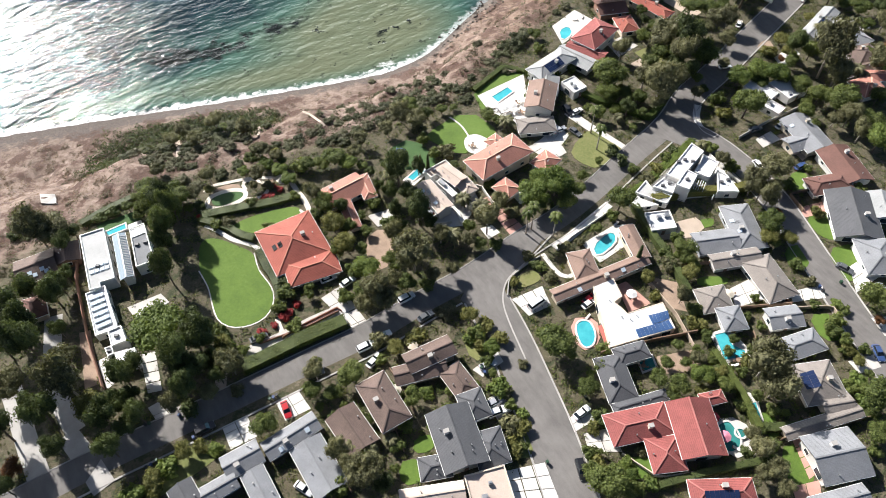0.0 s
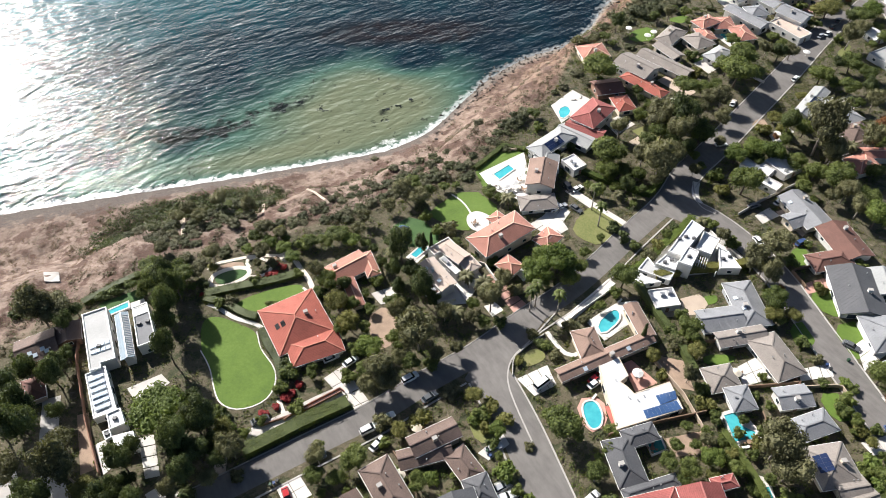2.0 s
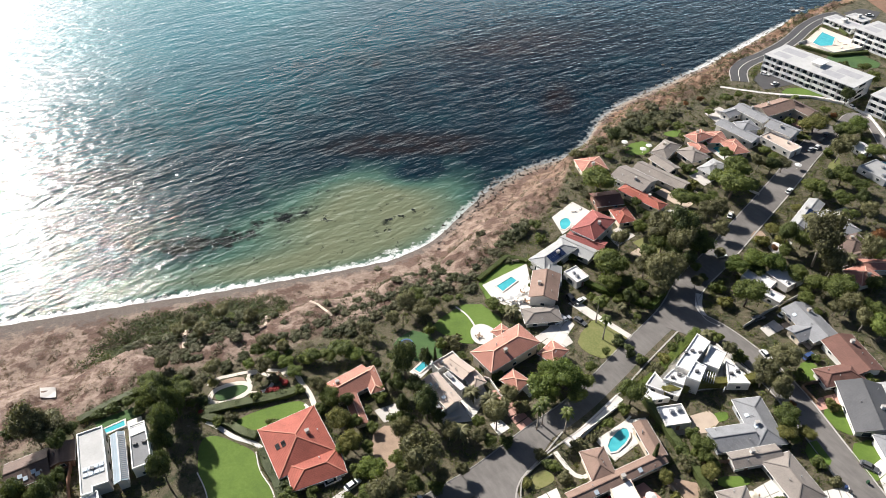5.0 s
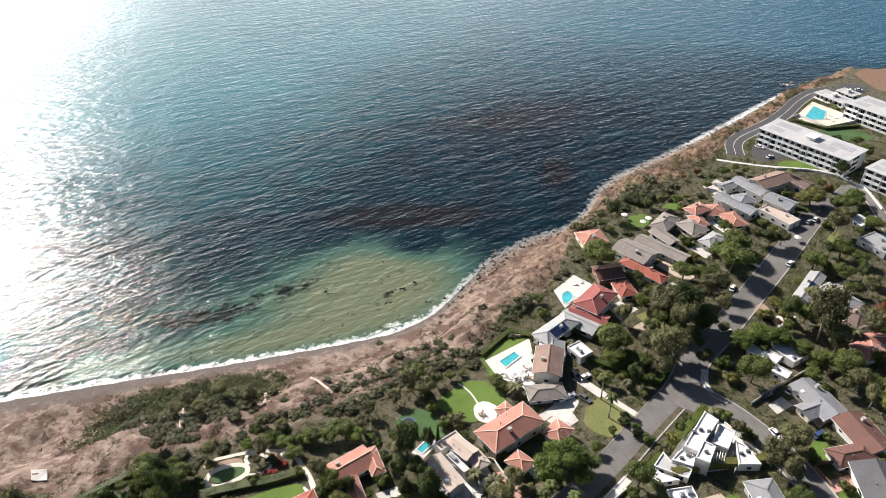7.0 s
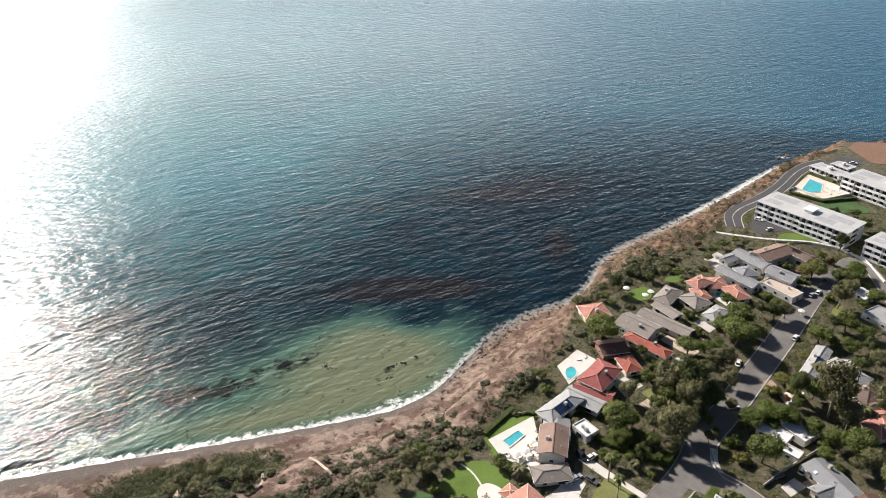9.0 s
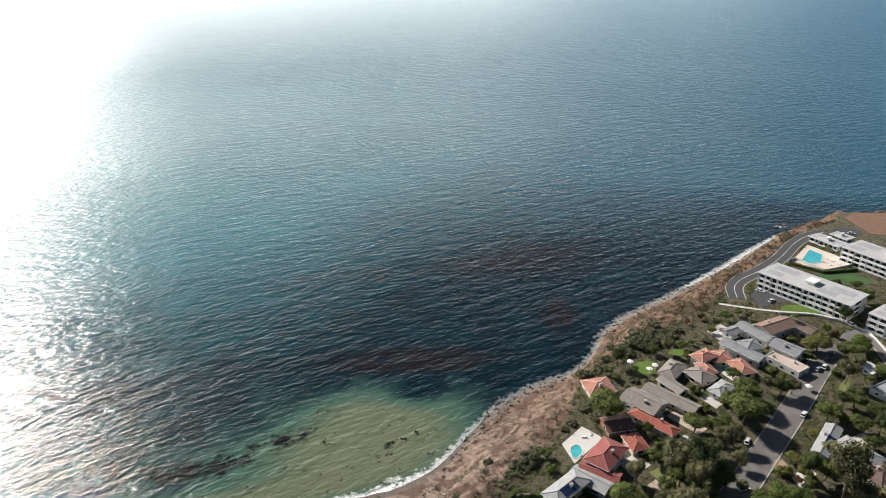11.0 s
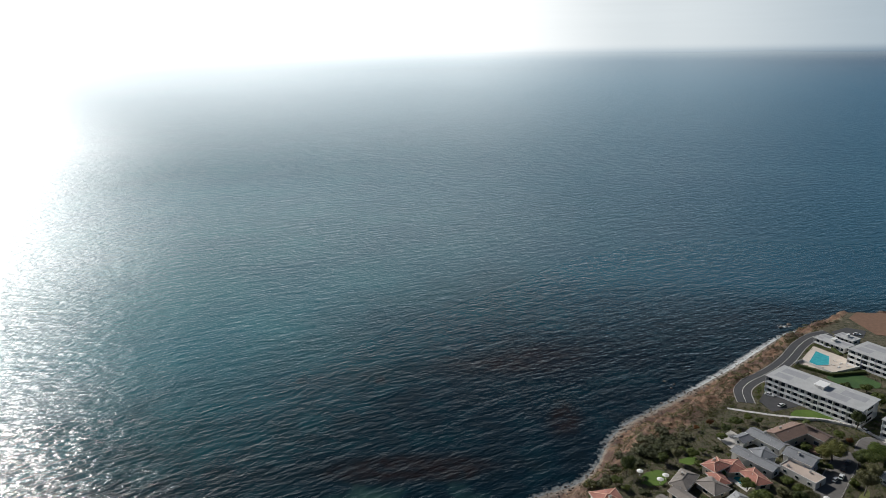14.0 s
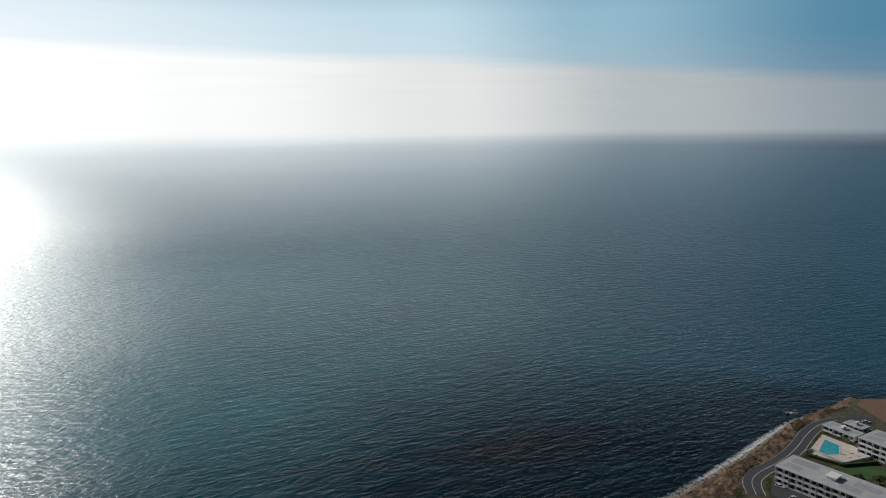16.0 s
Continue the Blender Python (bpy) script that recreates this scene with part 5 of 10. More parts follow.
def bin_at(key, x, y, turn=0):
    ob, used = BIN[key]
    BIN[key][1] += 1
    m = pose(x, y, ground_z(x, y) + 0.1, 0, 0, turn)
    if used == 0:
        ob.matrix_basis = m
        return ob
    return copy_thing(ob, m)


CLOTH = {"white": plain("white_canvas", (0.72, 0.71, 0.68), 0.9), "cream": plain("cream_canvas", (0.62, 0.55, 0.43), 0.9), "pink": plain("pink_canvas", (0.62, 0.22, 0.30), 0.9), "red": plain("red_canvas", (0.45, 0.05, 0.06), 0.9)}
M_TEAK = plain("teak_slats", (0.26, 0.17, 0.11), 0.8, grain=3)


def parasol(x, y, colour):
    """A garden parasol: pole, base and a canopy of eight panels."""
    t = thing("garden_parasol", (x, y, ground_z(x, y) + 0.1), f"open {colour} garden parasol on a patio", "parasol", "garden parasols")
    part("pole", Geo().tube((0, 0, 0), (0, 0, 2.5), 0.03, 0.03, 6), M_TRIM, t)
    part("base", Geo().tube((0, 0, 0), (0, 0, 0.12), 0.3, 0.26, 10), M_KERB, t)
    g = Geo()
    for k in range(8):
        a, b = k * math.pi / 4, (k + 1) * math.pi / 4
        g.face([(0, 0, 2.6), (1.5 * math.cos(a), 1.5 * math.sin(a), 2.1), (1.5 * math.cos(b), 1.5 * math.sin(b), 2.1)])
        g.face([(1.5 * math.cos(a), 1.5 * math.sin(a), 2.1), (1.5 * math.cos(a), 1.5 * math.sin(a), 1.95), (1.5 * math.cos(b), 1.5 * math.sin(b), 1.95), (1.5 * math.cos(b), 1.5 * math.sin(b), 2.1)])
    part("canopy", g, CLOTH[colour], t)
    return t


def lounger(x, y, turn):
    t = thing("sun_lounger", (x, y, ground_z(x, y) + 0.12), "white cushioned sun lounger beside a pool", "lounger", "sun loungers", turn=turn)
    part("frame", Geo().box(-0.95, -0.33, 0.24, 0.95, 0.33, 0.3), M_TEAK, t)
    part("cushion", Geo().box(-0.93, -0.3, 0.3, 0.35, 0.3, 0.38), CLOTH["white"], t)
    part("backrest", Geo().box(0, -0.3, 0, 0.65, 0.3, 0.09, pose(0.33, 0, 0.31, 0, -35)), CLOTH["white"], t)
    for px in (-0.85, 0.8):
        for py in (-0.28, 0.28):
            part("leg", Geo().box(px - 0.03, py - 0.03, 0, px + 0.03, py + 0.03, 0.24), M_TEAK, t)
    return t


def patio_set(x, y, turn):
    """A round garden table; its chairs stand beside it as things of their own."""
    z = ground_z(x, y) + 0.12
    t = thing("garden_table", (x, y, z), "round wooden garden table on a patio", "table", "garden tables", turn=turn)
    part("tabletop", Geo().tube((0, 0, 0.70), (0, 0, 0.75), 0.6, 0.6, 14), M_TEAK, t)
    part("pedestal", Geo().tube((0, 0, 0), (0, 0, 0.70), 0.25, 0.08, 8), M_TEAK, t)
    for k in range(4):
        a = radians(turn + 90 * k + 20)
        c = thing("garden_chair", (x + 1.0 * math.cos(a), y + 1.0 * math.sin(a), z), "dark wooden garden chair at a round table", "chair", "garden chairs", turn=math.degrees(a) + 90)
        part("seat", Geo().box(-0.24, -0.24, 0.42, 0.24, 0.24, 0.47), M_TEAK, c)
        part("backrest", Geo().box(-0.24, -0.26, 0.47, 0.24, -0.21, 0.92), M_TEAK, c)
        for px, py in ((-0.2, -0.2), (0.2, -0.2), (-0.2, 0.2), (0.2, 0.2)):
            part("leg", Geo().box(px - 0.025, py - 0.025, 0, px + 0.025, py + 0.025, 0.42), M_TEAK, c)
    return t


def trampoline(x, y):
    t = thing("trampoline", (x, y, ground_z(x, y) + 0.1), "round black trampoline with a blue edge pad", "trampoline")
    part("mat", Geo().tube((0, 0, 0.84), (0, 0, 0.86), 1.75, 1.75, 24), M_TYRE, t)
    part("edge_pad", Geo().tube((0, 0, 0.80), (0, 0, 0.845), 2.2, 2.2, 24), plain("blue_pad", (0.03, 0.10, 0.22), 0.6), t)
    for k in range(6):
        a = k * math.pi / 3
        part("leg", Geo().tube((2.0 * math.cos(a), 2.0 * math.sin(a), 0), (2.0 * math.cos(a), 2.0 * math.sin(a), 0.8), 0.04, 0.04, 6), M_METAL, t)
        part("net_pole", Geo().tube((2.15 * math.cos(a), 2.15 * math.sin(a), 0.8), (2.15 * math.cos(a), 2.15 * math.sin(a), 2.6), 0.03, 0.03, 6), M_METAL, t)
    return t


def spa(x, y):
    t = thing("spa_pool", (x, y, ground_z(x, y) + 0.3), "round spa pool with a thick white rim", "spa")
    o = [(1.5 * math.cos(k * math.pi / 12), 1.5 * math.sin(k * math.pi / 12)) for k in range(24)]
    g = Geo()
    for k in range(24):
        a, b = o[k], o[(k + 1) % 24]
        A, B = (a[0] * 0.68, a[1] * 0.68), (b[0] * 0.68, b[1] * 0.68)
        g.face([(*a, 0.35), (*b, 0.35), (*B, 0.35), (*A, 0.35)])
        g.face([(*b, 0.35), (*a, 0.35), (*a, -0.5), (*b, -0.5)])
        g.face([(*A, 0.35), (*B, 0.35), (*B, 0.1), (*A, 0.1)])
    part("rim", g, M_WHITECON, t)
    w = Geo()
    w.face([(p[0] * 0.69, p[1] * 0.69, 0.2) for p in o])
    part("water", w, M_DARKPOOL, t)
    return t

# ---------------------------------------------------------------- the houses
house("brown", "brick", [("gable", -107.6, 114.0, 10.7, 9.5, 27, 2.9), ("gable", -100.5, 118.5, 7.0, 7.1, 21, 2.9)], skylights=5, chimney=False)
house("russet", "tan", [("hip", -103.1, 100.4, 5.7, 7.5, 25, 3.0)], chimney=False)
villa = house("glassy", "white", [("gable", -83.6, 116.0, 3.6, 16.4, 22, 4.5)], vents=0, chimney=False, note='between white flat wings', category='villa')
_z = block(villa, [(-97.5, 123.3), (-91.4, 125.9), (-83.7, 108.4), (-87.3, 107.1), (-86.7, 105.5), (-89.5, 104.6)], 4.4, "silver", units=1)
block(villa, [(-97.1, 122.9), (-91.2, 125.4), (-89.6, 121.6), (-95.4, 119.3)], 4.8, "white", lip=0.15)
for _k in range(8):
    _m = pose(-88.6 - 0.42 * (_k // 4) * 1.9, 111.2 + (_k // 4) * 1.75, 0, 0, 0, 23)
    part("roof_light", Geo().box(-0.62, -0.6, _z, 0.62, 0.6, _z + 0.35, taper=0.07), M_SKYLIGHT, villa, "pale glazed roof light", Matrix.Translation(-villa.matrix_basis.translation * 1.0) @ _m @ pose(-1.95 + 1.35 * (_k % 4), 0, villa.matrix_basis.translation.z))
block(villa, [(-84.2, 125.6), (-80.4, 127.5), (-74.4, 114.1), (-79.0, 112.1)], 4.4, "grey", units=2)
block(villa, [(-83.9, 125.2), (-80.2, 127.0), (-79.0, 124.2), (-82.7, 122.3)], 4.8, "white", lip=0.15)
block(villa, [(-90.7, 104.0), (-86.1, 106.5), (-79.2, 93.1), (-84.5, 90.9)], 2.9, "white")
block(villa, [(-81.1, 91.6), (-78.0, 93.2), (-75.6, 88.8), (-79.0, 87.2)], 3.5, "white", units=1)
block(villa, [(-81.0, 87.1), (-79.4, 87.8), (-78.1, 85.5), (-79.5, 84.7)], 2.6, "silver", units=1)
block(villa, [(-78.2, 85.8), (-73.4, 87.1), (-71.0, 82.6), (-75.9, 81.3)], 2.6, "white", lip=0.1)
for _k in range(24):
    part("louvre", Geo().box(0.25, -0.14, -0.02, 1.75, 0.14, 0.07, pose(0, -7.4 + 0.62 * _k, 4.5 + 1.8 * 0.33 + 0.05, 0, 18.3)).moved(pose(0, 0, 0, 0, 0, 22)), M_METAL, villa, "grey metal louvre")
house("charcoal", "grey", [("gable", -51.6, 47.7, 5.7, 9.4, 36, 2.9)])
house("grey", "grey", [("gable", -41.4, 56.8, 8.9, 6.0, 30, 2.9), ("gable", -35.8, 49.2, 5.5, 12.0, 32, 2.9), ("gable", -45.5, 50.6, 8.1, 4.5, 31, 2.9)])
house("grey", "grey", [("gable", -31.0, 62.1, 13.5, 5.1, 34, 2.9), ("gable", -24.2, 54.8, 7.9, 13.5, 32, 2.9)], skylights=2)
house("brown", "tan", [("hip", -10.1, 69.6, 7.8, 13.9, 30, 4.2), ("gable", -17.2, 63.3, 7.8, 11.4, 35, 2.9)])
house("brown", "tan", [("gable", 0.9, 81.9, 12.7, 5.8, 25, 4.2), ("gable", -1.4, 78.2, 13.2, 5.3, 14, 2.9), ("hip", 8.0, 75.0, 6.1, 9.3, 33, 2.9)], chimney=True)
house("charcoal", "white", [("gable", 6.8, 60.1, 10.5, 14.9, 17, 4.0), ("hip", 11.1, 68.2, 6.4, 7.5, 19, 2.9), ("hip", 1.8, 53.8, 7.3, 5.5, 9, 2.9), ("hip", 14.2, 57.8, 7.6, 8.7, 14, 2.9)], vents=4)
house("sand", "cream", [("flat", 13.5, 48.5, 9.3, 8.3, 13, 2.6), ("gable", 1.1, 47.5, 14.3, 4.4, 7, 2.9)])
house("charcoal", "white", [("hip", 45.6, 74.4, 7.4, 12.1, 10, 2.9), ("hip", 50.7, 81.0, 8.7, 4.8, 15, 2.9), ("hip", 50.3, 68.0, 13.9, 3.0, 15, 2.9)])
house("red", "cream", [("hip", 48.8, 62.4, 15.2, 7.9, 11, 2.9), ("gable", 61.1, 60.6, 10.4, 13.8, 4, 4.0), ("hip", 53.3, 55.2, 7.8, 8.2, 5, 2.9), ("hip", 67.1, 68.2, 5.9, 3.3, 11, 2.9)], note='beside a round pool')
house("red", "cream", [("hip", 63.4, 46.1, 14.2, 6.1, 0, 2.9)], panels=14)
flat_house = thing("house", (53.0, 92.0, ground_z(53.0, 92.0)), "white flat-roofed house round a pink paved court", "house", "houses on the coastal shelf")
_z = block(flat_house, [(44.5, 102.6), (50.4, 104.3), (51.8, 98.4), (49.4, 96.7), (50.9, 95.1), (52.2, 93.2), (62.0, 96.2), (63.5, 88.3), (45.7, 83.3)], 2.7, "white", "cream", lip=0.12)
panel_strip(flat_house, [(57.2, 91.9), (62.5, 93.2), (62.6, 91.2), (58.0, 89.6)], 6, _z, M_SOLARSKY)
panel_strip(flat_house, [(53.1, 87.9), (62.1, 90.4), (63.1, 88.3), (53.7, 85.9)], 9, _z, M_SOLARSKY)
for _x, _y in ((50.5, 92.0), (52.6, 91.2), (54.4, 92.3), (48.2, 97.0)):
    part("roof_vent", VENT, M_METAL, flat_house, "", Matrix.Translation((_x - 53.0, _y - 92.0, _z)))
part("awning", Geo().box(-0.55, -3.0, 2.2, 0.55, 3.0, 2.3).moved(pose(45.1 - 53.0, 87.0 - 92.0, 0, 0, 0, 10)), plain("red_awning_cloth", (0.42, 0.13, 0.10), 0.9), flat_house, "faded red awning")
house("tan", "cream", [("gable", 47.2, 104.8, 29.5, 4.1, 23, 3.3), ("gable", 58.4, 116.0, 4.6, 11.7, 13, 3.3), ("hip", 43.0, 109.1, 6.9, 9.0, 11, 3.3)], skylights=2)
house("grey", "grey", [("hip", 90.7, 121.5, 8.7, 16.0, 5, 2.9), ("gable", 81.7, 116.4, 12.6, 7.8, 7, 2.9)], skylights=2)
house("white", "white", [("flat", 67.9, 124.7, 7.4, 6.6, 7, 2.6)], note='like a plain cube')
house("taupe", "white", [("gable", 85.2, 110.0, 14.3, 5.1, 9, 2.9), ("hip", 92.3, 103.2, 9.1, 14.0, 17, 2.9), ("hip", 75.8, 97.1, 8.5, 7.7, 9, 2.9)])
house("grey", "white", [("hip", 78.4, 90.5, 6.5, 7.0, 6, 2.9)], chimney=False)
house("grey", "white", [("gable", 91.8, 90.4, 8.9, 6.4, 6, 2.9), ("hip", 93.5, 82.4, 11.3, 6.4, 17, 2.9)])
house("taupe", "cream", [("hip", 93.6, 71.6, 10.5, 10.7, 7, 2.9), ("gable", 91.2, 61.8, 20.4, 3.3, 15, 2.9), ("gable", 96.0, 65.9, 7.9, 5.6, 8, 2.7)], panels=8)
house("grey", "white", [("gable", 90.8, 53.5, 12.0, 11.4, 10, 2.9), ("gable", 88.1, 43.8, 13.2, 4.7, 12, 2.9)])
house("charcoal", "white", [("gable", 123.5, 124.6, 13.5, 18.0, 171, 2.9)])
house("pale", "white", [("gable", 133.2, 127.7, 8.4, 10.5, 170, 2.9)], chimney=False)
house("grey", "white", [("hip", 124.0, 109.3, 10.0, 12.0, 179, 2.9)])
house("orange", "cream", [("hip", -37.2, 120.4, 16.7, 17.7, 28, 2.9), ("hip", -31.1, 111.5, 14.7, 8.7, 20, 2.9)], skylights=4, vents=1, note='above a lawn', category='villa', pitch=0.3)
house("salmon", "cream", [("gable", -24.2, 140.5, 13.2, 8.6, 34, 2.9), ("hip", -17.7, 141.7, 4.3, 10.1, 21, 2.9), ("gable", -21.9, 131.0, 3.9, 11.7, 21, 2.9)], vents=1)
house("sand", "white", [("gable", 2.9, 135.4, 12.6, 5.6, -57, 4.6), ("gable", 8.4, 143.9, 8.2, 5.4, -46, 4.2), ("hip", 12.7, 140.4, 6.2, 4.8, -58, 3.0), ("flat", 4.4, 147.3, 8.0, 3.4, 35, 3.2), ("flat", -0.2, 132.9, 10.0, 2.6, -57, 2.9, "salmon"), ("flat", 6.7, 139.3, 8.0, 2.0, -52, 3.3, "white")], skylights=2, note='and curved terrace walls')
house("salmon", "cream", [("hip", 23.1, 151.2, 19.9, 10.1, 35, 5.2), ("hip", 22.8, 159.9, 5.3, 5.1, 41, 2.9), ("hip", 37.9, 150.6, 7.8, 6.5, 45, 2.9)], vents=3, chimney=True)
house("salmon", "cream", [("hip", 24.8, 139.5, 6.1, 6.8, 44, 2.9)], vents=0, chimney=False, note='over a garage')
house("tan", "white", [("gable", 39.6, 180.1, 9.8, 13.7, 166, 4.8), ("hip", 36.9, 168.0, 12.6, 7.2, 5, 2.9, "taupe")], note='beside a white pool terrace')
house("pale", "white", [("hip", 45.3, 197.6, 18.0, 7.8, 40, 4.2), ("gable", 54.8, 202.2, 15.0, 7.4, 138, 2.9), ("gable", 42.2, 187.6, 9.0, 10.2, 169, 2.9)], panels=14)
house("white", "white", [("flat", 51.9, 187.1, 5.7, 6.9, 32, 3.0)], note='used as a carport')
house("red", "white", [("hip", 62.8, 212.8, 16.2, 10.4, 48, 5.0), ("gable", 58.7, 205.3, 14.9, 6.9, 150, 2.9)], vents=1)
house("orange", "cream", [("hip", 86.8, 232.7, 6.2, 20.1, 41, 2.9), ("hip", 76.1, 220.9, 7.3, 9.5, 12, 2.9)])
house("russet", "brick", [("gable", 72.2, 232.1, 11.4, 9.7, 9, 2.9)], chimney=False)
house("taupe", "white", [("gable", 86.3, 244.5, 11.4, 16.1, 42, 4.0), ("gable", 98.7, 247.4, 7.4, 23.7, 42, 2.9)])
house("salmon", "cream", [("hip", 70.9, 257.3, 11.9, 10.7, 10, 2.9)])
house("taupe", "cream", [("hip", 106.4, 268.0, 14.1, 8.2, 48, 2.9), ("hip", 116.9, 263.2, 9.9, 11.0, 24, 2.9), ("gable", 102.4, 256.4, 6.4, 13.1, 28, 2.9)])
house("salmon", "cream", [("hip", 123.2, 275.8, 10.8, 7.7, 29, 4.2), ("hip", 131.1, 276.5, 9.6, 9.9, 0, 2.9), ("hip", 136.9, 268.1, 8.6, 11.9, 11, 2.9), ("hip", 121.1, 268.1, 6.6, 9.6, 9, 2.9)])
house("pale", "white", [("hip", 122.0, 252.8, 11.9, 7.0, 37, 2.9)])
house("grey", "white", [("gable", 155.5, 295.3, 7.8, 17.9, 29, 4.0), ("gable", 142.6, 279.8, 7.2, 20.5, 33, 4.0), ("hip", 147.5, 283.0, 8.9, 8.6, 9, 4.6), ("gable", 147.1, 298.6, 10.9, 6.7, 25, 2.9)])
house("tan", "cream", [("gable", 167.3, 299.2, 19.1, 10.7, 24, 4.8), ("gable", 179.4, 298.1, 7.9, 14.7, 28, 4.6, "brown")])
house("grey", "white", [("gable", 162.6, 278.8, 9.4, 13.4, 38, 5.2)], note='and three front gables')
house("sand", "white", [("flat", 158.7, 270.6, 7.6, 16.4, 30, 3.0)], note='over a row of carports')
house("pale", "white", [("gable", 148.0, 218.5, 21.6, 6.0, 47, 2.9), ("hip", 153.7, 210.7, 14.6, 15.2, 26, 2.9)], panels=10)
house("brown", "tan", [("hip", 156.5, 198.7, 11.7, 11.6, 11, 2.9), ("gable", 149.8, 190.9, 15.0, 5.2, 20, 2.9)])
house("salmon", "cream", [("hip", 151.6, 182.3, 10.2, 9.0, 18, 2.9), ("gable", 159.6, 187.3, 11.9, 6.0, 176, 2.9)])
house("pale", "grey", [("flat", 191.5, 246.6, 11.0, 12.7, 26, 2.6)])
house("white", "white", [("gable", 192.9, 263.9, 7.0, 7.8, 15, 2.9)], chimney=False)
house("white", "white", [("flat", 124.6, 183.4, 8.9, 9.2, 29, 2.6), ("flat", 115.0, 182.2, 5.7, 10.1, 42, 2.6), ("flat", 116.6, 173.8, 4.4, 6.5, 42, 2.5)])
house("grey", "cream", [("gable", 122.8, 160.1, 10.0, 16.2, 15, 2.9), ("gable", 119.2, 156.2, 9.3, 6.4, 19, 2.8)], skylights=1)
house("russet", "white", [("gable", 129.0, 145.1, 11.0, 15.1, 11, 2.9), ("hip", 121.5, 137.6, 13.4, 7.2, 9, 2.9)])
terraced = thing("house", (80.0, 142.0, ground_z(80.0, 142.0)), "white villa in stepped flat-roofed blocks and terraces", "villa", "houses on the coastal shelf")
block(terraced, [(83.1, 153.4), (86.1, 149.7), (76.1, 138.7), (72.6, 140.7)], 5.6, "white", units=3)
block(terraced, [(72.4, 141.2), (75.6, 138.4), (73.8, 134.9), (68.3, 137.7)], 3.2, "white", units=2)
block(terraced, [(86.5, 149.3), (90.1, 146.1), (85.7, 140.0), (81.7, 142.6)], 4.2, "white")
block(terraced, [(78.7, 141.8), (81.4, 139.5), (77.7, 133.9), (74.2, 135.9)], 5.9, "white", units=1)
block(terraced, [(67.1, 141.1), (68.4, 137.6), (73.6, 134.6), (71.4, 131.6), (62.9, 136.3)], 2.3, "silver")
block(terraced, [(89.3, 143.8), (91.7, 141.8), (93.6, 135.0), (87.2, 135.3)], 3.0, "white", units=2)
block(terraced, [(62.5, 136.0), (64.5, 133.8), (69.0, 131.4), (63.2, 130.6), (60.8, 133.0)], 2.2, "white", lip=0.15)
_o = terraced.matrix_basis.translation
for _k in range(9):
    part("pergola_beam", Geo().box(-2.2, -0.09, 2.75, 2.2, 0.09, 2.95).moved(pose(84.0 - 0.62 * _k - _o.x, 137.8 + 0.30 * _k - _o.y, 0, 0, 0, 62)), M_TRIM, terraced, "white pergola beam")
for _x, _y in ((80.9, 139.6), (84.9, 136.2), (78.6, 141.3)):
    part("pergola_post", Geo().box(-0.12, -0.12, -0.5, 0.12, 0.12, 2.75).moved(pose(_x + 1.2 - _o.x, _y - 1.6 - _o.y, 0)), M_TRIM, terraced)

# ---------------------------------------------------------------- apartment blocks and other special roofs
M_ROOFPATCH = plain("grey_roof_felt", (0.33, 0.33, 0.34), 0.9, amount=0.12)
M_RAIL = plain("white_balcony_panel", (0.76, 0.76, 0.75), 0.7, amount=0.05)


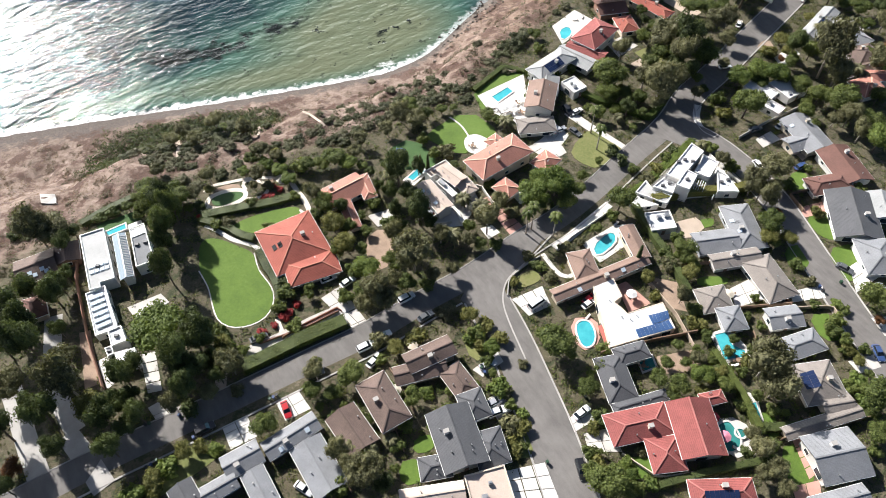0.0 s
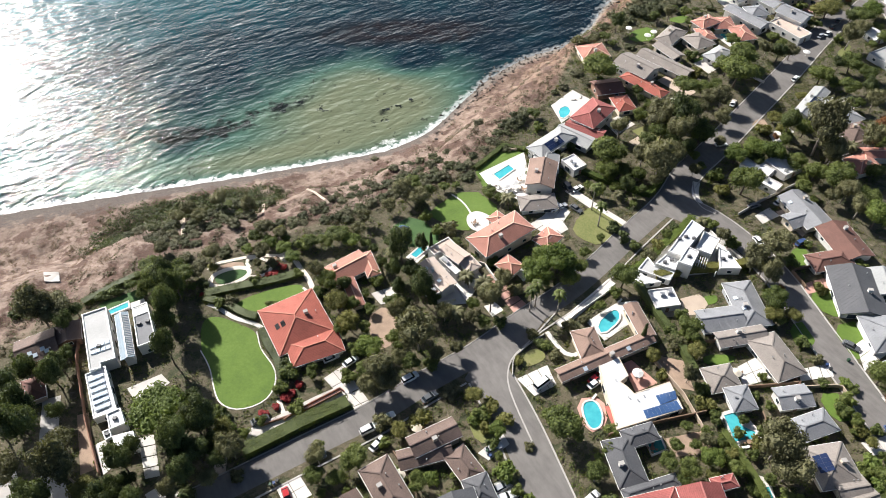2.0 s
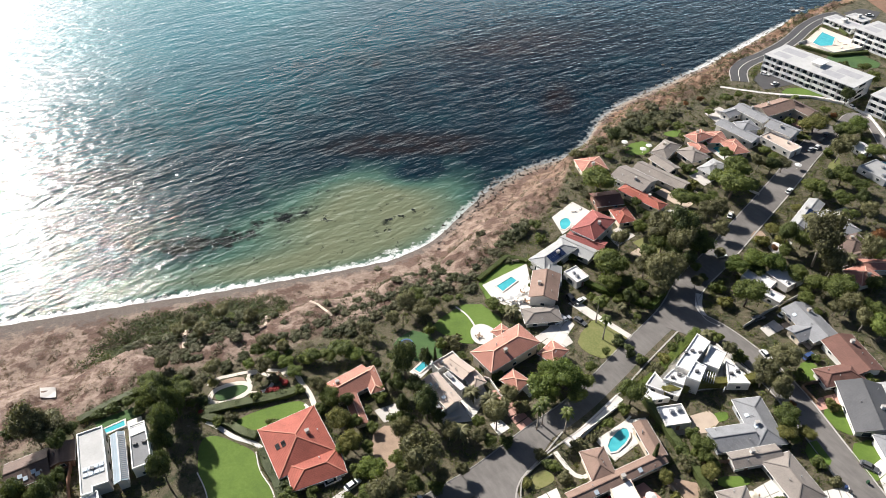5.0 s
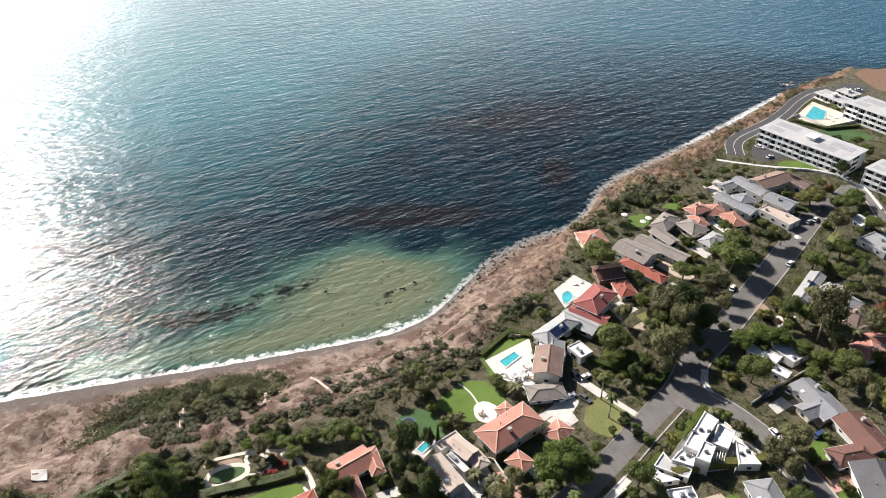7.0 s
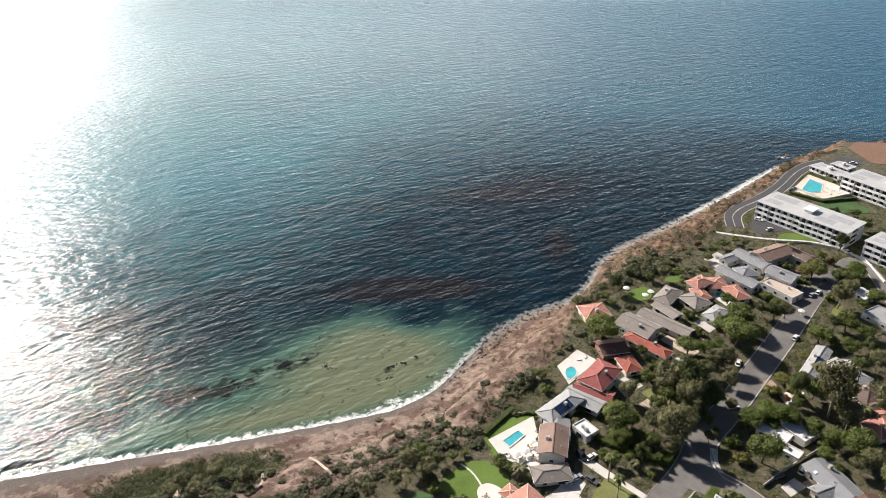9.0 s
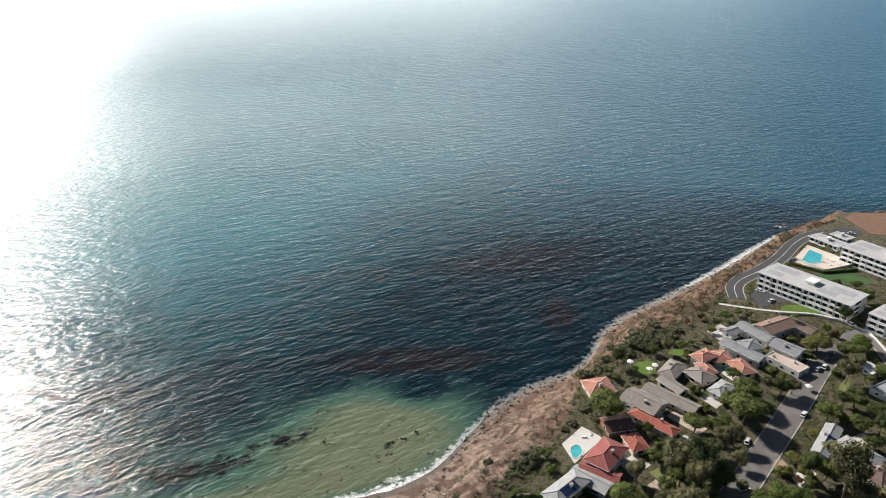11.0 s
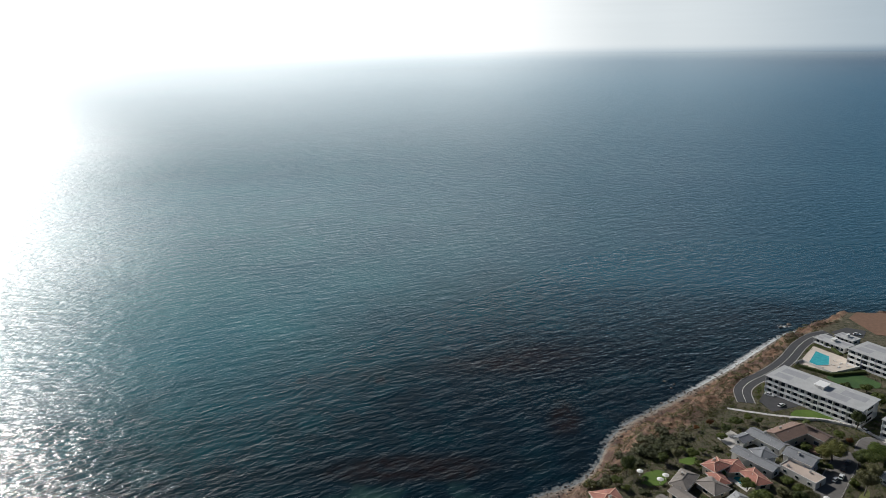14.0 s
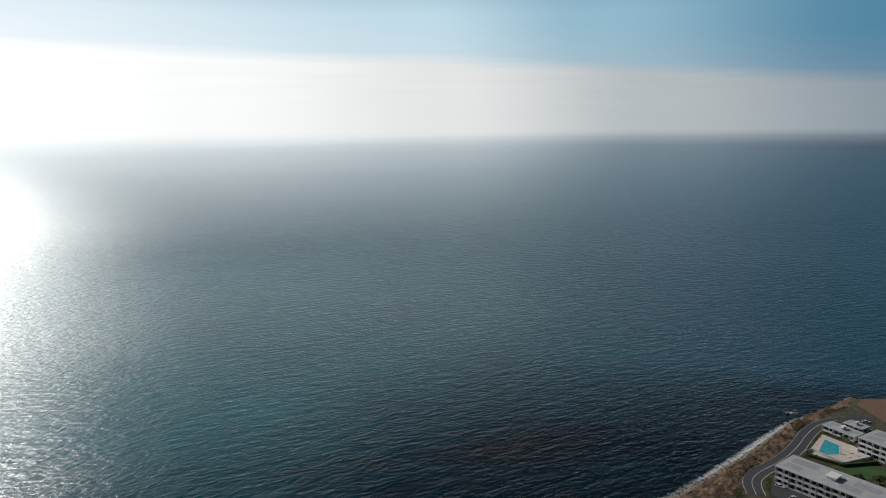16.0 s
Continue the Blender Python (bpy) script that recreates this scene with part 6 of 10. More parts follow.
def apartments(x, y, w, d, turn, storeys, bays, label, back=False):
    """A flat-roofed block with a balcony before every bay of its long front (local -y)."""
    base = ground_z(x, y)
    b = thing("apartment_building", (x, y, base), label, "apartments", "apartment blocks", turn=turn)
    H = 3.05
    hw, hd = w / 2, d / 2
    TAKEN.append(("rect", x, y, hw, hd, turn))
    part("wall", Geo().box(-hw + 0.6, -hd + 1.9, -3, hw - 0.6, hd - 0.5, storeys * H), WALL["white"], b)
    top = storeys * H
    part("roof", Geo().box(-hw, -hd, top, hw, hd, top + 0.35), ROOF["silver"], b)
    for k, (u, v, a, c) in enumerate(((-0.72, -0.35, 0.17, 0.28), (-0.62, 0.42, 0.26, 0.3), (0.42, -0.38, 0.2, 0.3), (0.62, 0.3, 0.24, 0.3))):
        part("roof_patch", Geo().box((u - a) * hw, (v - c) * hd, top + 0.35, (u + a) * hw, (v + c) * hd, top + 0.37), M_ROOFPATCH, b)
    part("stair_head", Geo().box(-0.08 * hw, -0.25 * hd, top + 0.35, 0.10 * hw, 0.3 * hd, top + 2.0), WALL["white"], b)
    part("stair_head_roof", Geo().box(-0.10 * hw, -0.32 * hd, top + 2.0, 0.12 * hw, 0.36 * hd, top + 2.15), M_TRIM, b)
    bw = (w - 1.2) / bays
    for s in range(storeys):
        part("balcony_slab", Geo().box(-hw + 0.3, -hd + 0.25, s * H - (3 if s == 0 else 0.22), hw - 0.3, -hd + 1.95, s * H), M_TRIM, b)
        for k in range(bays):
            x0 = -hw + 0.6 + k * bw
            part("balcony_panel", Geo().box(x0 + 0.03, -hd + 0.28, s * H, x0 + bw - 0.03, -hd + 0.38, s * H + (1.25 if k % 5 != 2 else 0.75)), M_RAIL, b)
            wn_ = part("window", Geo().box(x0 + 0.75, -hd + 1.80, s * H + 0.1, x0 + bw - 0.75, -hd + 1.95, s * H + 2.3), M_DARKTRIM, b)
            part("pane", Geo().box(x0 + 0.85, -hd + 1.77, s * H + 0.2, x0 + bw * 0.5 - 0.05, -hd + 1.85, s * H + 2.3), M_GLASS, wn_)
            part("pane", Geo().box(x0 + bw * 0.5 + 0.05, -hd + 1.77, s * H + 0.2, x0 + bw - 0.85, -hd + 1.85, s * H + 2.3), M_GLASS, wn_)
        for e in (-1, 1):
            part("window", Geo().box(e * (hw - 0.6) - 0.06, -hd * 0.3, s * H + 0.9, e * (hw - 0.6) + 0.06, hd * 0.3, s * H + 2.2), M_GLASS, b)
    for k in range(0, bays + 1, 2):
        x0 = -hw + 0.6 + k * bw
        part("fin_wall", Geo().box(x0 - 0.1, -hd + 0.2, -3, x0 + 0.1, -hd + 1.9, top), M_TRIM, b)
    return b


def add_strips(h, wing, n, across, mat, name, label, rows=1, mesh=None, tilt=0.0, span=0.86):
    """Rows of panels or roof lights on a flat wing of house h."""
    kind, x, y, w, d, turn, eave = wing[:7]
    o = h.matrix_basis.translation
    m = pose(x - o.x, y - o.y, eave + 0.12, 0, 0, turn)
    for k in range(n):
        v = (k + 0.5) / n - 0.5
        for r in range(rows):
            if mesh:
                part(name, mesh, mat, h, label, m @ pose(v * w * span, (r - (rows - 1) / 2) * d * 0.44, 0.05, tilt))
            else:
                part(name, Geo().box(-w * across / 2, -d * span / n * 0.32, 0, w * across / 2, d * span / n * 0.32, 0.3, taper=0.08), mat, h, label, m @ pose(0, v * d * span, 0))

# placed
apartments(201.5, 332.6, 49, 20, -55, 3, 14, "long white three-storey apartment block with a flat roof")
apartments(262.3, 361.5, 46, 20, -62, 3, 12, "white three-storey apartment block above a pool terrace")
apartments(227.4, 289.7, 34, 16, -58, 3, 8, "white three-storey apartment block with balcony bands")
apartments(249.8, 401.1, 20, 11, -64, 1, 6, "low white clubhouse with a flat roof")
apartments(261.8, 406.9, 12, 9, -64, 1, 4, "small white pavilion with a flat roof")
add_strips(villa, ("flat", -85.3, 98.6, 5.4, 13.5, 27, 4.05), 6, 0.72, M_SKYLIGHT, "roof_light", "pale glazed roof light")

# ---------------------------------------------------------------- roads, paving, pools, walls
M_WOOD = plain("weathered_fence_wood", (0.20, 0.13, 0.085), 0.9, grain=3, amount=0.25)
M_SANDPAV = plain("sandy_paving", (0.60, 0.52, 0.44), 0.9, grain=2, amount=0.1)
road("road", [(-92.0, 46.8), (-77.5, 55.7), (-60.4, 64.7), (-42.0, 74.6), (-29.0, 81.7), (-15.8, 88.6), (-8.0, 93.8), (-0.5, 99.1), (7.2, 103.7), (15.1, 108.6), (28.7, 119.9), (41.3, 128.6), (53.2, 140.0), (66.3, 153.7), (82.5, 169.2), (90.7, 182.8), (104.1, 195.1), (120.0, 212.1), (134.3, 227.1), (150.1, 243.8), (165.8, 261.6), (179.8, 276.4), (190.9, 287.9)], 9.4, 0.06, "grey asphalt street through the coastal neighbourhood")
road("road", [(14.3, 105.4), (18.7, 94.7), (22.3, 84.2), (25.4, 73.0), (28.4, 62.3), (31.0, 49.8), (32.5, 41.0)], 11.4, 0.066, "wide grey asphalt side street")
road("road", [(82.4, 168.6), (91.8, 161.9), (99.3, 149.7), (105.0, 134.8), (107.0, 121.2), (108.8, 108.7), (111.3, 91.7), (113.9, 77.4), (115.9, 63.7)], 8.8, 0.072, "grey asphalt street along the upper houses")
road("road", [(258.4, 420.4), (245.7, 416.6), (229.8, 404.1), (212.5, 384.0), (193.6, 368.0), (176.6, 357.9), (168.0, 348.5), (164.7, 335.2)], 8.4, 0.08, "dark asphalt cliff-top drive with a turning end", M_DARKASPHALT)
tagged(strip("lane_line", smooth_line([(258.4, 420.4), (245.7, 416.6), (229.8, 404.1), (212.5, 384.0), (193.6, 368.0), (176.6, 357.9), (168.0, 348.5), (164.7, 335.2)], 2), (-0.11, 0, 0.11), (0.185, 0.19, 0.185), M_LANE, 2.5), "pale line along the middle of the drive", "marking", kind="structure")
road("road", [(195.0, 287.5), (205.8, 298.8), (211.0, 292.9), (209.0, 278.4), (203.7, 258.6)], 5.0, 0.084, "narrow drive below the apartment blocks")
patch("parking_lot", [(260.7, 422.1), (274.8, 428.8), (284.2, 422.3), (275.5, 411.7), (264.5, 412.5)], 0.09, M_DARKASPHALT, "dark asphalt parking area", "parking")
patch("parking_lot", [(178.7, 345.1), (192.6, 341.4), (192.4, 330.9), (173.7, 325.6), (172.0, 336.1)], 0.1, M_DARKASPHALT, "dark asphalt forecourt of the apartments", "parking")
patch("parking_lot", [(176.1, 271.9), (192.3, 288.7), (189.4, 277.5), (176.5, 264.7), (162.4, 251.2), (161.8, 263.3)], 0.09, M_ASPHALT, "dark asphalt parking bays beside the street", "parking")
corner([(9.3, 100.8), (15.3, 111.8), (24.4, 117.0), (34.7, 122.3), (28.0, 112.9), (23.2, 107.9), (21.2, 103.2), (20.8, 98.6), (22.2, 92.2), (24.7, 82.8), (19.6, 86.3), (14.3, 95.2)], 0.10)
corner([(73.2, 165.0), (84.8, 181.0), (92.1, 176.2), (90.4, 166.9), (93.4, 162.1), (99.2, 158.4), (90.2, 153.6), (81.2, 160.0)], 0.104)
kerbs()
tagged(strip("kerb", smooth_line([(36.3, 122.2), (28.0, 112.5), (22.8, 107.8), (20.9, 103.2), (20.5, 98.6), (21.9, 92.1), (24.9, 81.8)], 2), (-0.25, -0.2, 0.2, 0.25), (-0.2, 0.24, 0.24, -0.2), M_KERB, 1.5), "curved concrete kerb at a street corner", "kerb", kind="structure")
tagged(strip("kerb", smooth_line([(92.0, 178.3), (90.7, 171.7), (90.7, 165.5), (94.8, 162.1)], 2), (-0.25, -0.2, 0.2, 0.25), (-0.2, 0.24, 0.24, -0.2), M_KERB, 1.5), "curved concrete kerb at a street corner", "kerb", kind="structure")
ROADS.append((resample([(-105.5, 82.4), (-99.2, 72.9), (-92.8, 62.6), (-86.2, 53.1)], 2.0), 3.7))
tagged(strip("lane", smooth_line([(-105.5, 82.4), (-99.2, 72.9), (-92.8, 62.6), (-86.2, 53.1)], 2), (-2.5, 0, 2.5), (0.1, 0.12, 0.1), M_KERB, 2.0), "pale concrete lane between dark trees", "lane", kind="structure")
ROADS.append((resample([(-99.1, 99.2), (-95.4, 86.9), (-90.5, 75.6), (-82.6, 65.8)], 2.0), 3.3))
tagged(strip("lane", smooth_line([(-99.1, 99.2), (-95.4, 86.9), (-90.5, 75.6), (-82.6, 65.8)], 2), (-2.3, 0, 2.3), (0.1, 0.12, 0.1), M_KERB, 2.0), "pale concrete lane beside a brick wall", "lane", kind="structure")
ROADS.append((resample([(-84.7, 65.2), (-78.7, 59.5), (-72.0, 52.1)], 2.0), 3.9))
tagged(strip("lane", smooth_line([(-84.7, 65.2), (-78.7, 59.5), (-72.0, 52.1)], 2), (-2.6, 0, 2.6), (0.1, 0.12, 0.1), M_KERB, 2.0), "short pale concrete lane", "lane", kind="structure")
ROADS.append((resample([(-47.2, 85.0), (-37.1, 90.3), (-28.8, 95.6), (-20.9, 99.0)], 2.0), 2.3))
tagged(strip("lane", smooth_line([(-47.2, 85.0), (-37.1, 90.3), (-28.8, 95.6), (-20.9, 99.0)], 2), (-1.8, 0, 1.8), (0.1, 0.12, 0.1), M_CONCRETE, 2.0), "pale drive behind a long hedge", "lane", kind="structure")
ROADS.append((resample([(36.8, 117.5), (43.9, 123.6), (55.2, 134.0)], 2.0), 1.3))
tagged(strip("pavement", smooth_line([(36.8, 117.5), (43.9, 123.6), (55.2, 134.0)], 2), (-1.3, 0, 1.3), (0.1, 0.12, 0.1), M_WHITECON, 2.0), "white pavement strip beside the street", "pavement", kind="structure")
ROADS.append((resample([(19.6, 101.4), (22.2, 92.2), (25.5, 81.2), (28.6, 71.7), (31.6, 58.7), (33.9, 48.2)], 2.0), 0.2))
tagged(strip("pavement", smooth_line([(19.6, 101.4), (22.2, 92.2), (25.5, 81.2), (28.6, 71.7), (31.6, 58.7), (33.9, 48.2)], 2), (-0.6, 0, 0.6), (0.1, 0.12, 0.1), M_CONCRETE, 2.0), "narrow pale pavement strip", "pavement", kind="structure")
ROADS.append((resample([(93.3, 178.2), (90.7, 171.7), (91.3, 165.5), (94.8, 163.2)], 2.0), 1.1))
tagged(strip("pavement", smooth_line([(93.3, 178.2), (90.7, 171.7), (91.3, 165.5), (94.8, 163.2)], 2), (-1.2, 0, 1.2), (0.1, 0.12, 0.1), M_WHITECON, 2.0), "white pavement round a street corner", "pavement", kind="structure")
ROADS.append((resample([(152.5, 330.1), (168.4, 323.5), (181.4, 319.6), (197.7, 316.7), (208.2, 308.9), (213.1, 291.7)], 2.0), 0.5))
tagged(strip("pavement", smooth_line([(152.5, 330.1), (168.4, 323.5), (181.4, 319.6), (197.7, 316.7), (208.2, 308.9), (213.1, 291.7)], 2), (-0.9, 0, 0.9), (0.1, 0.12, 0.1), M_WHITECON, 2.0), "white cliff walk with a low wall", "pavement", kind="structure")
ROADS.append((resample([(-84.9, 175.2), (-82.7, 169.6), (-80.5, 162.9)], 2.0), 0.3))
tagged(strip("trail", smooth_line([(-84.9, 175.2), (-82.7, 169.6), (-80.5, 162.9)], 2), (-0.8, 0, 0.8), (0.4, 0.42, 0.4), M_TANPAV, 2.0), "pale worn trail down the bluff", "trail", kind="structure")
ROADS.append((resample([(-59.8, 185.5), (-57.5, 181.0), (-56.7, 173.9)], 2.0), 0.2))
tagged(strip("trail", smooth_line([(-59.8, 185.5), (-57.5, 181.0), (-56.7, 173.9)], 2), (-0.45, 0, 0.45), (0.4, 0.42, 0.4), M_TANPAV, 2.0), "pale worn trail on the bluff", "trail", kind="structure")
ROADS.append((resample([(-42.2, 184.0), (-39.0, 181.8), (-35.6, 177.0), (-33.5, 174.9)], 2.0), 0.2))
tagged(strip("trail", smooth_line([(-42.2, 184.0), (-39.0, 181.8), (-35.6, 177.0), (-33.5, 174.9)], 2), (-0.45, 0, 0.45), (0.4, 0.42, 0.4), M_TANPAV, 2.0), "pale worn trail on the bluff", "trail", kind="structure")
patch("concrete_pad", [(-122.5, 149.6), (-118.2, 149.9), (-115.8, 145.2), (-120.0, 144.7)], 0.5, M_CONCRETE, "old concrete pad on the dry bluff", "pad")
slabs("driveway", [(-73.0, 86.5), (-69.2, 87.4), (-64.7, 76.0), (-68.1, 75.3)], 1, 4, M_CONCRETE, "pale concrete driveway in large slabs", "driveway")
slabs("driveway", [(-67.2, 71.5), (-62.7, 74.7), (-56.7, 69.7), (-63.6, 67.1)], 2, 2, M_CONCRETE, "pale concrete driveway in large slabs", "driveway")
slabs("driveway", [(-52.7, 82.5), (-49.8, 83.4), (-49.1, 75.8), (-52.0, 75.0)], 1, 3, M_TANPAV, "tan paved driveway", "driveway")
slabs("driveway", [(-48.4, 65.9), (-42.9, 68.8), (-39.4, 63.4), (-45.3, 60.2)], 2, 3, M_WHITECON, "white concrete driveway in large slabs", "driveway")
slabs("driveway", [(-36.4, 71.7), (-31.4, 75.2), (-27.7, 70.0), (-33.5, 66.9)], 2, 2, M_WHITECON, "white concrete driveway in large slabs", "driveway")
slabs("driveway", [(-28.3, 102.5), (-23.4, 106.5), (-18.3, 99.0), (-23.2, 96.5)], 2, 2, M_CONCRETE, "pale concrete driveway in large slabs", "driveway")
slabs("driveway", [(-23.2, 96.1), (-18.3, 98.9), (-13.5, 91.7), (-16.7, 90.3)], 2, 2, M_CONCRETE, "pale concrete driveway in large slabs", "driveway")
slabs("driveway", [(23.0, 100.3), (31.8, 104.5), (33.4, 97.9), (27.1, 94.7)], 3, 2, M_WHITECON, "white concrete garage court", "driveway")
slabs("driveway", [(14.5, 71.3), (18.8, 73.5), (20.8, 68.2), (16.6, 65.5)], 2, 2, M_WHITECON, "white concrete driveway in large slabs", "driveway")
slabs("driveway", [(11.3, 79.2), (18.0, 84.4), (19.4, 81.4), (13.9, 77.1)], 2, 1, M_CONCRETE, "pale concrete driveway in large slabs", "driveway")
slabs("driveway", [(17.2, 53.3), (26.6, 55.1), (28.9, 46.1), (18.2, 46.0)], 3, 3, M_WHITECON, "white concrete court in large slabs", "driveway")
slabs("driveway", [(33.2, 65.4), (38.4, 69.0), (39.4, 64.7), (34.0, 61.9)], 2, 2, M_CONCRETE, "pale concrete driveway in large slabs", "driveway")
slabs("driveway", [(36.2, 61.6), (43.2, 63.0), (44.5, 56.9), (36.8, 56.9)], 2, 2, M_CONCRETE, "pale concrete driveway in large slabs", "driveway")
slabs("patio", [(81.7, 101.6), (88.9, 105.1), (90.5, 97.9), (81.7, 95.3)], 2, 2, M_WHITECON, "white concrete patio", "patio")
slabs("driveway", [(97.7, 100.2), (107.1, 102.0), (106.5, 97.7), (97.1, 96.6)], 3, 1, M_WHITECON, "white concrete driveway in large slabs", "driveway")
slabs("driveway", [(116.7, 108.0), (122.4, 111.2), (126.0, 105.7), (115.0, 98.9)], 2, 2, M_WHITECON, "white concrete driveway in large slabs", "driveway")
slabs("driveway", [(111.2, 130.6), (120.5, 133.0), (119.9, 128.4), (110.8, 126.3)], 3, 1, M_PINK, "pink paved driveway", "driveway")
slabs("driveway", [(33.0, 159.7), (42.5, 167.3), (45.8, 157.0), (40.3, 153.1)], 2, 3, M_CONCRETE, "pale concrete driveway in large slabs", "driveway")
slabs("driveway", [(-17.1, 132.2), (-10.4, 134.7), (-8.3, 129.0), (-13.9, 127.6)], 2, 1, M_CONCRETE, "pale concrete driveway in large slabs", "driveway")
slabs("driveway", [(16.9, 138.0), (20.2, 138.8), (28.8, 125.8), (24.8, 122.6)], 2, 6, M_PINK, "pink paved driveway", "driveway")
slabs("driveway", [(107.4, 160.7), (113.6, 164.4), (115.6, 160.3), (108.6, 156.6)], 2, 1, M_CONCRETE, "pale concrete driveway in large slabs", "driveway")
slabs("driveway", [(67.9, 213.0), (75.0, 217.8), (79.4, 211.4), (71.0, 205.2)], 2, 2, M_CONCRETE, "pale concrete driveway in large slabs", "driveway")
slabs("driveway", [(74.6, 201.2), (78.6, 204.2), (82.0, 197.7), (79.2, 195.3)], 2, 1, M_TANPAV, "tan paved driveway", "driveway")
slabs("driveway", [(94.2, 225.8), (97.4, 227.4), (105.1, 219.7), (101.1, 216.4)], 3, 1, M_CONCRETE, "pale concrete driveway in large slabs", "driveway")
slabs("driveway", [(144.3, 212.6), (149.7, 215.2), (152.5, 210.5), (146.2, 207.0)], 2, 1, M_CONCRETE, "pale concrete driveway in large slabs", "driveway")
slabs("driveway", [(119.7, 91.4), (113.9, 90.8), (114.2, 84.7), (120.6, 86.2)], 2, 2, M_CONCRETE, "pale concrete driveway in large slabs", "driveway")
slabs("driveway", [(16.1, 125.8), (19.5, 127.2), (21.8, 124.1), (18.3, 121.6)], 1, 2, M_WHITECON, "white paved forecourt", "driveway")
slabs("driveway", [(26.4, 139.1), (30.0, 141.4), (33.0, 137.2), (28.6, 135.0)], 2, 1, M_WHITECON, "white paved forecourt", "driveway")
slabs("driveway", [(104.5, 78.5), (111.6, 80.2), (112.2, 76.6), (105.9, 74.9)], 2, 1, M_CONCRETE, "pale concrete driveway in large slabs", "driveway")
slabs("terrace", [(79.8, 47.8), (86.5, 49.1), (85.7, 45.4), (79.8, 44.3)], 2, 1, M_PINK, "pink paved terrace", "terrace")
slabs("terrace", [(83.7, 59.1), (86.2, 59.4), (86.8, 50.6), (84.3, 49.2)], 1, 4, M_PINK, "pink paved terrace", "terrace")
patch("patio", [(18.7, 186.3), (35.7, 197.2), (36.3, 176.6), (31.8, 171.1), (22.1, 178.4)], 0.12, M_WHITECON, "white pool terrace", "terrace")
patch("patio", [(49.2, 224.5), (59.0, 234.4), (65.6, 227.3), (51.7, 213.5)], 0.12, M_WHITECON, "white pool terrace", "terrace")
patch("patio", [(44.8, 118.9), (54.8, 125.4), (60.7, 126.1), (61.3, 120.8), (48.7, 111.8)], 0.12, M_WHITECON, "white pool terrace", "terrace")
patch("patio", [(72.7, 87.9), (78.2, 89.4), (81.9, 81.5), (73.9, 78.6)], 0.12, M_WHITECON, "white pool terrace", "terrace")
patch("patio", [(66.3, 64.3), (73.7, 64.6), (76.5, 57.0), (67.9, 53.8)], 0.12, M_CONCRETE, "pale pool terrace", "terrace", soft=1)
patch("patio", [(75.8, 71.6), (79.4, 70.0), (78.4, 62.0), (75.3, 61.4)], 0.12, M_CONCRETE, "pale pool terrace", "terrace")
patch("patio", [(37.2, 93.5), (44.7, 94.1), (44.7, 85.5), (38.6, 83.2)], 0.12, M_PINK, "pink pool terrace", "terrace", soft=1)
patch("patio", [(219.0, 382.0), (237.5, 401.8), (246.2, 385.8), (250.6, 371.9), (228.0, 364.9), (215.5, 378.2)], 0.14, M_SANDPAV, "pale pool terrace of the apartments", "terrace")
patch("patio", [(126.6, 271.4), (133.5, 277.8), (138.0, 268.8), (130.8, 261.8)], 0.12, M_WHITECON, "white pool terrace", "terrace")
patch("patio", [(-6.8, 146.7), (-1.5, 153.0), (1.7, 150.3), (-3.3, 144.1)], 0.12, M_WHITECON, "white pool terrace", "terrace")
patch("patio", [(-94.7, 127.7), (-84.5, 133.1), (-83.2, 130.8), (-92.7, 126.7)], 0.12, M_WHITECON, "white pool terrace", "terrace")
patch("patio", [(-83.3, 84.9), (-76.8, 88.8), (-73.8, 82.9), (-78.4, 76.8)], 0.12, M_WHITECON, "white paved court", "terrace")
patch("patio", [(-80.1, 101.3), (-72.1, 105.6), (-69.1, 102.7), (-75.8, 96.2)], 0.12, M_CONCRETE, "pale paved court", "terrace")
patch("patio", [(51.9, 103.9), (54.6, 105.1), (59.9, 97.5), (53.4, 95.0), (52.6, 99.5)], 0.12, M_PINK, "pink paved patio", "patio")
patch("patio", [(0.5, 132.5), (8.3, 138.7), (14.6, 143.0), (16.6, 136.6), (11.3, 127.1), (3.0, 126.3)], 0.1, M_WHITECON, "white paved terraces and paths", "terrace")
patch("patio", [(12.7, 165.1), (17.0, 167.7), (22.3, 163.3), (18.1, 157.0), (13.6, 158.5)], 0.13, M_WHITECON, "round white patio in a lawn", "patio", soft=2)
patch("patio", [(67.0, 139.9), (89.7, 160.6), (96.5, 137.5), (83.1, 135.7), (72.7, 134.9)], 0.1, M_WHITECON, "white paved courts", "terrace")
patch("patio", [(65.2, 123.9), (79.4, 127.8), (81.8, 124.4), (77.4, 120.2), (67.5, 119.5)], 0.1, M_TANPAV, "grey paved yard", "terrace")
patch("patio", [(126.9, 202.5), (135.1, 208.9), (136.8, 204.0), (127.5, 196.6)], 0.1, M_WHITECON, "white paved court", "terrace")
patch("patio", [(146.4, 198.1), (153.9, 203.5), (153.0, 197.8), (146.6, 194.3)], 0.1, M_WHITECON, "white paved court", "terrace")
patch("yard", [(-18.3, 122.2), (-12.3, 128.0), (-8.2, 121.3), (-9.6, 113.1), (-14.3, 110.9)], 0.06, M_DIRT, "bare brown yard", "yard", soft=1)
patch("yard", [(57.4, 81.4), (68.1, 83.3), (68.4, 77.2), (59.1, 76.5)], 0.06, M_DIRT, "bare brown yard", "yard")
patch("yard", [(61.5, 106.5), (68.4, 104.3), (68.7, 94.7), (62.3, 96.7)], 0.06, M_DIRT, "bare brown terraced yard", "yard")
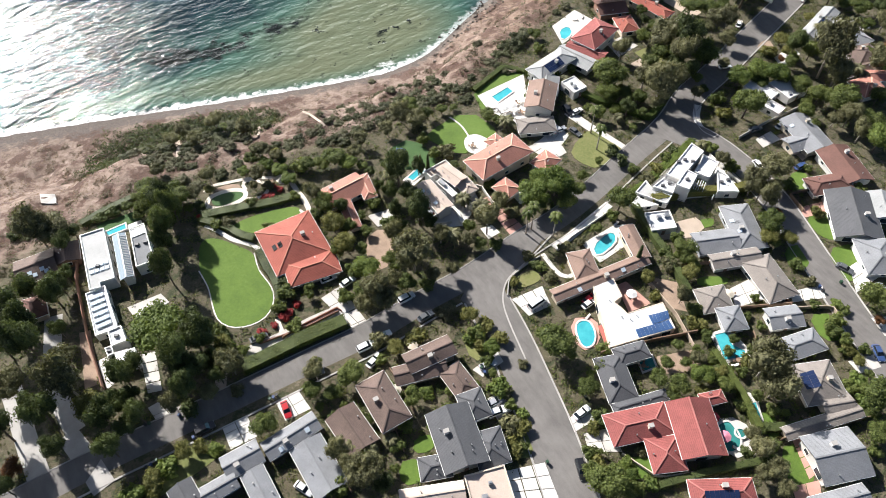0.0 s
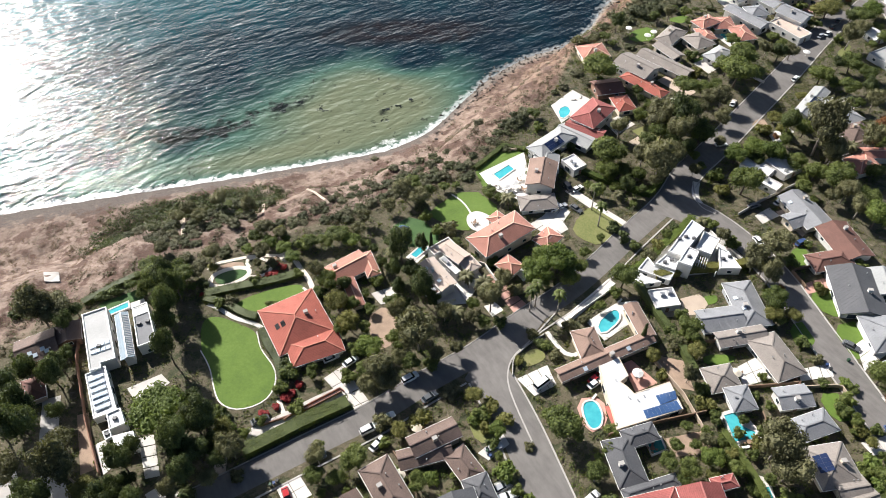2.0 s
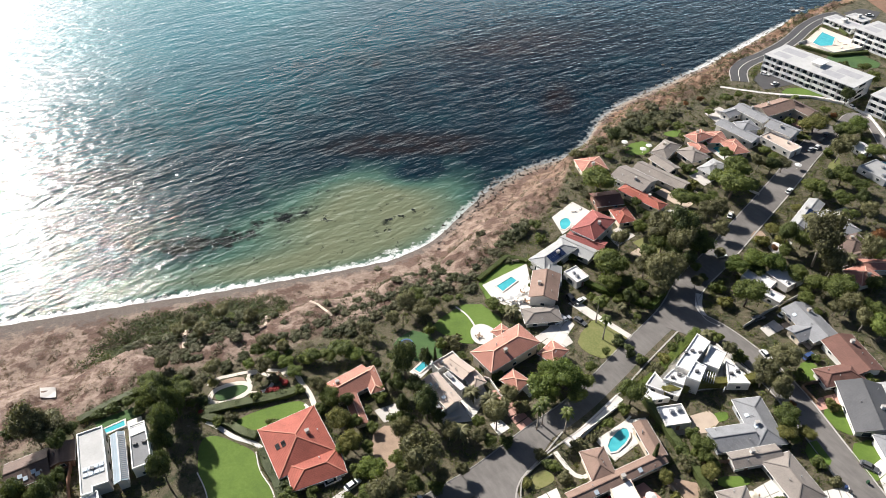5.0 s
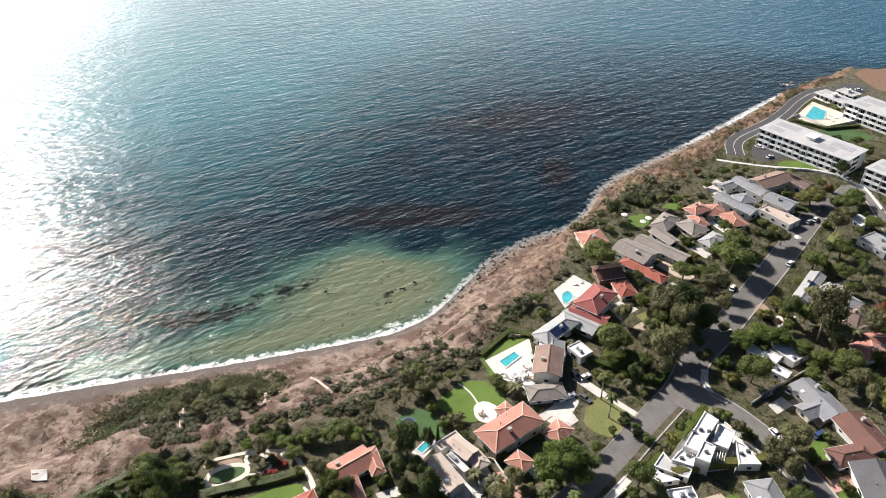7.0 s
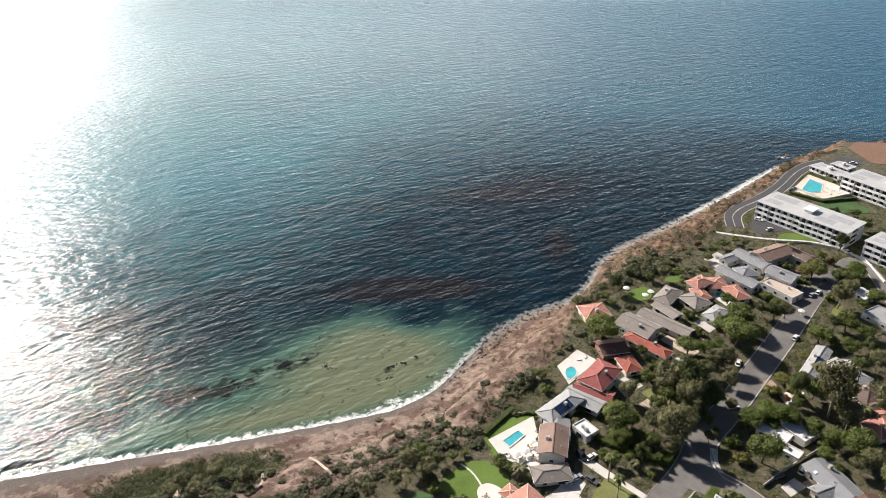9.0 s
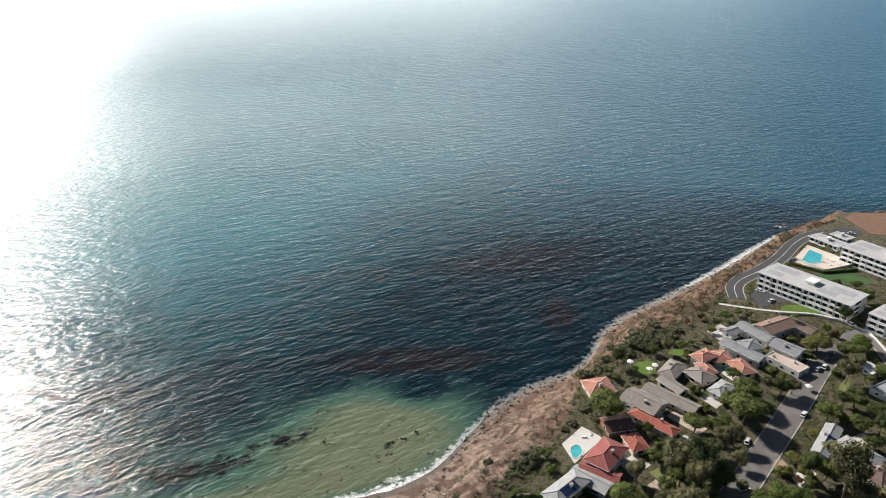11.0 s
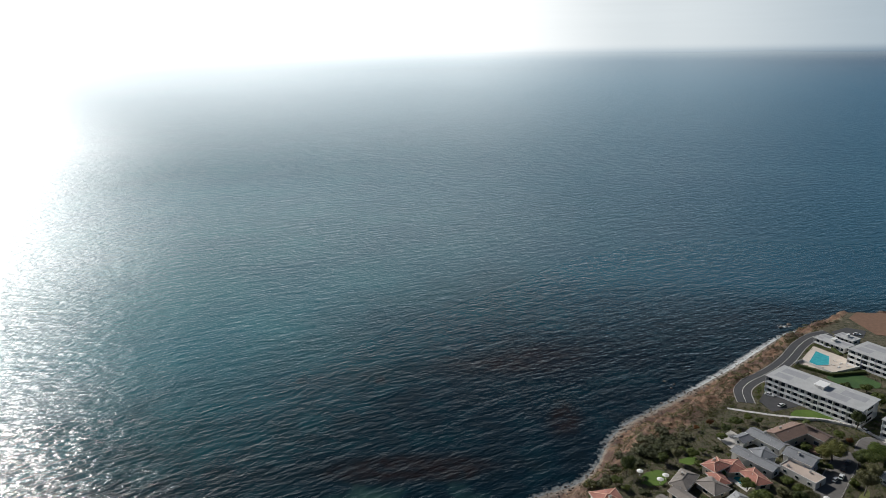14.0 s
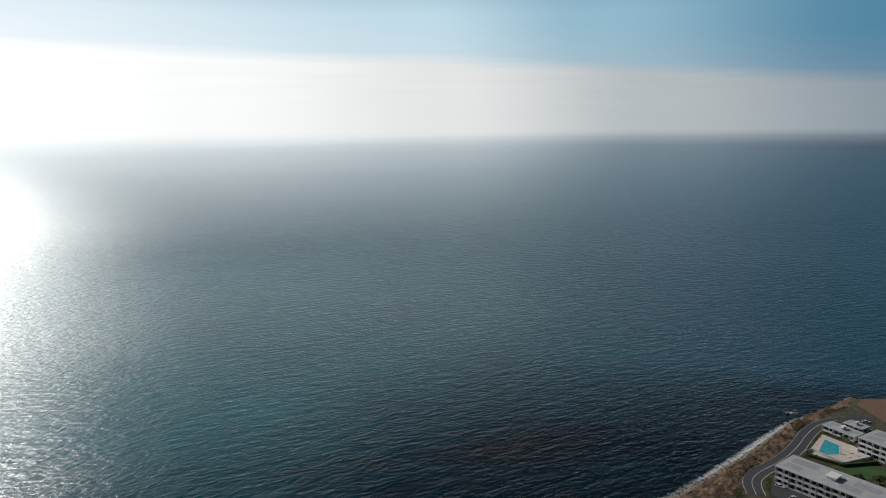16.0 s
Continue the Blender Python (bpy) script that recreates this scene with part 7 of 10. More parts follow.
patch("yard", [(-90.6, 93.6), (-87.9, 94.4), (-81.0, 78.4), (-84.0, 77.0)], 0.06, M_DIRT, "bare reddish strip beside a wall", "yard")
patch("yard", [(77.3, 207.5), (83.7, 211.2), (87.5, 202.1), (82.4, 199.2)], 0.06, M_DRYLAWN, "dry grass verge", "yard")
patch("yard", [(115.0, 162.3), (120.3, 164.3), (123.9, 153.9), (119.0, 150.2)], 0.06, M_TANPAV, "brown paved yard", "yard")
patch("field", [(285.9, 444.0), (297.3, 454.0), (341.7, 446.2), (321.1, 403.9), (286.7, 415.8)], 0.2, M_FIELD, "bare brown headland field", "field")
patch("patio", [(135.7, 303.0), (145.0, 309.3), (148.6, 302.2), (138.6, 294.0)], 0.11, M_CONCRETE, "pale paved terrace above the bluff", "terrace")
patch("patio", [(172.3, 292.5), (181.4, 299.1), (183.7, 293.5), (174.5, 286.6)], 0.11, M_PINK, "pink paved forecourt", "terrace")
patch("patio", [(80.1, 239.9), (88.6, 245.5), (94.0, 239.2), (85.5, 233.8)], 0.11, M_TANPAV, "tan paved court", "terrace")
patch("patio", [(111.9, 250.5), (119.4, 254.4), (123.1, 247.8), (116.1, 242.8)], 0.11, M_CONCRETE, "pale paved court", "terrace")
patch("patio", [(94.0, 239.2), (98.4, 242.1), (107.7, 230.6), (103.0, 227.1)], 0.11, M_TANPAV, "tan paved drive beside a house", "terrace")
patch("patio", [(144.2, 280.2), (149.7, 283.9), (154.1, 276.6), (147.6, 272.1)], 0.11, M_TANPAV, "tan paved court", "terrace")
patch("yard", [(122.4, 210.1), (128.1, 213.3), (128.9, 207.5), (123.6, 205.1)], 0.07, M_DIRT, "bare brown yard", "yard", soft=1)
patch("patio", [(159.0, 222.3), (167.5, 225.5), (168.2, 218.2), (159.8, 215.1)], 0.11, M_CONCRETE, "pale paved court", "terrace")
patch("lawn", [(-65.5, 124.0), (-61.2, 125.5), (-54.0, 122.0), (-48.7, 119.1), (-46.6, 112.5), (-42.3, 107.4), (-40.6, 102.6), (-41.7, 97.2), (-45.0, 94.6), (-50.0, 93.4), (-54.9, 95.8), (-57.4, 101.4), (-59.3, 107.1), (-63.3, 113.1)], 0.1, M_LAWN, "smooth green lawn with a pale edging", "lawn", soft=2)
patch("lawn", [(-57.6, 129.3), (-52.5, 133.0), (-42.8, 136.5), (-37.4, 136.7), (-36.9, 132.3), (-41.9, 129.2), (-49.8, 126.4), (-56.2, 125.3)], 0.1, M_LAWN, "smooth green lawn with a pale edging", "lawn", soft=2)
patch("lawn", [(-0.4, 167.1), (14.9, 179.9), (26.3, 166.4), (16.6, 162.3), (12.6, 156.5), (2.8, 163.7)], 0.1, M_LAWN, "green back lawn", "lawn", soft=1)
patch("lawn", [(-12.6, 160.2), (-3.7, 166.7), (6.1, 153.2), (-4.7, 150.5), (-10.6, 154.5)], 0.1, M_SHADELAWN, "deep green back lawn", "lawn", soft=1)
patch("lawn", [(17.4, 187.2), (28.6, 198.8), (35.7, 197.2), (20.3, 186.2), (24.0, 178.3), (20.0, 177.4)], 0.1, M_LAWN, "green lawn round a pool terrace", "lawn")
patch("lawn", [(46.8, 158.4), (55.2, 169.0), (60.7, 164.6), (64.7, 156.9), (55.0, 148.5), (48.2, 152.9)], 0.1, M_DRYLAWN, "yellowish front lawn", "lawn", soft=1)
patch("lawn", [(24.3, 103.1), (26.1, 108.8), (30.1, 110.4), (32.5, 106.4)], 0.1, M_DRYLAWN, "small round front lawn", "lawn", soft=2)
patch("lawn", [(18.1, 62.6), (23.0, 63.4), (24.6, 56.2), (18.8, 56.1)], 0.1, M_DRYLAWN, "small garden lawn", "lawn", soft=1)
patch("lawn", [(-2.8, 61.9), (1.5, 62.7), (1.5, 58.3), (-3.4, 58.0)], 0.1, M_LAWN, "small garden lawn", "lawn", soft=1)
patch("lawn", [(-6.8, 55.9), (-1.8, 57.1), (-0.6, 51.5), (-5.6, 50.4)], 0.1, M_LAWN, "small garden lawn", "lawn", soft=1)
patch("lawn", [(8.9, 89.8), (14.2, 92.5), (16.7, 83.1), (11.5, 81.3)], 0.1, M_DRYLAWN, "small garden lawn", "lawn", soft=1)
patch("lawn", [(42.0, 55.0), (50.5, 56.1), (51.8, 51.4), (41.6, 49.7)], 0.1, M_LAWN, "small garden lawn", "lawn", soft=1)
patch("lawn", [(80.1, 56.9), (84.8, 57.7), (86.6, 48.8), (79.6, 46.5)], 0.1, M_LAWN, "small garden lawn", "lawn", soft=1)
patch("lawn", [(110.8, 127.2), (119.5, 128.2), (121.1, 118.5), (113.3, 117.3)], 0.1, M_LAWN, "small garden lawn", "lawn", soft=1)
patch("lawn", [(112.5, 114.2), (122.1, 116.4), (119.2, 104.4), (113.3, 102.3)], 0.1, M_LAWN, "small garden lawn", "lawn", soft=1)
patch("lawn", [(99.6, 92.7), (106.6, 92.8), (105.9, 84.7), (100.8, 84.3)], 0.1, M_LAWN, "small garden lawn", "lawn", soft=1)
patch("lawn", [(74.1, 106.1), (83.3, 105.7), (81.2, 102.7), (73.6, 102.6)], 0.1, M_LAWN, "small garden lawn", "lawn", soft=1)
patch("lawn", [(77.1, 64.9), (81.5, 66.2), (82.0, 59.8), (78.4, 58.9)], 0.1, M_LAWN, "small garden lawn", "lawn", soft=1)
patch("lawn", [(58.1, 48.1), (70.9, 47.3), (70.4, 45.6), (57.5, 45.6)], 0.1, M_LAWN, "small garden lawn", "lawn", soft=1)
patch("lawn", [(100.8, 115.1), (107.9, 116.9), (107.0, 108.8), (100.4, 107.0)], 0.1, M_LAWN, "small garden lawn", "lawn", soft=1)
patch("lawn", [(117.7, 146.4), (118.4, 139.0), (110.8, 136.9), (112.5, 144.2)], 0.1, M_LAWN, "small garden lawn", "lawn", soft=1)
patch("lawn", [(79.9, 126.6), (84.6, 127.6), (84.2, 124.3), (79.9, 123.3)], 0.1, M_LAWN, "small garden lawn", "lawn", soft=1)
patch("lawn", [(90.4, 276.4), (102.0, 280.6), (100.3, 268.2), (89.0, 267.9)], 0.1, M_LAWN, "small garden lawn", "lawn", soft=1)
patch("lawn", [(108.2, 285.3), (120.8, 289.8), (116.6, 280.8)], 0.1, M_LAWN, "small garden lawn", "lawn", soft=1)
patch("lawn", [(110.8, 252.3), (118.5, 255.4), (121.8, 247.5), (117.4, 245.2)], 0.1, M_LAWN, "small garden lawn", "lawn", soft=1)
patch("lawn", [(180.5, 322.7), (188.1, 327.9), (202.0, 322.6), (200.5, 315.3), (182.1, 317.7)], 0.1, M_LAWN, "small garden lawn", "lawn", soft=1)
patch("lawn", [(171.8, 253.7), (184.7, 264.3), (172.2, 244.7)], 0.1, M_DRYLAWN, "small garden lawn", "lawn", soft=1)
patch("lawn", [(220.4, 363.9), (241.5, 367.1), (249.3, 346.1), (225.0, 347.6)], 0.1, M_SHADELAWN, "small garden lawn", "lawn", soft=1)
patch("lawn", [(-97.4, 131.3), (-86.4, 137.3), (-84.6, 133.5), (-94.7, 127.9)], 0.1, M_SHADELAWN, "narrow lawn above the bluff", "lawn")
patch("lawn", [(-63.5, 55.7), (-55.8, 61.5), (-46.7, 61.9), (-46.3, 59.8), (-54.0, 53.4), (-59.4, 49.5), (-63.3, 49.9)], 0.1, M_DRYLAWN, "rough grass verge", "lawn", soft=1)
patch("lawn", [(-65.2, 140.2), (-63.0, 142.7), (-58.7, 143.9), (-55.3, 143.3), (-55.7, 140.9), (-59.4, 138.6), (-63.3, 137.6)], 0.12, M_SHADELAWN, "oval lawn bed in a gravel loop", "lawn", soft=2)
patch("yard", [(-65.1, 143.9), (-63.4, 146.4), (-57.9, 147.4), (-56.4, 144.9), (-60.9, 144.6)], 0.1, M_DIRT, "stony flower bed in a gravel loop", "yard", soft=1)
patch("garden_path", [(-46.9, 150.4), (-43.0, 151.2), (-41.2, 149.0), (-43.5, 146.2), (-46.0, 147.0)], 0.1, M_PATH, "round pale gravel seat", "path", soft=2)
for _line, _w in (([(-66.0, 137.7), (-66.0, 141.4), (-62.8, 143.6), (-58.4, 144.8), (-54.9, 143.9), (-54.6, 141.1), (-58.0, 138.3), (-62.7, 136.4), (-66.0, 137.7)], 0.75), ([(-67.7, 143.8), (-65.9, 146.8), (-61.2, 147.8), (-56.5, 149.1), (-51.3, 149.6), (-45.0, 149.0)], 0.6),
                  ([(-55.0, 144.4), (-56.9, 147.1), (-55.1, 148.8), (-50.3, 147.8), (-48.1, 144.8), (-48.7, 142.0), (-51.5, 140.3), (-54.5, 140.6)], 0.55), ([(-42.4, 148.9), (-39.6, 144.0), (-36.3, 139.2), (-34.4, 134.5)], 0.8)):
    ROADS.append((resample(_line, 2.0), 0.3))
    tagged(strip("garden_path", smooth_line(_line, 2), (-_w, 0, _w), (0.14, 0.17, 0.14), M_PATH, 1.2), "pale gravel garden path in loops", "path", kind="structure")
ROADS.append((resample([(-65.0, 130.1), (-60.9, 128.1), (-56.0, 124.2), (-50.9, 122.6), (-47.4, 120.7), (-44.2, 115.4), (-41.1, 110.3)], 2.0), 0.2))
tagged(strip("garden_path", smooth_line([(-65.0, 130.1), (-60.9, 128.1), (-56.0, 124.2), (-50.9, 122.6), (-47.4, 120.7), (-44.2, 115.4), (-41.1, 110.3)], 2), (-0.65, 0, 0.65), (0.1, 0.12, 0.1), M_WHITECON, 2.0), "winding white garden path", "path", kind="structure")
ROADS.append((resample([(-37.6, 135.3), (-34.7, 132.3), (-33.9, 128.9)], 2.0), 0.2))
tagged(strip("garden_path", smooth_line([(-37.6, 135.3), (-34.7, 132.3), (-33.9, 128.9)], 2), (-0.5, 0, 0.5), (0.1, 0.12, 0.1), M_WHITECON, 2.0), "winding white garden path", "path", kind="structure")
ROADS.append((resample([(-63.3, 113.1), (-59.3, 107.1), (-57.4, 101.4), (-54.9, 95.8), (-50.0, 93.4), (-45.0, 94.6), (-41.7, 97.2), (-40.6, 102.6), (-42.3, 107.4), (-46.6, 112.5), (-48.7, 119.1)], 2.0), 0.2))
tagged(strip("edging", smooth_line([(-63.3, 113.1), (-59.3, 107.1), (-57.4, 101.4), (-54.9, 95.8), (-50.0, 93.4), (-45.0, 94.6), (-41.7, 97.2), (-40.6, 102.6), (-42.3, 107.4), (-46.6, 112.5), (-48.7, 119.1)], 2), (-0.175, 0, 0.175), (0.1, 0.12, 0.1), M_WHITECON, 2.0), "pale lawn edging", "edging", kind="structure")
ROADS.append((resample([(-39.3, 96.2), (-37.3, 91.7), (-35.5, 89.1)], 2.0), 0.2))
tagged(strip("garden_path", smooth_line([(-39.3, 96.2), (-37.3, 91.7), (-35.5, 89.1)], 2), (-0.6, 0, 0.6), (0.1, 0.12, 0.1), M_PATH, 2.0), "pale garden steps", "path", kind="structure")
ROADS.append((resample([(33.1, 115.6), (35.0, 111.5), (36.8, 107.8), (40.6, 106.9), (41.9, 110.2)], 2.0), 0.2))
tagged(strip("garden_path", smooth_line([(33.1, 115.6), (35.0, 111.5), (36.8, 107.8), (40.6, 106.9), (41.9, 110.2)], 2), (-0.65, 0, 0.65), (0.1, 0.12, 0.1), M_WHITECON, 2.0), "curved white front path", "path", kind="structure")
ROADS.append((resample([(8.7, 175.7), (12.4, 171.8), (14.4, 166.9), (15.7, 162.2)], 2.0), 0.2))
tagged(strip("garden_path", smooth_line([(8.7, 175.7), (12.4, 171.8), (14.4, 166.9), (15.7, 162.2)], 2), (-0.35, 0, 0.35), (0.1, 0.12, 0.1), M_WHITECON, 2.0), "pale stepping path across a lawn", "path", kind="structure")
ROADS.append((resample([(48.6, 176.7), (56.5, 166.9), (64.8, 157.3)], 2.0), 2.1))
tagged(strip("lane", smooth_line([(48.6, 176.7), (56.5, 166.9), (64.8, 157.3)], 2), (-1.7, 0, 1.7), (0.1, 0.12, 0.1), M_CONCRETE, 2.0), "pale drive beside a hedge", "lane", kind="structure")
slabs("driveway", [(35.9, 160.5), (43.9, 171.2), (47.8, 165.4), (41.8, 156.2)], 2, 2, M_WHITECON, "white concrete forecourt", "driveway")
pool([(23.7, 185.4), (29.4, 190.0), (31.1, 187.8), (25.6, 182.6)], None, 0)
pool([(51.5, 221.9), (55.4, 224.2), (56.3, 219.5), (51.8, 215.2)], None, 1)
pool([(47.5, 117.5), (52.7, 122.4), (54.7, 121.9), (54.1, 118.5), (48.4, 113.8)], None, 1)
pool([(38.5, 91.7), (42.2, 92.8), (43.5, 88.9), (42.5, 85.2), (39.5, 84.5)], None, 2)
pool([(73.7, 87.0), (76.8, 87.7), (77.3, 84.0), (80.1, 82.2), (79.3, 80.6), (74.3, 79.8)], None, 0)
pool([(66.5, 61.7), (70.1, 63.7), (71.4, 61.6), (72.0, 58.1), (69.8, 56.1), (67.3, 56.2)], M_DARKPOOL, 2, "deep green swimming pool with a round spa")
pool([(76.2, 67.7), (78.2, 68.0), (78.3, 63.6), (76.9, 63.1)], None, 0)
pool([(-5.2, 147.6), (-1.7, 151.5), (0.1, 150.1), (-3.6, 146.3)], None, 0)
pool([(-93.6, 128.5), (-88.7, 131.4), (-87.9, 129.6), (-92.5, 127.2)], None, 0)
pool([(222.4, 379.3), (234.9, 394.2), (238.6, 386.4), (231.9, 375.5), (224.1, 375.2)], None, 0)
pool([(129.1, 271.2), (132.7, 273.9), (135.1, 268.0), (131.8, 264.5)], None, 0)
pool([(52.9, 80.2), (56.3, 81.4), (56.8, 78.5), (53.5, 77.3)], M_DARKPOOL, 0, "small dark courtyard pool")
pool([(194.7, 254.6), (199.5, 257.0), (201.4, 252.5), (195.7, 250.2)], None, 1)
garden_wall([(-26.1, 65.8), (-21.5, 57.7), (-16.8, 49.5)], 1.6, M_WOOD, "brown wooden fence between gardens")
garden_wall([(-9.1, 79.9), (-5.9, 74.4), (-2.8, 67.5)], 1.6, M_WOOD, "brown wooden fence between gardens")
garden_wall([(43.7, 82.5), (56.9, 85.7), (69.4, 88.0)], 1.7, M_WOOD, "brown wooden fence between gardens")
garden_wall([(81.3, 94.9), (96.5, 95.8)], 1.5, M_WOOD, "brown wooden fence between gardens")
garden_wall([(83.5, 87.5), (83.0, 79.2), (84.1, 69.9)], 1.5, M_WOOD, "brown wooden fence between gardens")
garden_wall([(111.3, 128.8), (109.6, 135.8), (117.8, 137.1)], 1.3, M_WOOD, "brown wooden fence between gardens")
garden_wall([(80.9, 58.5), (86.5, 59.7), (106.7, 64.0)], 1.5, M_WOOD, "brown wooden fence between gardens")
garden_wall([(44.1, 56.3), (51.2, 50.4), (63.6, 52.1)], 1.2, WALL["cream"], "cream garden wall")
garden_wall([(68.5, 110.2), (76.3, 109.9), (87.7, 111.1)], 1.5, M_WOOD, "brown wooden fence between gardens")
garden_wall([(78.7, 201.0), (87.3, 188.3)], 1.2, WALL["tan"], "tan block wall between gardens")
garden_wall([(8.4, 134.2), (9.6, 132.6), (9.9, 130.6), (11.4, 127.6)], 1.1, WALL["white"], "white curved wall beside terrace steps", 0.9)
garden_wall([(110.2, 238.3), (120.7, 222.5)], 1.2, WALL["cream"], "cream garden wall")
garden_wall([(123.9, 249.9), (127.1, 245.5), (136.0, 234.9)], 1.2, WALL["white"], "low white garden wall")
garden_wall([(30.6, 198.1), (39.1, 199.3), (44.6, 194.2)], 1.1, WALL["tan"], "tan garden wall")
garden_wall([(-4.6, 144.0), (-1.1, 130.9), (3.0, 127.4), (8.0, 128.3)], 1.2, WALL["white"], "low white garden wall")
garden_wall([(8.4, 141.1), (17.2, 143.1), (21.6, 133.0)], 1.1, WALL["white"], "low white garden wall")
garden_wall([(-15.9, 74.7), (-8.8, 67.7), (-5.3, 58.5)], 1.4, M_WOOD, "brown wooden fence between gardens")
garden_wall([(-42.7, 88.5), (-31.5, 92.9), (-23.1, 97.9)], 0.9, WALL["brick"], "brown retaining wall below a lawn")
hedge([(-45.6, 81.2), (-39.3, 84.7), (-31.2, 89.4), (-21.0, 94.3)], 3.6, 2.2, "mid", "long thick rough-clipped hedge", 1)
hedge([(46.4, 192.6), (59.5, 181.3), (75.0, 171.9), (81.1, 178.8)], 2.0, 1.8, "light", "bright clipped hedge along a drive", 0)
hedge([(67.7, 134.3), (80.4, 137.1), (91.6, 137.3), (100.3, 139.7)], 2.4, 2.6, "yellow", "tall yellow-green hedge round a white house", 0)
hedge([(62.2, 131.9), (65.7, 118.5), (68.8, 108.2), (70.0, 100.5)], 2.0, 2.4, "dark", "tall dark hedge between gardens", 0)
hedge([(71.8, 82.0), (75.3, 70.1), (76.6, 61.4)], 1.8, 2.2, "mid", "green hedge between gardens", 0)
hedge([(50.8, 48.7), (62.1, 51.4), (72.7, 53.1), (78.1, 53.9)], 1.6, 1.6, "dark", "dark hedge between gardens", 0)
hedge([(17.5, 188.7), (28.8, 200.8), (36.8, 197.8)], 1.6, 1.2, "mid", "low hedge along the bluff edge", 0)
hedge([(-66.0, 133.5), (-56.4, 136.1), (-46.4, 138.0), (-39.9, 140.6)], 2.8, 1.5, "dark", "clipped garden bed hedge", 1)
hedge([(-66.1, 131.9), (-58.6, 129.4), (-53.8, 125.7), (-49.5, 124.0)], 2.4, 1.3, "dark", "clipped garden bed hedge", 1)
hedge([(-46.9, 119.7), (-44.9, 114.4), (-40.6, 108.3), (-38.4, 100.7)], 2.6, 1.4, "dark", "clipped bed hedge beside a lawn", 1)
hedge([(76.0, 61.4), (84.5, 61.4), (94.3, 63.0), (104.1, 64.1)], 2.2, 1.6, "dark", "dark hedge between gardens", 0)
hedge([(86.8, 160.3), (76.6, 150.4), (67.0, 141.2), (60.5, 135.8)], 2.6, 1.2, "light", "green planting strip beside the street", 1)
hedge([(213.8, 374.3), (225.9, 362.1), (246.6, 364.5)], 1.8, 1.6, "dark", "dark hedge below a pool terrace", 0)
hedge([(246.1, 410.1), (246.6, 396.8), (246.4, 388.3)], 1.4, 1.4, "dark", "dark hedge beside a flat roof", 0)
hedge([(-101.6, 131.5), (-95.0, 137.6), (-88.5, 142.1)], 2.0, 1.6, "dark", "dark hedge above the bluff", 0)
garden_wall([(37.2, 116.5), (41.9, 121.1), (54.1, 130.4)], 1.0, WALL["white"], "low white garden wall")
garden_wall([(22.0, 101.3), (22.8, 107.0), (27.9, 111.7), (32.2, 114.6)], 0.7, M_KERB, "low stone wall round a front garden")
garden_wall([(-100.1, 124.9), (-96.2, 110.4), (-87.4, 91.7), (-79.1, 76.8)], 2.0, WALL["brick"], "brown garden wall beside a lane")
garden_wall([(-37.1, 90.0), (-31.7, 94.1), (-23.1, 99.2), (-22.3, 97.9)], 0.9, WALL["brick"], "brown retaining wall below a lawn")
garden_wall([(60.3, 104.6), (65.3, 93.4), (68.3, 79.7)], 1.6, WALL["tan"], "tan block wall between gardens")
garden_wall([(101.9, 160.9), (111.8, 167.3), (129.1, 176.5)], 1.4, M_KERB, "grey wall between gardens")
garden_wall([(90.5, 153.6), (94.3, 144.7), (96.9, 139.8)], 1.2, WALL["white"], "low white garden wall")
garden_wall([(64.6, 138.5), (74.7, 146.8), (77.5, 150.4)], 1.0, WALL["white"], "low white garden wall")
garden_wall([(213.9, 378.3), (219.2, 381.1), (227.3, 363.5), (250.2, 371.1)], 1.6, WALL["white"], "low white garden wall")
garden_wall([(178.4, 317.9), (194.0, 315.1), (205.2, 308.5), (212.7, 296.1), (209.9, 276.3)], 1.1, WALL["white"], "low white garden wall")
garden_wall([(96.0, 94.4), (106.5, 94.6), (107.0, 91.9)], 1.4, WALL["tan"], "tan block wall between gardens")
garden_wall([(92.3, 110.9), (96.7, 92.2)], 1.4, WALL["brick"], "brown wall beside a house")

# ---------------------------------------------------------------- planting
plant("dark_b", -76.8, 135.4, 3.8, 1.45)
plant("dark_a", -75.9, 127.3, 3.3, 1.45)
plant("dark_b", -72.2, 130.4, 3.3, 1.45)
plant("dark_a", -72.1, 118.5, 3.5, 1.45)
plant("dark_b", -69.1, 108.5, 3.4, 1.45)
plant("dark_b", -59.1, 92.5, 3.2, 1.01)
plant("broad_b", -75.0, 141.1, 3.1, 0.96)
plant("umbrella", -66.3, 90.0, 7.0, 1.00)
plant("broad_a", -80.8, 138.2, 3.8, 1.04)
plant("broad_b", -84.0, 136.0, 2.8, 1.12)
plant("broad_a", -76.2, 139.6, 3.5, 0.92)
plant("olive_b", -109.8, 124.5, 4.9, 1.15)
plant("bush_dark", -120.2, 131.3, 2.7, 0.96)
plant("dark_a", -102.1, 121.1, 3.4, 1.09)
plant("dark_b", -104.2, 103.6, 3.3, 1.19)
plant("dark_a", -106.3, 95.9, 5.2, 1.28)
plant("dark_b", -97.6, 102.2, 3.5, 1.05)
plant("dark_a", -104.8, 86.3, 4.5, 1.14)
plant("dark_b", -100.0, 91.0, 4.1, 1.23)
plant("dark_a", -97.5, 110.2, 2.9, 1.01)
plant("dark_b", -98.1, 106.7, 2.5, 1.09)
plant("dark_a", -102.6, 88.5, 4.9, 1.19)
plant("dark_b", -96.5, 84.6, 4.8, 1.28)
plant("olive_a", -98.5, 75.1, 4.3, 1.25)
plant("dark_a", -88.9, 68.4, 5.1, 1.05)
plant("dark_b", -96.3, 63.9, 4.0, 1.14)
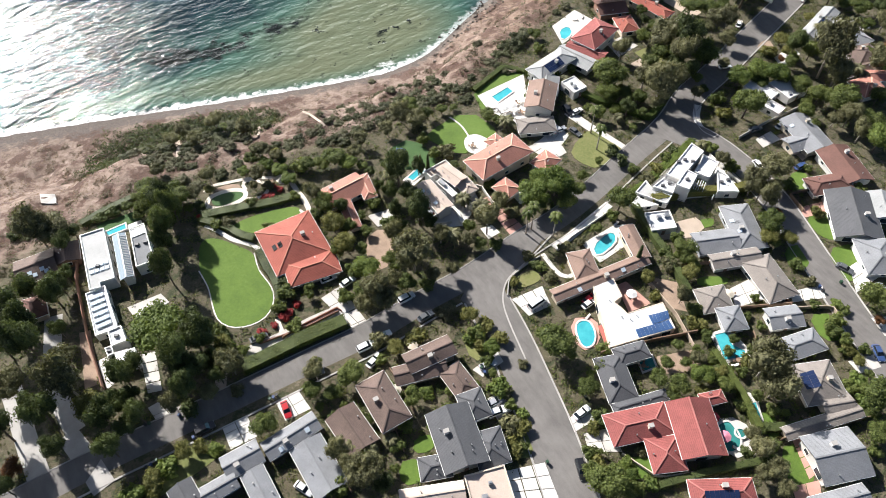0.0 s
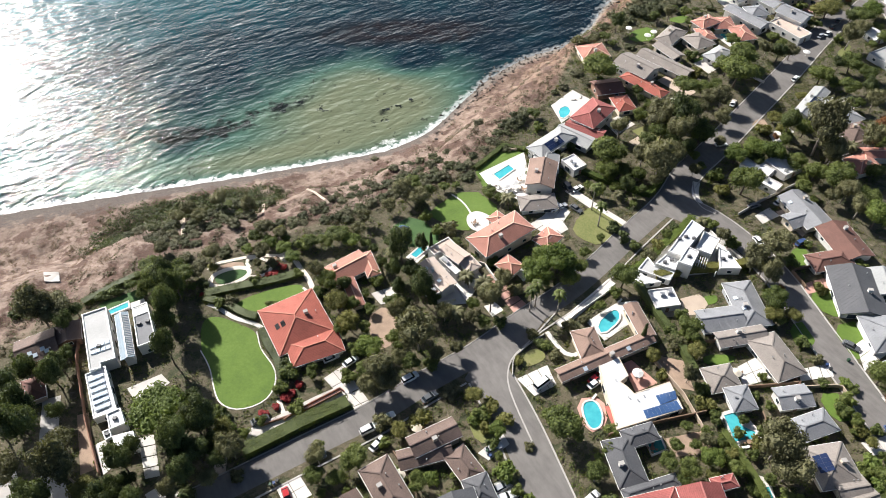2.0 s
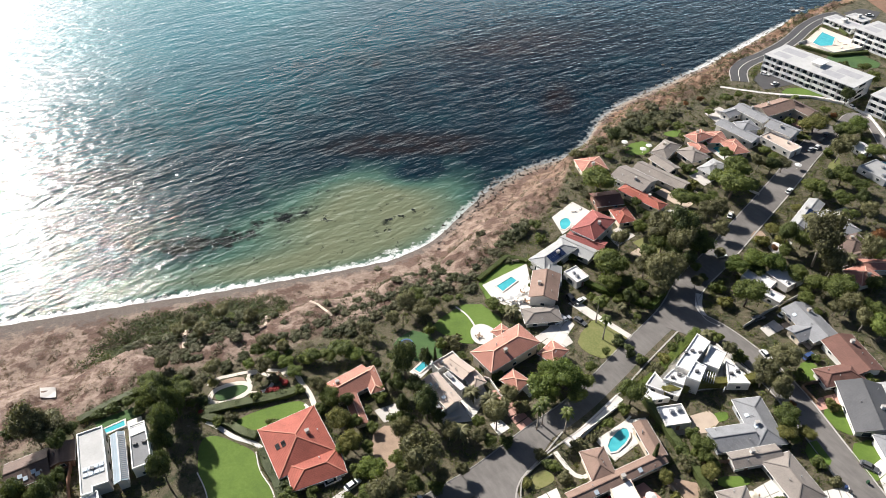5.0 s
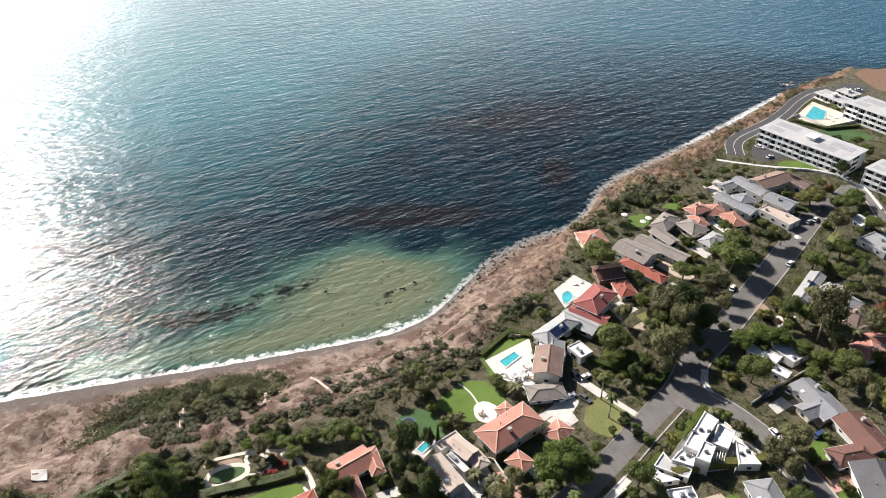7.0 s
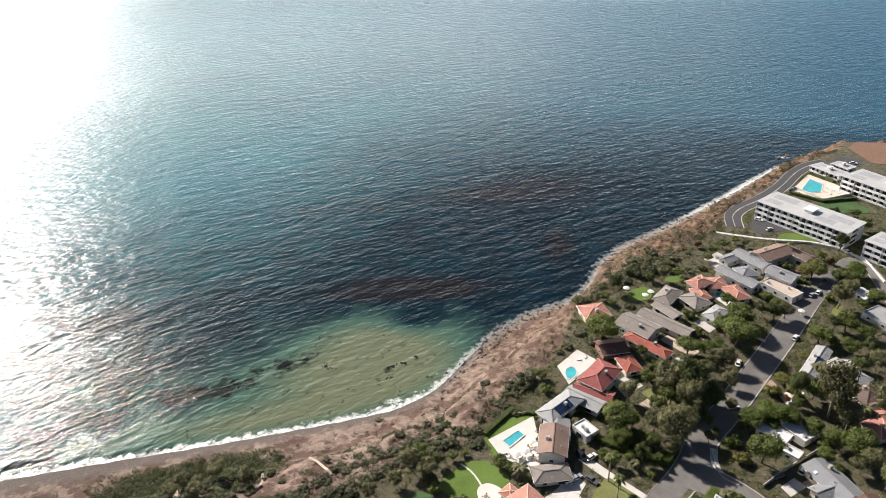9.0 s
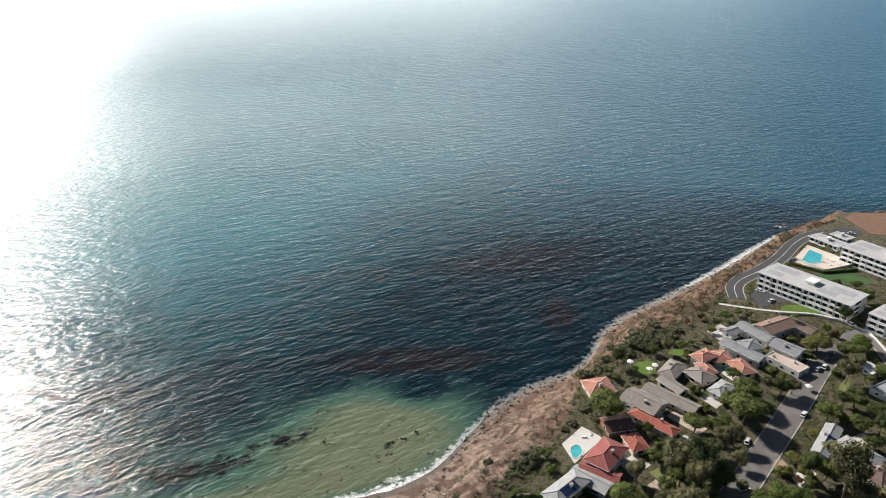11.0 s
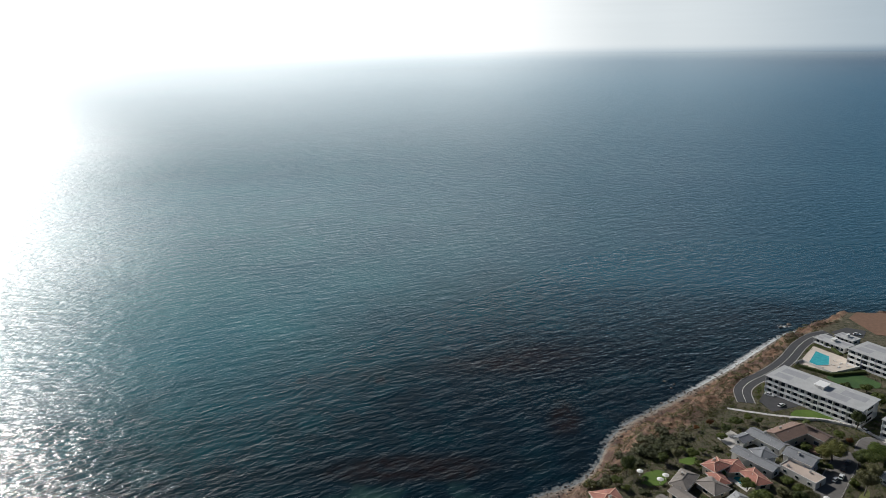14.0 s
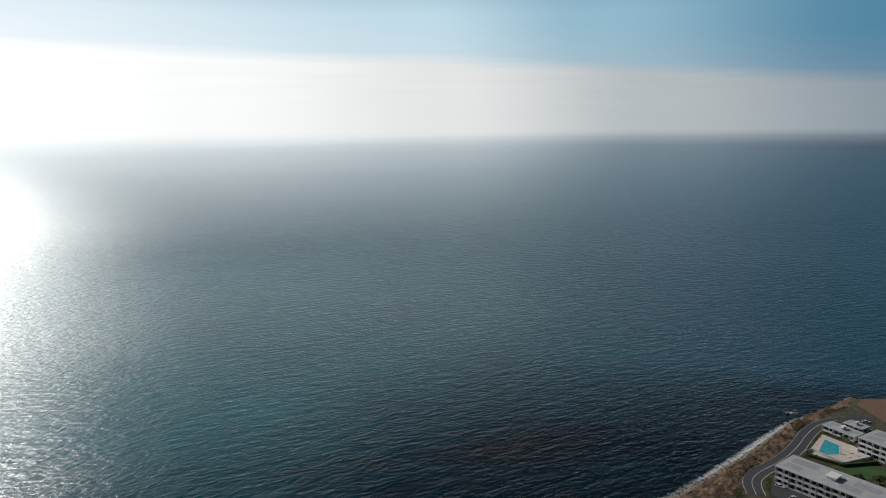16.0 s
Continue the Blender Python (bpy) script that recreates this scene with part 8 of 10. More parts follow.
plant("rust_a", -92.7, 56.2, 2.6, 0.96)
plant("yellow_a", -78.5, 69.8, 4.0, 0.96)
plant("dark_a", -73.5, 66.9, 4.3, 1.23)
plant("olive_b", -84.3, 74.9, 3.7, 1.34)
plant("olive_a", -88.6, 83.2, 3.1, 1.10)
plant("dark_b", -72.8, 77.6, 3.5, 1.01)
plant("dark_a", -72.0, 71.1, 3.4, 1.09)
plant("dark_b", -59.7, 81.6, 4.3, 1.19)
plant("dark_a", -55.1, 79.2, 4.2, 1.06)
plant("dark_b", -57.1, 74.1, 3.3, 1.05)
plant("dark_b", -55.3, 87.1, 4.3, 1.02)
plant("yellow_a", -51.0, 86.8, 2.6, 1.04)
plant("olive_b", -47.4, 80.0, 2.8, 1.00)
plant("olive_a", -51.8, 73.2, 2.2, 1.08)
plant("broad_b", -37.6, 64.9, 3.9, 1.00)
plant("dark_a", -70.4, 73.7, 2.5, 1.01)
plant("yellow_a", -55.0, 59.1, 2.3, 1.12)
plant("shrub_yellow", -52.1, 60.8, 2.0, 0.96)
plant("shrub_light", -48.5, 60.3, 2.0, 0.96)
plant("yellow_a", -61.0, 53.1, 2.3, 0.92)
plant("shrub_light", -58.1, 55.9, 2.0, 1.04)
plant("dark_b", -71.0, 81.4, 2.6, 1.09)
plant("dark_a", -93.2, 92.0, 2.8, 1.19)
plant("olive_b", -59.7, 70.6, 2.0, 1.06)
plant("shrub_dark", -51.8, 91.9, 1.5, 0.96)
plant("shrub", -46.5, 86.5, 1.8, 0.96)
plant("shrub_light", -64.2, 49.7, 2.0, 1.12)
plant("shrub_yellow", -60.1, 50.9, 1.7, 1.04)
plant("shrub_olive", -46.1, 75.3, 2.0, 0.96)
plant("shrub_dark", -56.1, 70.4, 2.1, 1.04)
plant("shrub", -78.6, 91.1, 1.6, 1.04)
plant("shrub_dark", -78.2, 84.4, 1.6, 1.12)
plant("shrub_dark", -72.7, 90.8, 1.9, 0.92)
plant("broad_a", -29.2, 133.7, 3.5, 1.08)
plant("yellow_a", -26.2, 126.1, 3.4, 1.00)
plant("yellow_a", -22.1, 118.4, 3.3, 1.08)
plant("light_a", -15.9, 109.7, 3.8, 0.96)
plant("broad_b", -16.7, 124.8, 2.3, 0.88)
plant("dark_b", -7.7, 144.0, 4.3, 1.12)
plant("dark_a", -4.8, 136.7, 3.7, 0.92)
plant("dark_b", -1.5, 127.9, 3.9, 1.00)
plant("dark_a", -10.3, 137.5, 3.1, 1.08)
plant("olive_a", -2.8, 110.6, 5.3, 1.02)
plant("olive_b", -12.9, 100.1, 3.3, 1.04)
plant("broad_a", -16.9, 102.9, 2.9, 0.96)
plant("olive_a", -10.4, 97.0, 3.1, 1.12)
plant("olive_a", 1.9, 107.1, 2.0, 1.00)
plant("palm", 7.8, 121.2, 3.2, 0.96)
plant("palm", 16.7, 131.8, 3.6, 1.04)
plant("palm", 11.6, 135.2, 3.0, 1.12)
plant("olive_b", 17.8, 123.5, 3.1, 1.08)
plant("olive_a", 12.5, 119.1, 2.0, 0.95)
plant("olive_b", 22.3, 132.3, 2.2, 0.96)
plant("light_a", 32.1, 133.6, 5.1, 1.04)
plant("light_a", 39.3, 138.2, 5.5, 1.12)
plant("broad_b", 42.0, 132.5, 4.2, 1.04)
plant("light_a", 35.6, 141.3, 4.3, 0.92)
plant("palm_tall", 36.8, 121.8, 2.0, 0.96)
plant("dark_b", -1.8, 148.7, 2.5, 0.88)
plant("dark_a", 1.7, 126.2, 2.6, 0.96)
plant("olive_a", 4.5, 120.7, 2.4, 1.04)
plant("olive_b", -8.3, 120.2, 2.4, 1.12)
plant("olive_a", -5.1, 121.4, 2.1, 0.92)
plant("olive_b", -33.2, 137.9, 2.3, 1.00)
plant("broad_a", -24.3, 117.1, 2.3, 1.12)
plant("shrub", -20.0, 111.0, 1.9, 1.12)
plant("dark_b", -8.5, 130.2, 2.3, 1.04)
plant("shrub_dark", -6.9, 127.2, 2.0, 1.00)
plant("shrub", -10.2, 127.3, 2.0, 0.92)
plant("shrub", -15.5, 135.5, 1.7, 1.00)
plant("shrub", -21.7, 101.5, 1.8, 1.08)
plant("olive_a", -15.9, 97.1, 2.6, 1.08)
plant("olive_b", -8.0, 105.5, 2.0, 0.88)
plant("palm", 21.7, 136.7, 2.2, 0.92)
plant("shrub_olive", 25.6, 130.4, 1.7, 1.04)
plant("shrub", 0.3, 105.4, 1.8, 0.88)
plant("shrub", 20.6, 142.3, 1.7, 0.96)
plant("palm_tall", 29.1, 123.2, 2.0, 1.04)
plant("palm_tall", 30.9, 124.8, 2.0, 1.12)
plant("broad_b", 34.9, 132.9, 2.2, 0.92)
plant("broad_a", 45.4, 137.6, 2.9, 1.00)
plant("broad_b", 48.2, 144.2, 2.4, 1.08)
plant("shrub_red", -60.0, 135.7, 1.3, 0.70)
plant("shrub_red", -65.6, 134.1, 1.1, 0.70)
plant("shrub_red", -67.5, 133.8, 0.9, 0.70)
plant("shrub_red", -51.4, 139.4, 1.4, 0.70)
plant("shrub_red", -53.6, 138.5, 1.2, 0.70)
plant("shrub_red", -47.1, 145.3, 1.4, 0.70)
plant("shrub_red", -48.9, 141.1, 1.3, 0.70)
plant("shrub_red", -37.0, 96.6, 1.7, 0.96)
plant("shrub_red", -42.3, 91.9, 1.5, 1.04)
plant("shrub_red", -34.5, 100.6, 1.4, 1.12)
plant("shrub_red", -36.2, 98.1, 1.4, 0.92)
plant("shrub_red", -39.7, 94.1, 1.2, 1.00)
plant("shrub_red", -44.5, 143.9, 1.4, 1.08)
plant("shrub_red", -46.8, 141.5, 1.4, 0.88)
plant("shrub", -32.0, 105.8, 1.3, 1.04)
plant("shrub", -42.8, 89.9, 1.2, 1.12)
plant("shrub", -39.7, 140.1, 1.4, 0.92)
plant("shrub_olive", -48.2, 145.3, 1.3, 1.12)
plant("olive_a", -52.2, 144.4, 1.4, 0.96)
plant("yellow_a", -65.7, 143.4, 1.7, 0.88)
plant("shrub_dark", -67.5, 137.5, 1.8, 1.08)
plant("shrub_olive", -57.8, 130.4, 1.6, 0.92)
plant("shrub", -60.9, 129.4, 1.4, 1.00)
plant("shrub", -52.3, 138.2, 1.4, 1.08)
plant("shrub", -45.8, 127.8, 1.4, 0.88)
plant("shrub", -39.6, 111.8, 1.6, 0.96)
plant("shrub_dark", -38.3, 107.7, 1.9, 0.88)
plant("shrub", -37.1, 103.9, 1.9, 1.04)
plant("shrub", -38.9, 99.4, 1.6, 1.12)
plant("shrub_olive", -36.0, 106.8, 1.4, 1.00)
plant("shrub_light", -51.2, 88.4, 1.5, 0.92)
plant("shrub", -34.3, 92.9, 1.8, 0.92)
plant("shrub", -53.5, 92.8, 1.4, 1.00)
plant("broad_a", -18.3, 77.3, 3.7, 0.88)
plant("broad_b", -22.2, 73.0, 2.9, 0.96)
plant("broad_a", -27.4, 73.6, 2.7, 1.04)
plant("olive_b", -26.8, 77.7, 2.2, 1.04)
plant("broad_b", -3.0, 70.8, 3.1, 1.12)
plant("yellow_a", -7.7, 84.8, 2.3, 0.96)
plant("shrub_yellow", -2.7, 88.0, 2.0, 1.12)
plant("shrub_olive", -11.8, 87.9, 1.8, 1.08)
plant("light_a", 16.4, 84.0, 2.4, 1.00)
plant("shrub", 13.2, 89.5, 1.8, 1.08)
plant("bush_sage", 5.7, 96.2, 2.7, 0.96)
plant("yellow_a", 11.3, 94.3, 2.4, 1.04)
plant("shrub_yellow", 15.3, 91.5, 1.8, 0.92)
plant("shrub_yellow", 18.9, 87.7, 1.5, 1.00)
plant("broad_a", 32.2, 83.8, 5.1, 0.92)
plant("broad_b", 38.3, 72.2, 3.4, 1.00)
plant("palm", -12.7, 58.2, 2.2, 1.00)
plant("palm", -16.9, 59.7, 2.2, 1.08)
plant("palm", -8.3, 60.8, 2.2, 0.88)
plant("olive_a", -13.6, 51.3, 3.9, 1.12)
plant("olive_b", -19.8, 57.7, 2.3, 0.92)
plant("dark_a", -9.3, 49.4, 3.1, 1.12)
plant("shrub_light", 17.4, 73.2, 2.0, 1.00)
plant("shrub_olive", 19.7, 64.0, 1.9, 0.88)
plant("shrub_dark", -15.1, 61.3, 1.9, 0.96)
plant("olive_a", -11.4, 54.5, 2.0, 1.00)
plant("olive_b", -17.1, 54.1, 2.0, 1.08)
plant("shrub", -7.3, 59.7, 1.6, 0.88)
plant("shrub", 14.9, 81.2, 1.4, 0.96)
plant("shrub_light", 10.3, 73.5, 1.7, 1.08)
plant("shrub", 6.2, 73.7, 1.4, 1.04)
plant("shrub_yellow", 22.3, 62.9, 1.4, 1.08)
plant("shrub_yellow", 20.4, 57.5, 1.3, 0.88)
plant("shrub_olive", 16.4, 55.0, 1.2, 0.96)
plant("shrub_light", -0.0, 73.1, 1.4, 0.88)
plant("shrub_light", -8.9, 74.1, 1.7, 0.96)
plant("shrub", 2.2, 81.7, 1.1, 1.12)
plant("shrub", -11.2, 82.2, 1.2, 0.92)
plant("broad_a", -19.5, 69.6, 1.3, 1.08)
plant("broad_b", -25.5, 69.7, 1.6, 0.88)
plant("shrub", -28.7, 66.7, 1.4, 1.00)
plant("shrub_dark", -22.1, 67.2, 1.3, 1.04)
plant("shrub_dark", -5.4, 66.0, 1.2, 1.12)
plant("shrub", -19.5, 49.6, 1.9, 1.08)
plant("shrub", -29.3, 59.1, 1.1, 0.88)
plant("shrub_olive", 24.0, 80.2, 1.0, 1.04)
plant("shrub_olive", 19.1, 72.5, 1.3, 1.12)
plant("broad_a", 29.6, 87.9, 2.2, 0.96)
plant("broad_b", 35.9, 81.9, 2.2, 1.04)
plant("broad_a", 57.3, 131.3, 4.3, 1.12)
plant("broad_b", 71.9, 113.2, 4.1, 0.92)
plant("broad_a", 97.9, 120.9, 4.0, 1.00)
plant("olive_a", 105.5, 142.0, 4.3, 0.88)
plant("olive_b", 97.3, 136.0, 3.2, 0.96)
plant("olive_a", 99.1, 133.6, 3.1, 1.04)
plant("rust_a", 103.6, 128.0, 1.7, 1.04)
plant("yellow_a", 101.9, 116.7, 2.4, 1.12)
plant("shrub", 130.0, 130.3, 2.0, 0.96)
plant("broad_b", 116.1, 95.0, 4.9, 1.08)
plant("rust_a", 116.2, 89.1, 2.3, 1.12)
plant("yellow_a", 60.2, 105.0, 2.2, 0.92)
plant("yellow_a", 71.3, 105.7, 2.5, 1.00)
plant("shrub_olive", 68.2, 109.6, 2.0, 0.92)
plant("olive_b", 99.9, 130.2, 2.4, 1.12)
plant("yellow_a", 96.3, 117.0, 2.7, 1.08)
plant("broad_a", 101.1, 141.8, 2.5, 0.88)
plant("shrub", 110.3, 138.6, 1.9, 1.04)
plant("olive_a", 104.5, 136.1, 2.1, 0.92)
plant("shrub", 72.0, 118.8, 1.7, 1.12)
plant("cypress", 58.4, 110.6, 0.9, 0.96)
plant("shrub", 59.7, 110.1, 1.6, 0.92)
plant("shrub", 67.6, 113.8, 1.7, 1.00)
plant("olive_b", 67.2, 97.4, 1.8, 1.00)
plant("shrub", 69.9, 94.6, 1.6, 1.08)
plant("shrub_yellow", 71.0, 90.2, 1.3, 0.96)
plant("shrub_yellow", 61.3, 99.5, 1.3, 1.04)
plant("shrub_yellow", 114.6, 127.0, 1.5, 1.12)
plant("shrub", 119.1, 123.6, 1.1, 0.88)
plant("shrub", 119.0, 145.9, 1.2, 0.96)
plant("shrub", 103.1, 86.4, 1.7, 1.04)
plant("broad_b", 105.4, 83.6, 2.2, 0.96)
plant("shrub", 105.7, 89.4, 1.7, 1.12)
plant("shrub", 109.5, 93.3, 1.2, 0.92)
plant("shrub", 109.6, 81.3, 1.3, 1.00)
plant("shrub", 130.5, 135.6, 1.6, 1.08)
plant("shrub", 102.2, 108.5, 1.6, 0.88)
plant("shrub", 92.8, 118.1, 1.4, 0.96)
plant("shrub_olive", 104.1, 102.7, 1.2, 1.00)
plant("shrub", 32.4, 110.2, 1.3, 1.04)
plant("shrub_olive", 28.9, 114.3, 1.3, 1.08)
plant("shrub_olive", 34.4, 107.1, 1.4, 0.88)
plant("shrub_olive", 39.6, 116.9, 1.6, 0.96)
plant("shrub_olive", 43.9, 119.0, 1.1, 1.04)
plant("broad_a", 49.1, 122.7, 1.9, 1.04)
plant("shrub_olive", 58.4, 122.8, 1.0, 1.12)
plant("shrub_dark", 30.2, 111.2, 1.4, 0.92)
plant("shrub_yellow", 24.2, 105.7, 1.1, 0.92)
plant("shrub", 55.2, 128.2, 1.5, 1.12)
plant("shrub_dark", 71.7, 124.2, 1.6, 1.00)
plant("shrub", 44.9, 83.5, 1.5, 0.92)
plant("broad_b", 55.6, 74.0, 3.0, 1.12)
plant("broad_a", 60.5, 71.7, 3.0, 0.92)
plant("light_a", 66.2, 74.5, 3.1, 1.08)
plant("broad_b", 67.3, 81.2, 2.3, 1.00)
plant("broad_a", 71.2, 71.8, 2.3, 1.08)
plant("olive_a", 80.9, 74.8, 4.9, 1.08)
plant("olive_b", 81.8, 69.1, 3.7, 0.88)
plant("broad_b", 73.8, 76.6, 1.7, 0.88)
plant("olive_a", 73.8, 58.9, 1.9, 0.96)
plant("broad_a", 38.6, 48.6, 4.5, 0.96)
plant("broad_b", 43.3, 47.5, 2.8, 1.04)
plant("broad_a", 104.5, 66.5, 4.5, 1.12)
plant("broad_b", 102.1, 58.5, 3.8, 0.92)
plant("yellow_a", 65.3, 70.6, 1.9, 0.88)
plant("broad_a", 59.0, 78.5, 2.0, 1.00)
plant("broad_b", 35.8, 51.9, 2.8, 1.08)
plant("olive_b", 73.7, 54.8, 2.2, 1.04)
plant("olive_a", 76.1, 50.4, 2.4, 1.12)
plant("shrub", 101.0, 70.5, 1.6, 1.00)
plant("shrub", 75.8, 81.6, 1.2, 1.08)
plant("shrub", 86.7, 76.4, 1.6, 0.88)
plant("shrub_olive", 48.6, 56.7, 1.0, 0.92)
plant("shrub", 41.0, 65.1, 1.7, 0.96)
plant("shrub_yellow", 38.6, 62.4, 1.2, 1.00)
plant("olive_b", 66.1, 78.7, 1.7, 0.92)
plant("shrub", 70.7, 76.1, 1.5, 1.04)
plant("broad_a", 77.8, 85.0, 1.5, 0.88)
plant("broad_b", 70.6, 85.1, 1.7, 0.96)
plant("broad_a", 58.3, 69.7, 1.9, 1.04)
plant("yellow_a", 69.1, 69.4, 1.7, 0.96)
plant("shrub", 76.9, 76.0, 1.2, 1.12)
plant("shrub", 81.0, 65.3, 1.4, 0.92)
plant("shrub_dark", 72.1, 55.9, 1.3, 1.08)
plant("olive_a", 73.5, 50.0, 1.9, 1.00)
plant("olive_b", 76.7, 46.3, 1.6, 1.08)
plant("shrub_light", 103.6, 71.9, 1.9, 1.04)
plant("shrub_light", 103.5, 66.7, 1.6, 1.12)
plant("shrub", 36.5, 57.0, 1.4, 1.00)
plant("shrub_light", 44.9, 54.1, 1.2, 0.92)
plant("shrub_yellow", 38.5, 53.6, 1.4, 1.08)
plant("shrub", 46.1, 47.7, 1.4, 1.08)
plant("shrub", 100.6, 55.0, 1.4, 0.88)
plant("broad_b", 80.9, 81.4, 1.8, 1.12)
plant("shrub_yellow", 79.2, 79.0, 1.4, 0.88)
plant("broad_a", 83.6, 83.1, 1.5, 0.92)
plant("shrub", 90.4, 78.8, 1.0, 0.96)
plant("shrub_yellow", 98.7, 64.7, 1.4, 0.96)
plant("shrub", 93.3, 64.3, 0.9, 1.04)
plant("broad_b", 85.6, 200.3, 5.9, 1.00)
plant("dark_b", 93.1, 203.0, 6.0, 0.92)
plant("broad_a", 99.0, 197.7, 5.2, 1.08)
plant("broad_b", 101.1, 214.0, 5.1, 0.88)
plant("broad_a", 64.8, 187.6, 5.8, 0.96)
plant("broad_b", 61.9, 180.6, 4.6, 1.04)
plant("olive_a", 75.7, 186.8, 3.9, 0.88)
plant("olive_b", 78.6, 178.6, 4.6, 0.96)
plant("olive_a", 84.7, 184.0, 3.9, 1.04)
plant("dark_a", 67.4, 173.4, 3.2, 1.00)
plant("broad_a", 72.4, 179.3, 2.9, 1.12)
plant("broad_b", 64.0, 174.5, 2.5, 0.92)
plant("light_a", 108.6, 187.5, 4.5, 0.88)
plant("light_a", 116.1, 190.1, 4.6, 0.96)
plant("light_a", 121.4, 188.3, 4.6, 1.04)
plant("broad_a", 106.1, 171.2, 5.8, 1.00)
plant("dark_b", 131.4, 200.6, 3.7, 1.08)
plant("broad_b", 137.9, 200.5, 4.5, 1.08)
plant("olive_b", 138.2, 190.6, 5.6, 1.12)
plant("broad_a", 126.1, 170.5, 3.4, 0.88)
plant("broad_b", 132.6, 176.9, 5.0, 0.96)
plant("broad_a", 137.1, 171.9, 5.4, 1.04)
plant("olive_a", 141.2, 186.3, 4.3, 0.92)
plant("broad_b", 142.8, 162.5, 4.9, 1.12)
plant("light_a", 142.1, 152.9, 5.2, 1.12)
plant("palm", 153.9, 208.8, 3.4, 0.96)
plant("palm", 146.6, 214.2, 3.6, 1.04)
plant("palm", 150.3, 190.0, 3.6, 1.12)
plant("palm", 88.4, 157.0, 2.3, 0.92)
plant("bush_sage", 99.6, 174.4, 2.5, 1.04)
plant("bush_sage", 101.6, 171.5, 2.5, 1.12)
plant("shrub", 99.9, 178.9, 2.1, 1.12)
plant("dark_a", 79.3, 195.6, 3.7, 0.88)
plant("olive_b", 90.3, 195.6, 4.1, 1.00)
plant("broad_a", 80.9, 212.5, 3.2, 0.92)
plant("broad_b", 85.8, 220.3, 2.6, 1.00)
plant("shrub_yellow", 99.9, 171.8, 1.9, 1.04)
plant("broad_a", 128.3, 183.5, 2.9, 1.08)
plant("broad_b", 126.6, 165.1, 2.8, 0.88)
plant("olive_a", 137.5, 165.4, 3.3, 1.08)
plant("olive_b", 138.4, 157.8, 2.8, 0.88)
plant("olive_a", 133.3, 165.3, 2.4, 0.96)
plant("broad_a", 129.7, 196.1, 2.6, 0.96)
plant("rust_a", 128.1, 199.9, 2.2, 0.92)
plant("olive_b", 157.3, 190.9, 3.2, 1.04)
plant("broad_b", 158.5, 200.9, 2.8, 1.04)
plant("broad_a", 151.9, 175.9, 3.4, 1.12)
plant("olive_a", 92.2, 180.5, 2.0, 1.12)
plant("dark_b", 92.1, 190.1, 3.1, 0.96)
plant("broad_b", 86.7, 192.8, 3.4, 0.92)
plant("olive_b", 77.7, 175.4, 1.9, 0.92)
plant("broad_a", 58.1, 172.5, 2.6, 1.00)
plant("broad_b", 55.0, 175.9, 2.2, 1.08)
plant("shrub", 90.9, 155.9, 1.8, 0.92)
plant("olive_a", 92.0, 148.8, 2.2, 1.00)
plant("shrub", 95.4, 146.6, 1.9, 1.00)
plant("shrub_yellow", 72.0, 147.7, 1.5, 1.12)
plant("shrub_olive", 68.3, 142.8, 1.8, 1.00)
plant("shrub", 75.8, 152.8, 1.3, 1.08)
plant("shrub_dark", 79.3, 156.4, 1.5, 0.88)
plant("light_a", 83.9, 140.9, 1.7, 0.92)
plant("shrub", 80.1, 137.7, 1.3, 0.88)
plant("shrub", 65.0, 148.0, 1.5, 0.96)
plant("shrub_dark", 60.5, 157.2, 1.7, 0.96)
plant("shrub_dark", 62.5, 153.2, 1.5, 1.04)
plant("broad_a", 54.7, 151.1, 1.6, 0.88)
plant("broad_b", 41.6, 217.6, 3.2, 0.75)
plant("bush_dark", 35.7, 215.8, 4.8, 1.04)
plant("bush_dark", 31.0, 213.3, 3.5, 1.12)
plant("bush_sage", 38.7, 221.9, 2.7, 0.92)
plant("bush_dark", 27.4, 208.9, 2.6, 0.92)
plant("bush_sage", 24.8, 204.2, 2.5, 1.00)
plant("bush_sage", 55.7, 236.0, 2.3, 1.08)
plant("bush_dark", 51.7, 232.7, 1.9, 1.00)
plant("bush_sage", 62.2, 245.4, 2.9, 0.88)
plant("bush_sage", 66.6, 249.5, 2.5, 0.96)
plant("broad_a", 69.3, 238.7, 8.0, 0.81)
plant("bush_sage", 65.6, 239.1, 2.9, 1.04)
plant("olive_b", 85.9, 205.6, 4.6, 0.84)
plant("dark_a", 88.6, 195.9, 4.5, 0.81)
plant("broad_b", 96.6, 204.0, 3.9, 0.87)
plant("olive_a", 91.4, 214.1, 3.9, 0.69)
plant("broad_a", 101.9, 229.3, 5.4, 0.72)
plant("broad_b", 108.9, 229.2, 4.6, 0.78)
plant("broad_a", 63.1, 189.9, 6.2, 0.84)
plant("broad_b", 67.5, 182.9, 4.6, 0.69)
plant("broad_a", 84.0, 230.1, 2.6, 0.75)
plant("olive_b", 84.1, 185.8, 4.0, 0.75)
plant("olive_a", 79.4, 193.0, 3.2, 0.81)
plant("olive_b", 70.9, 203.2, 2.9, 0.87)
plant("bush_dark", 73.8, 239.0, 2.4, 1.08)
plant("shrub_dark", 83.8, 255.2, 2.0, 1.12)
plant("dark_b", 83.3, 223.0, 1.8, 0.87)
plant("broad_b", 82.1, 214.3, 1.8, 0.81)
plant("palm", 49.4, 191.6, 2.2, 1.00)
plant("shrub", 70.0, 237.5, 1.9, 1.04)
plant("shrub", 53.1, 198.5, 1.5, 1.12)
plant("bush_dark", 29.4, 199.2, 2.5, 0.88)
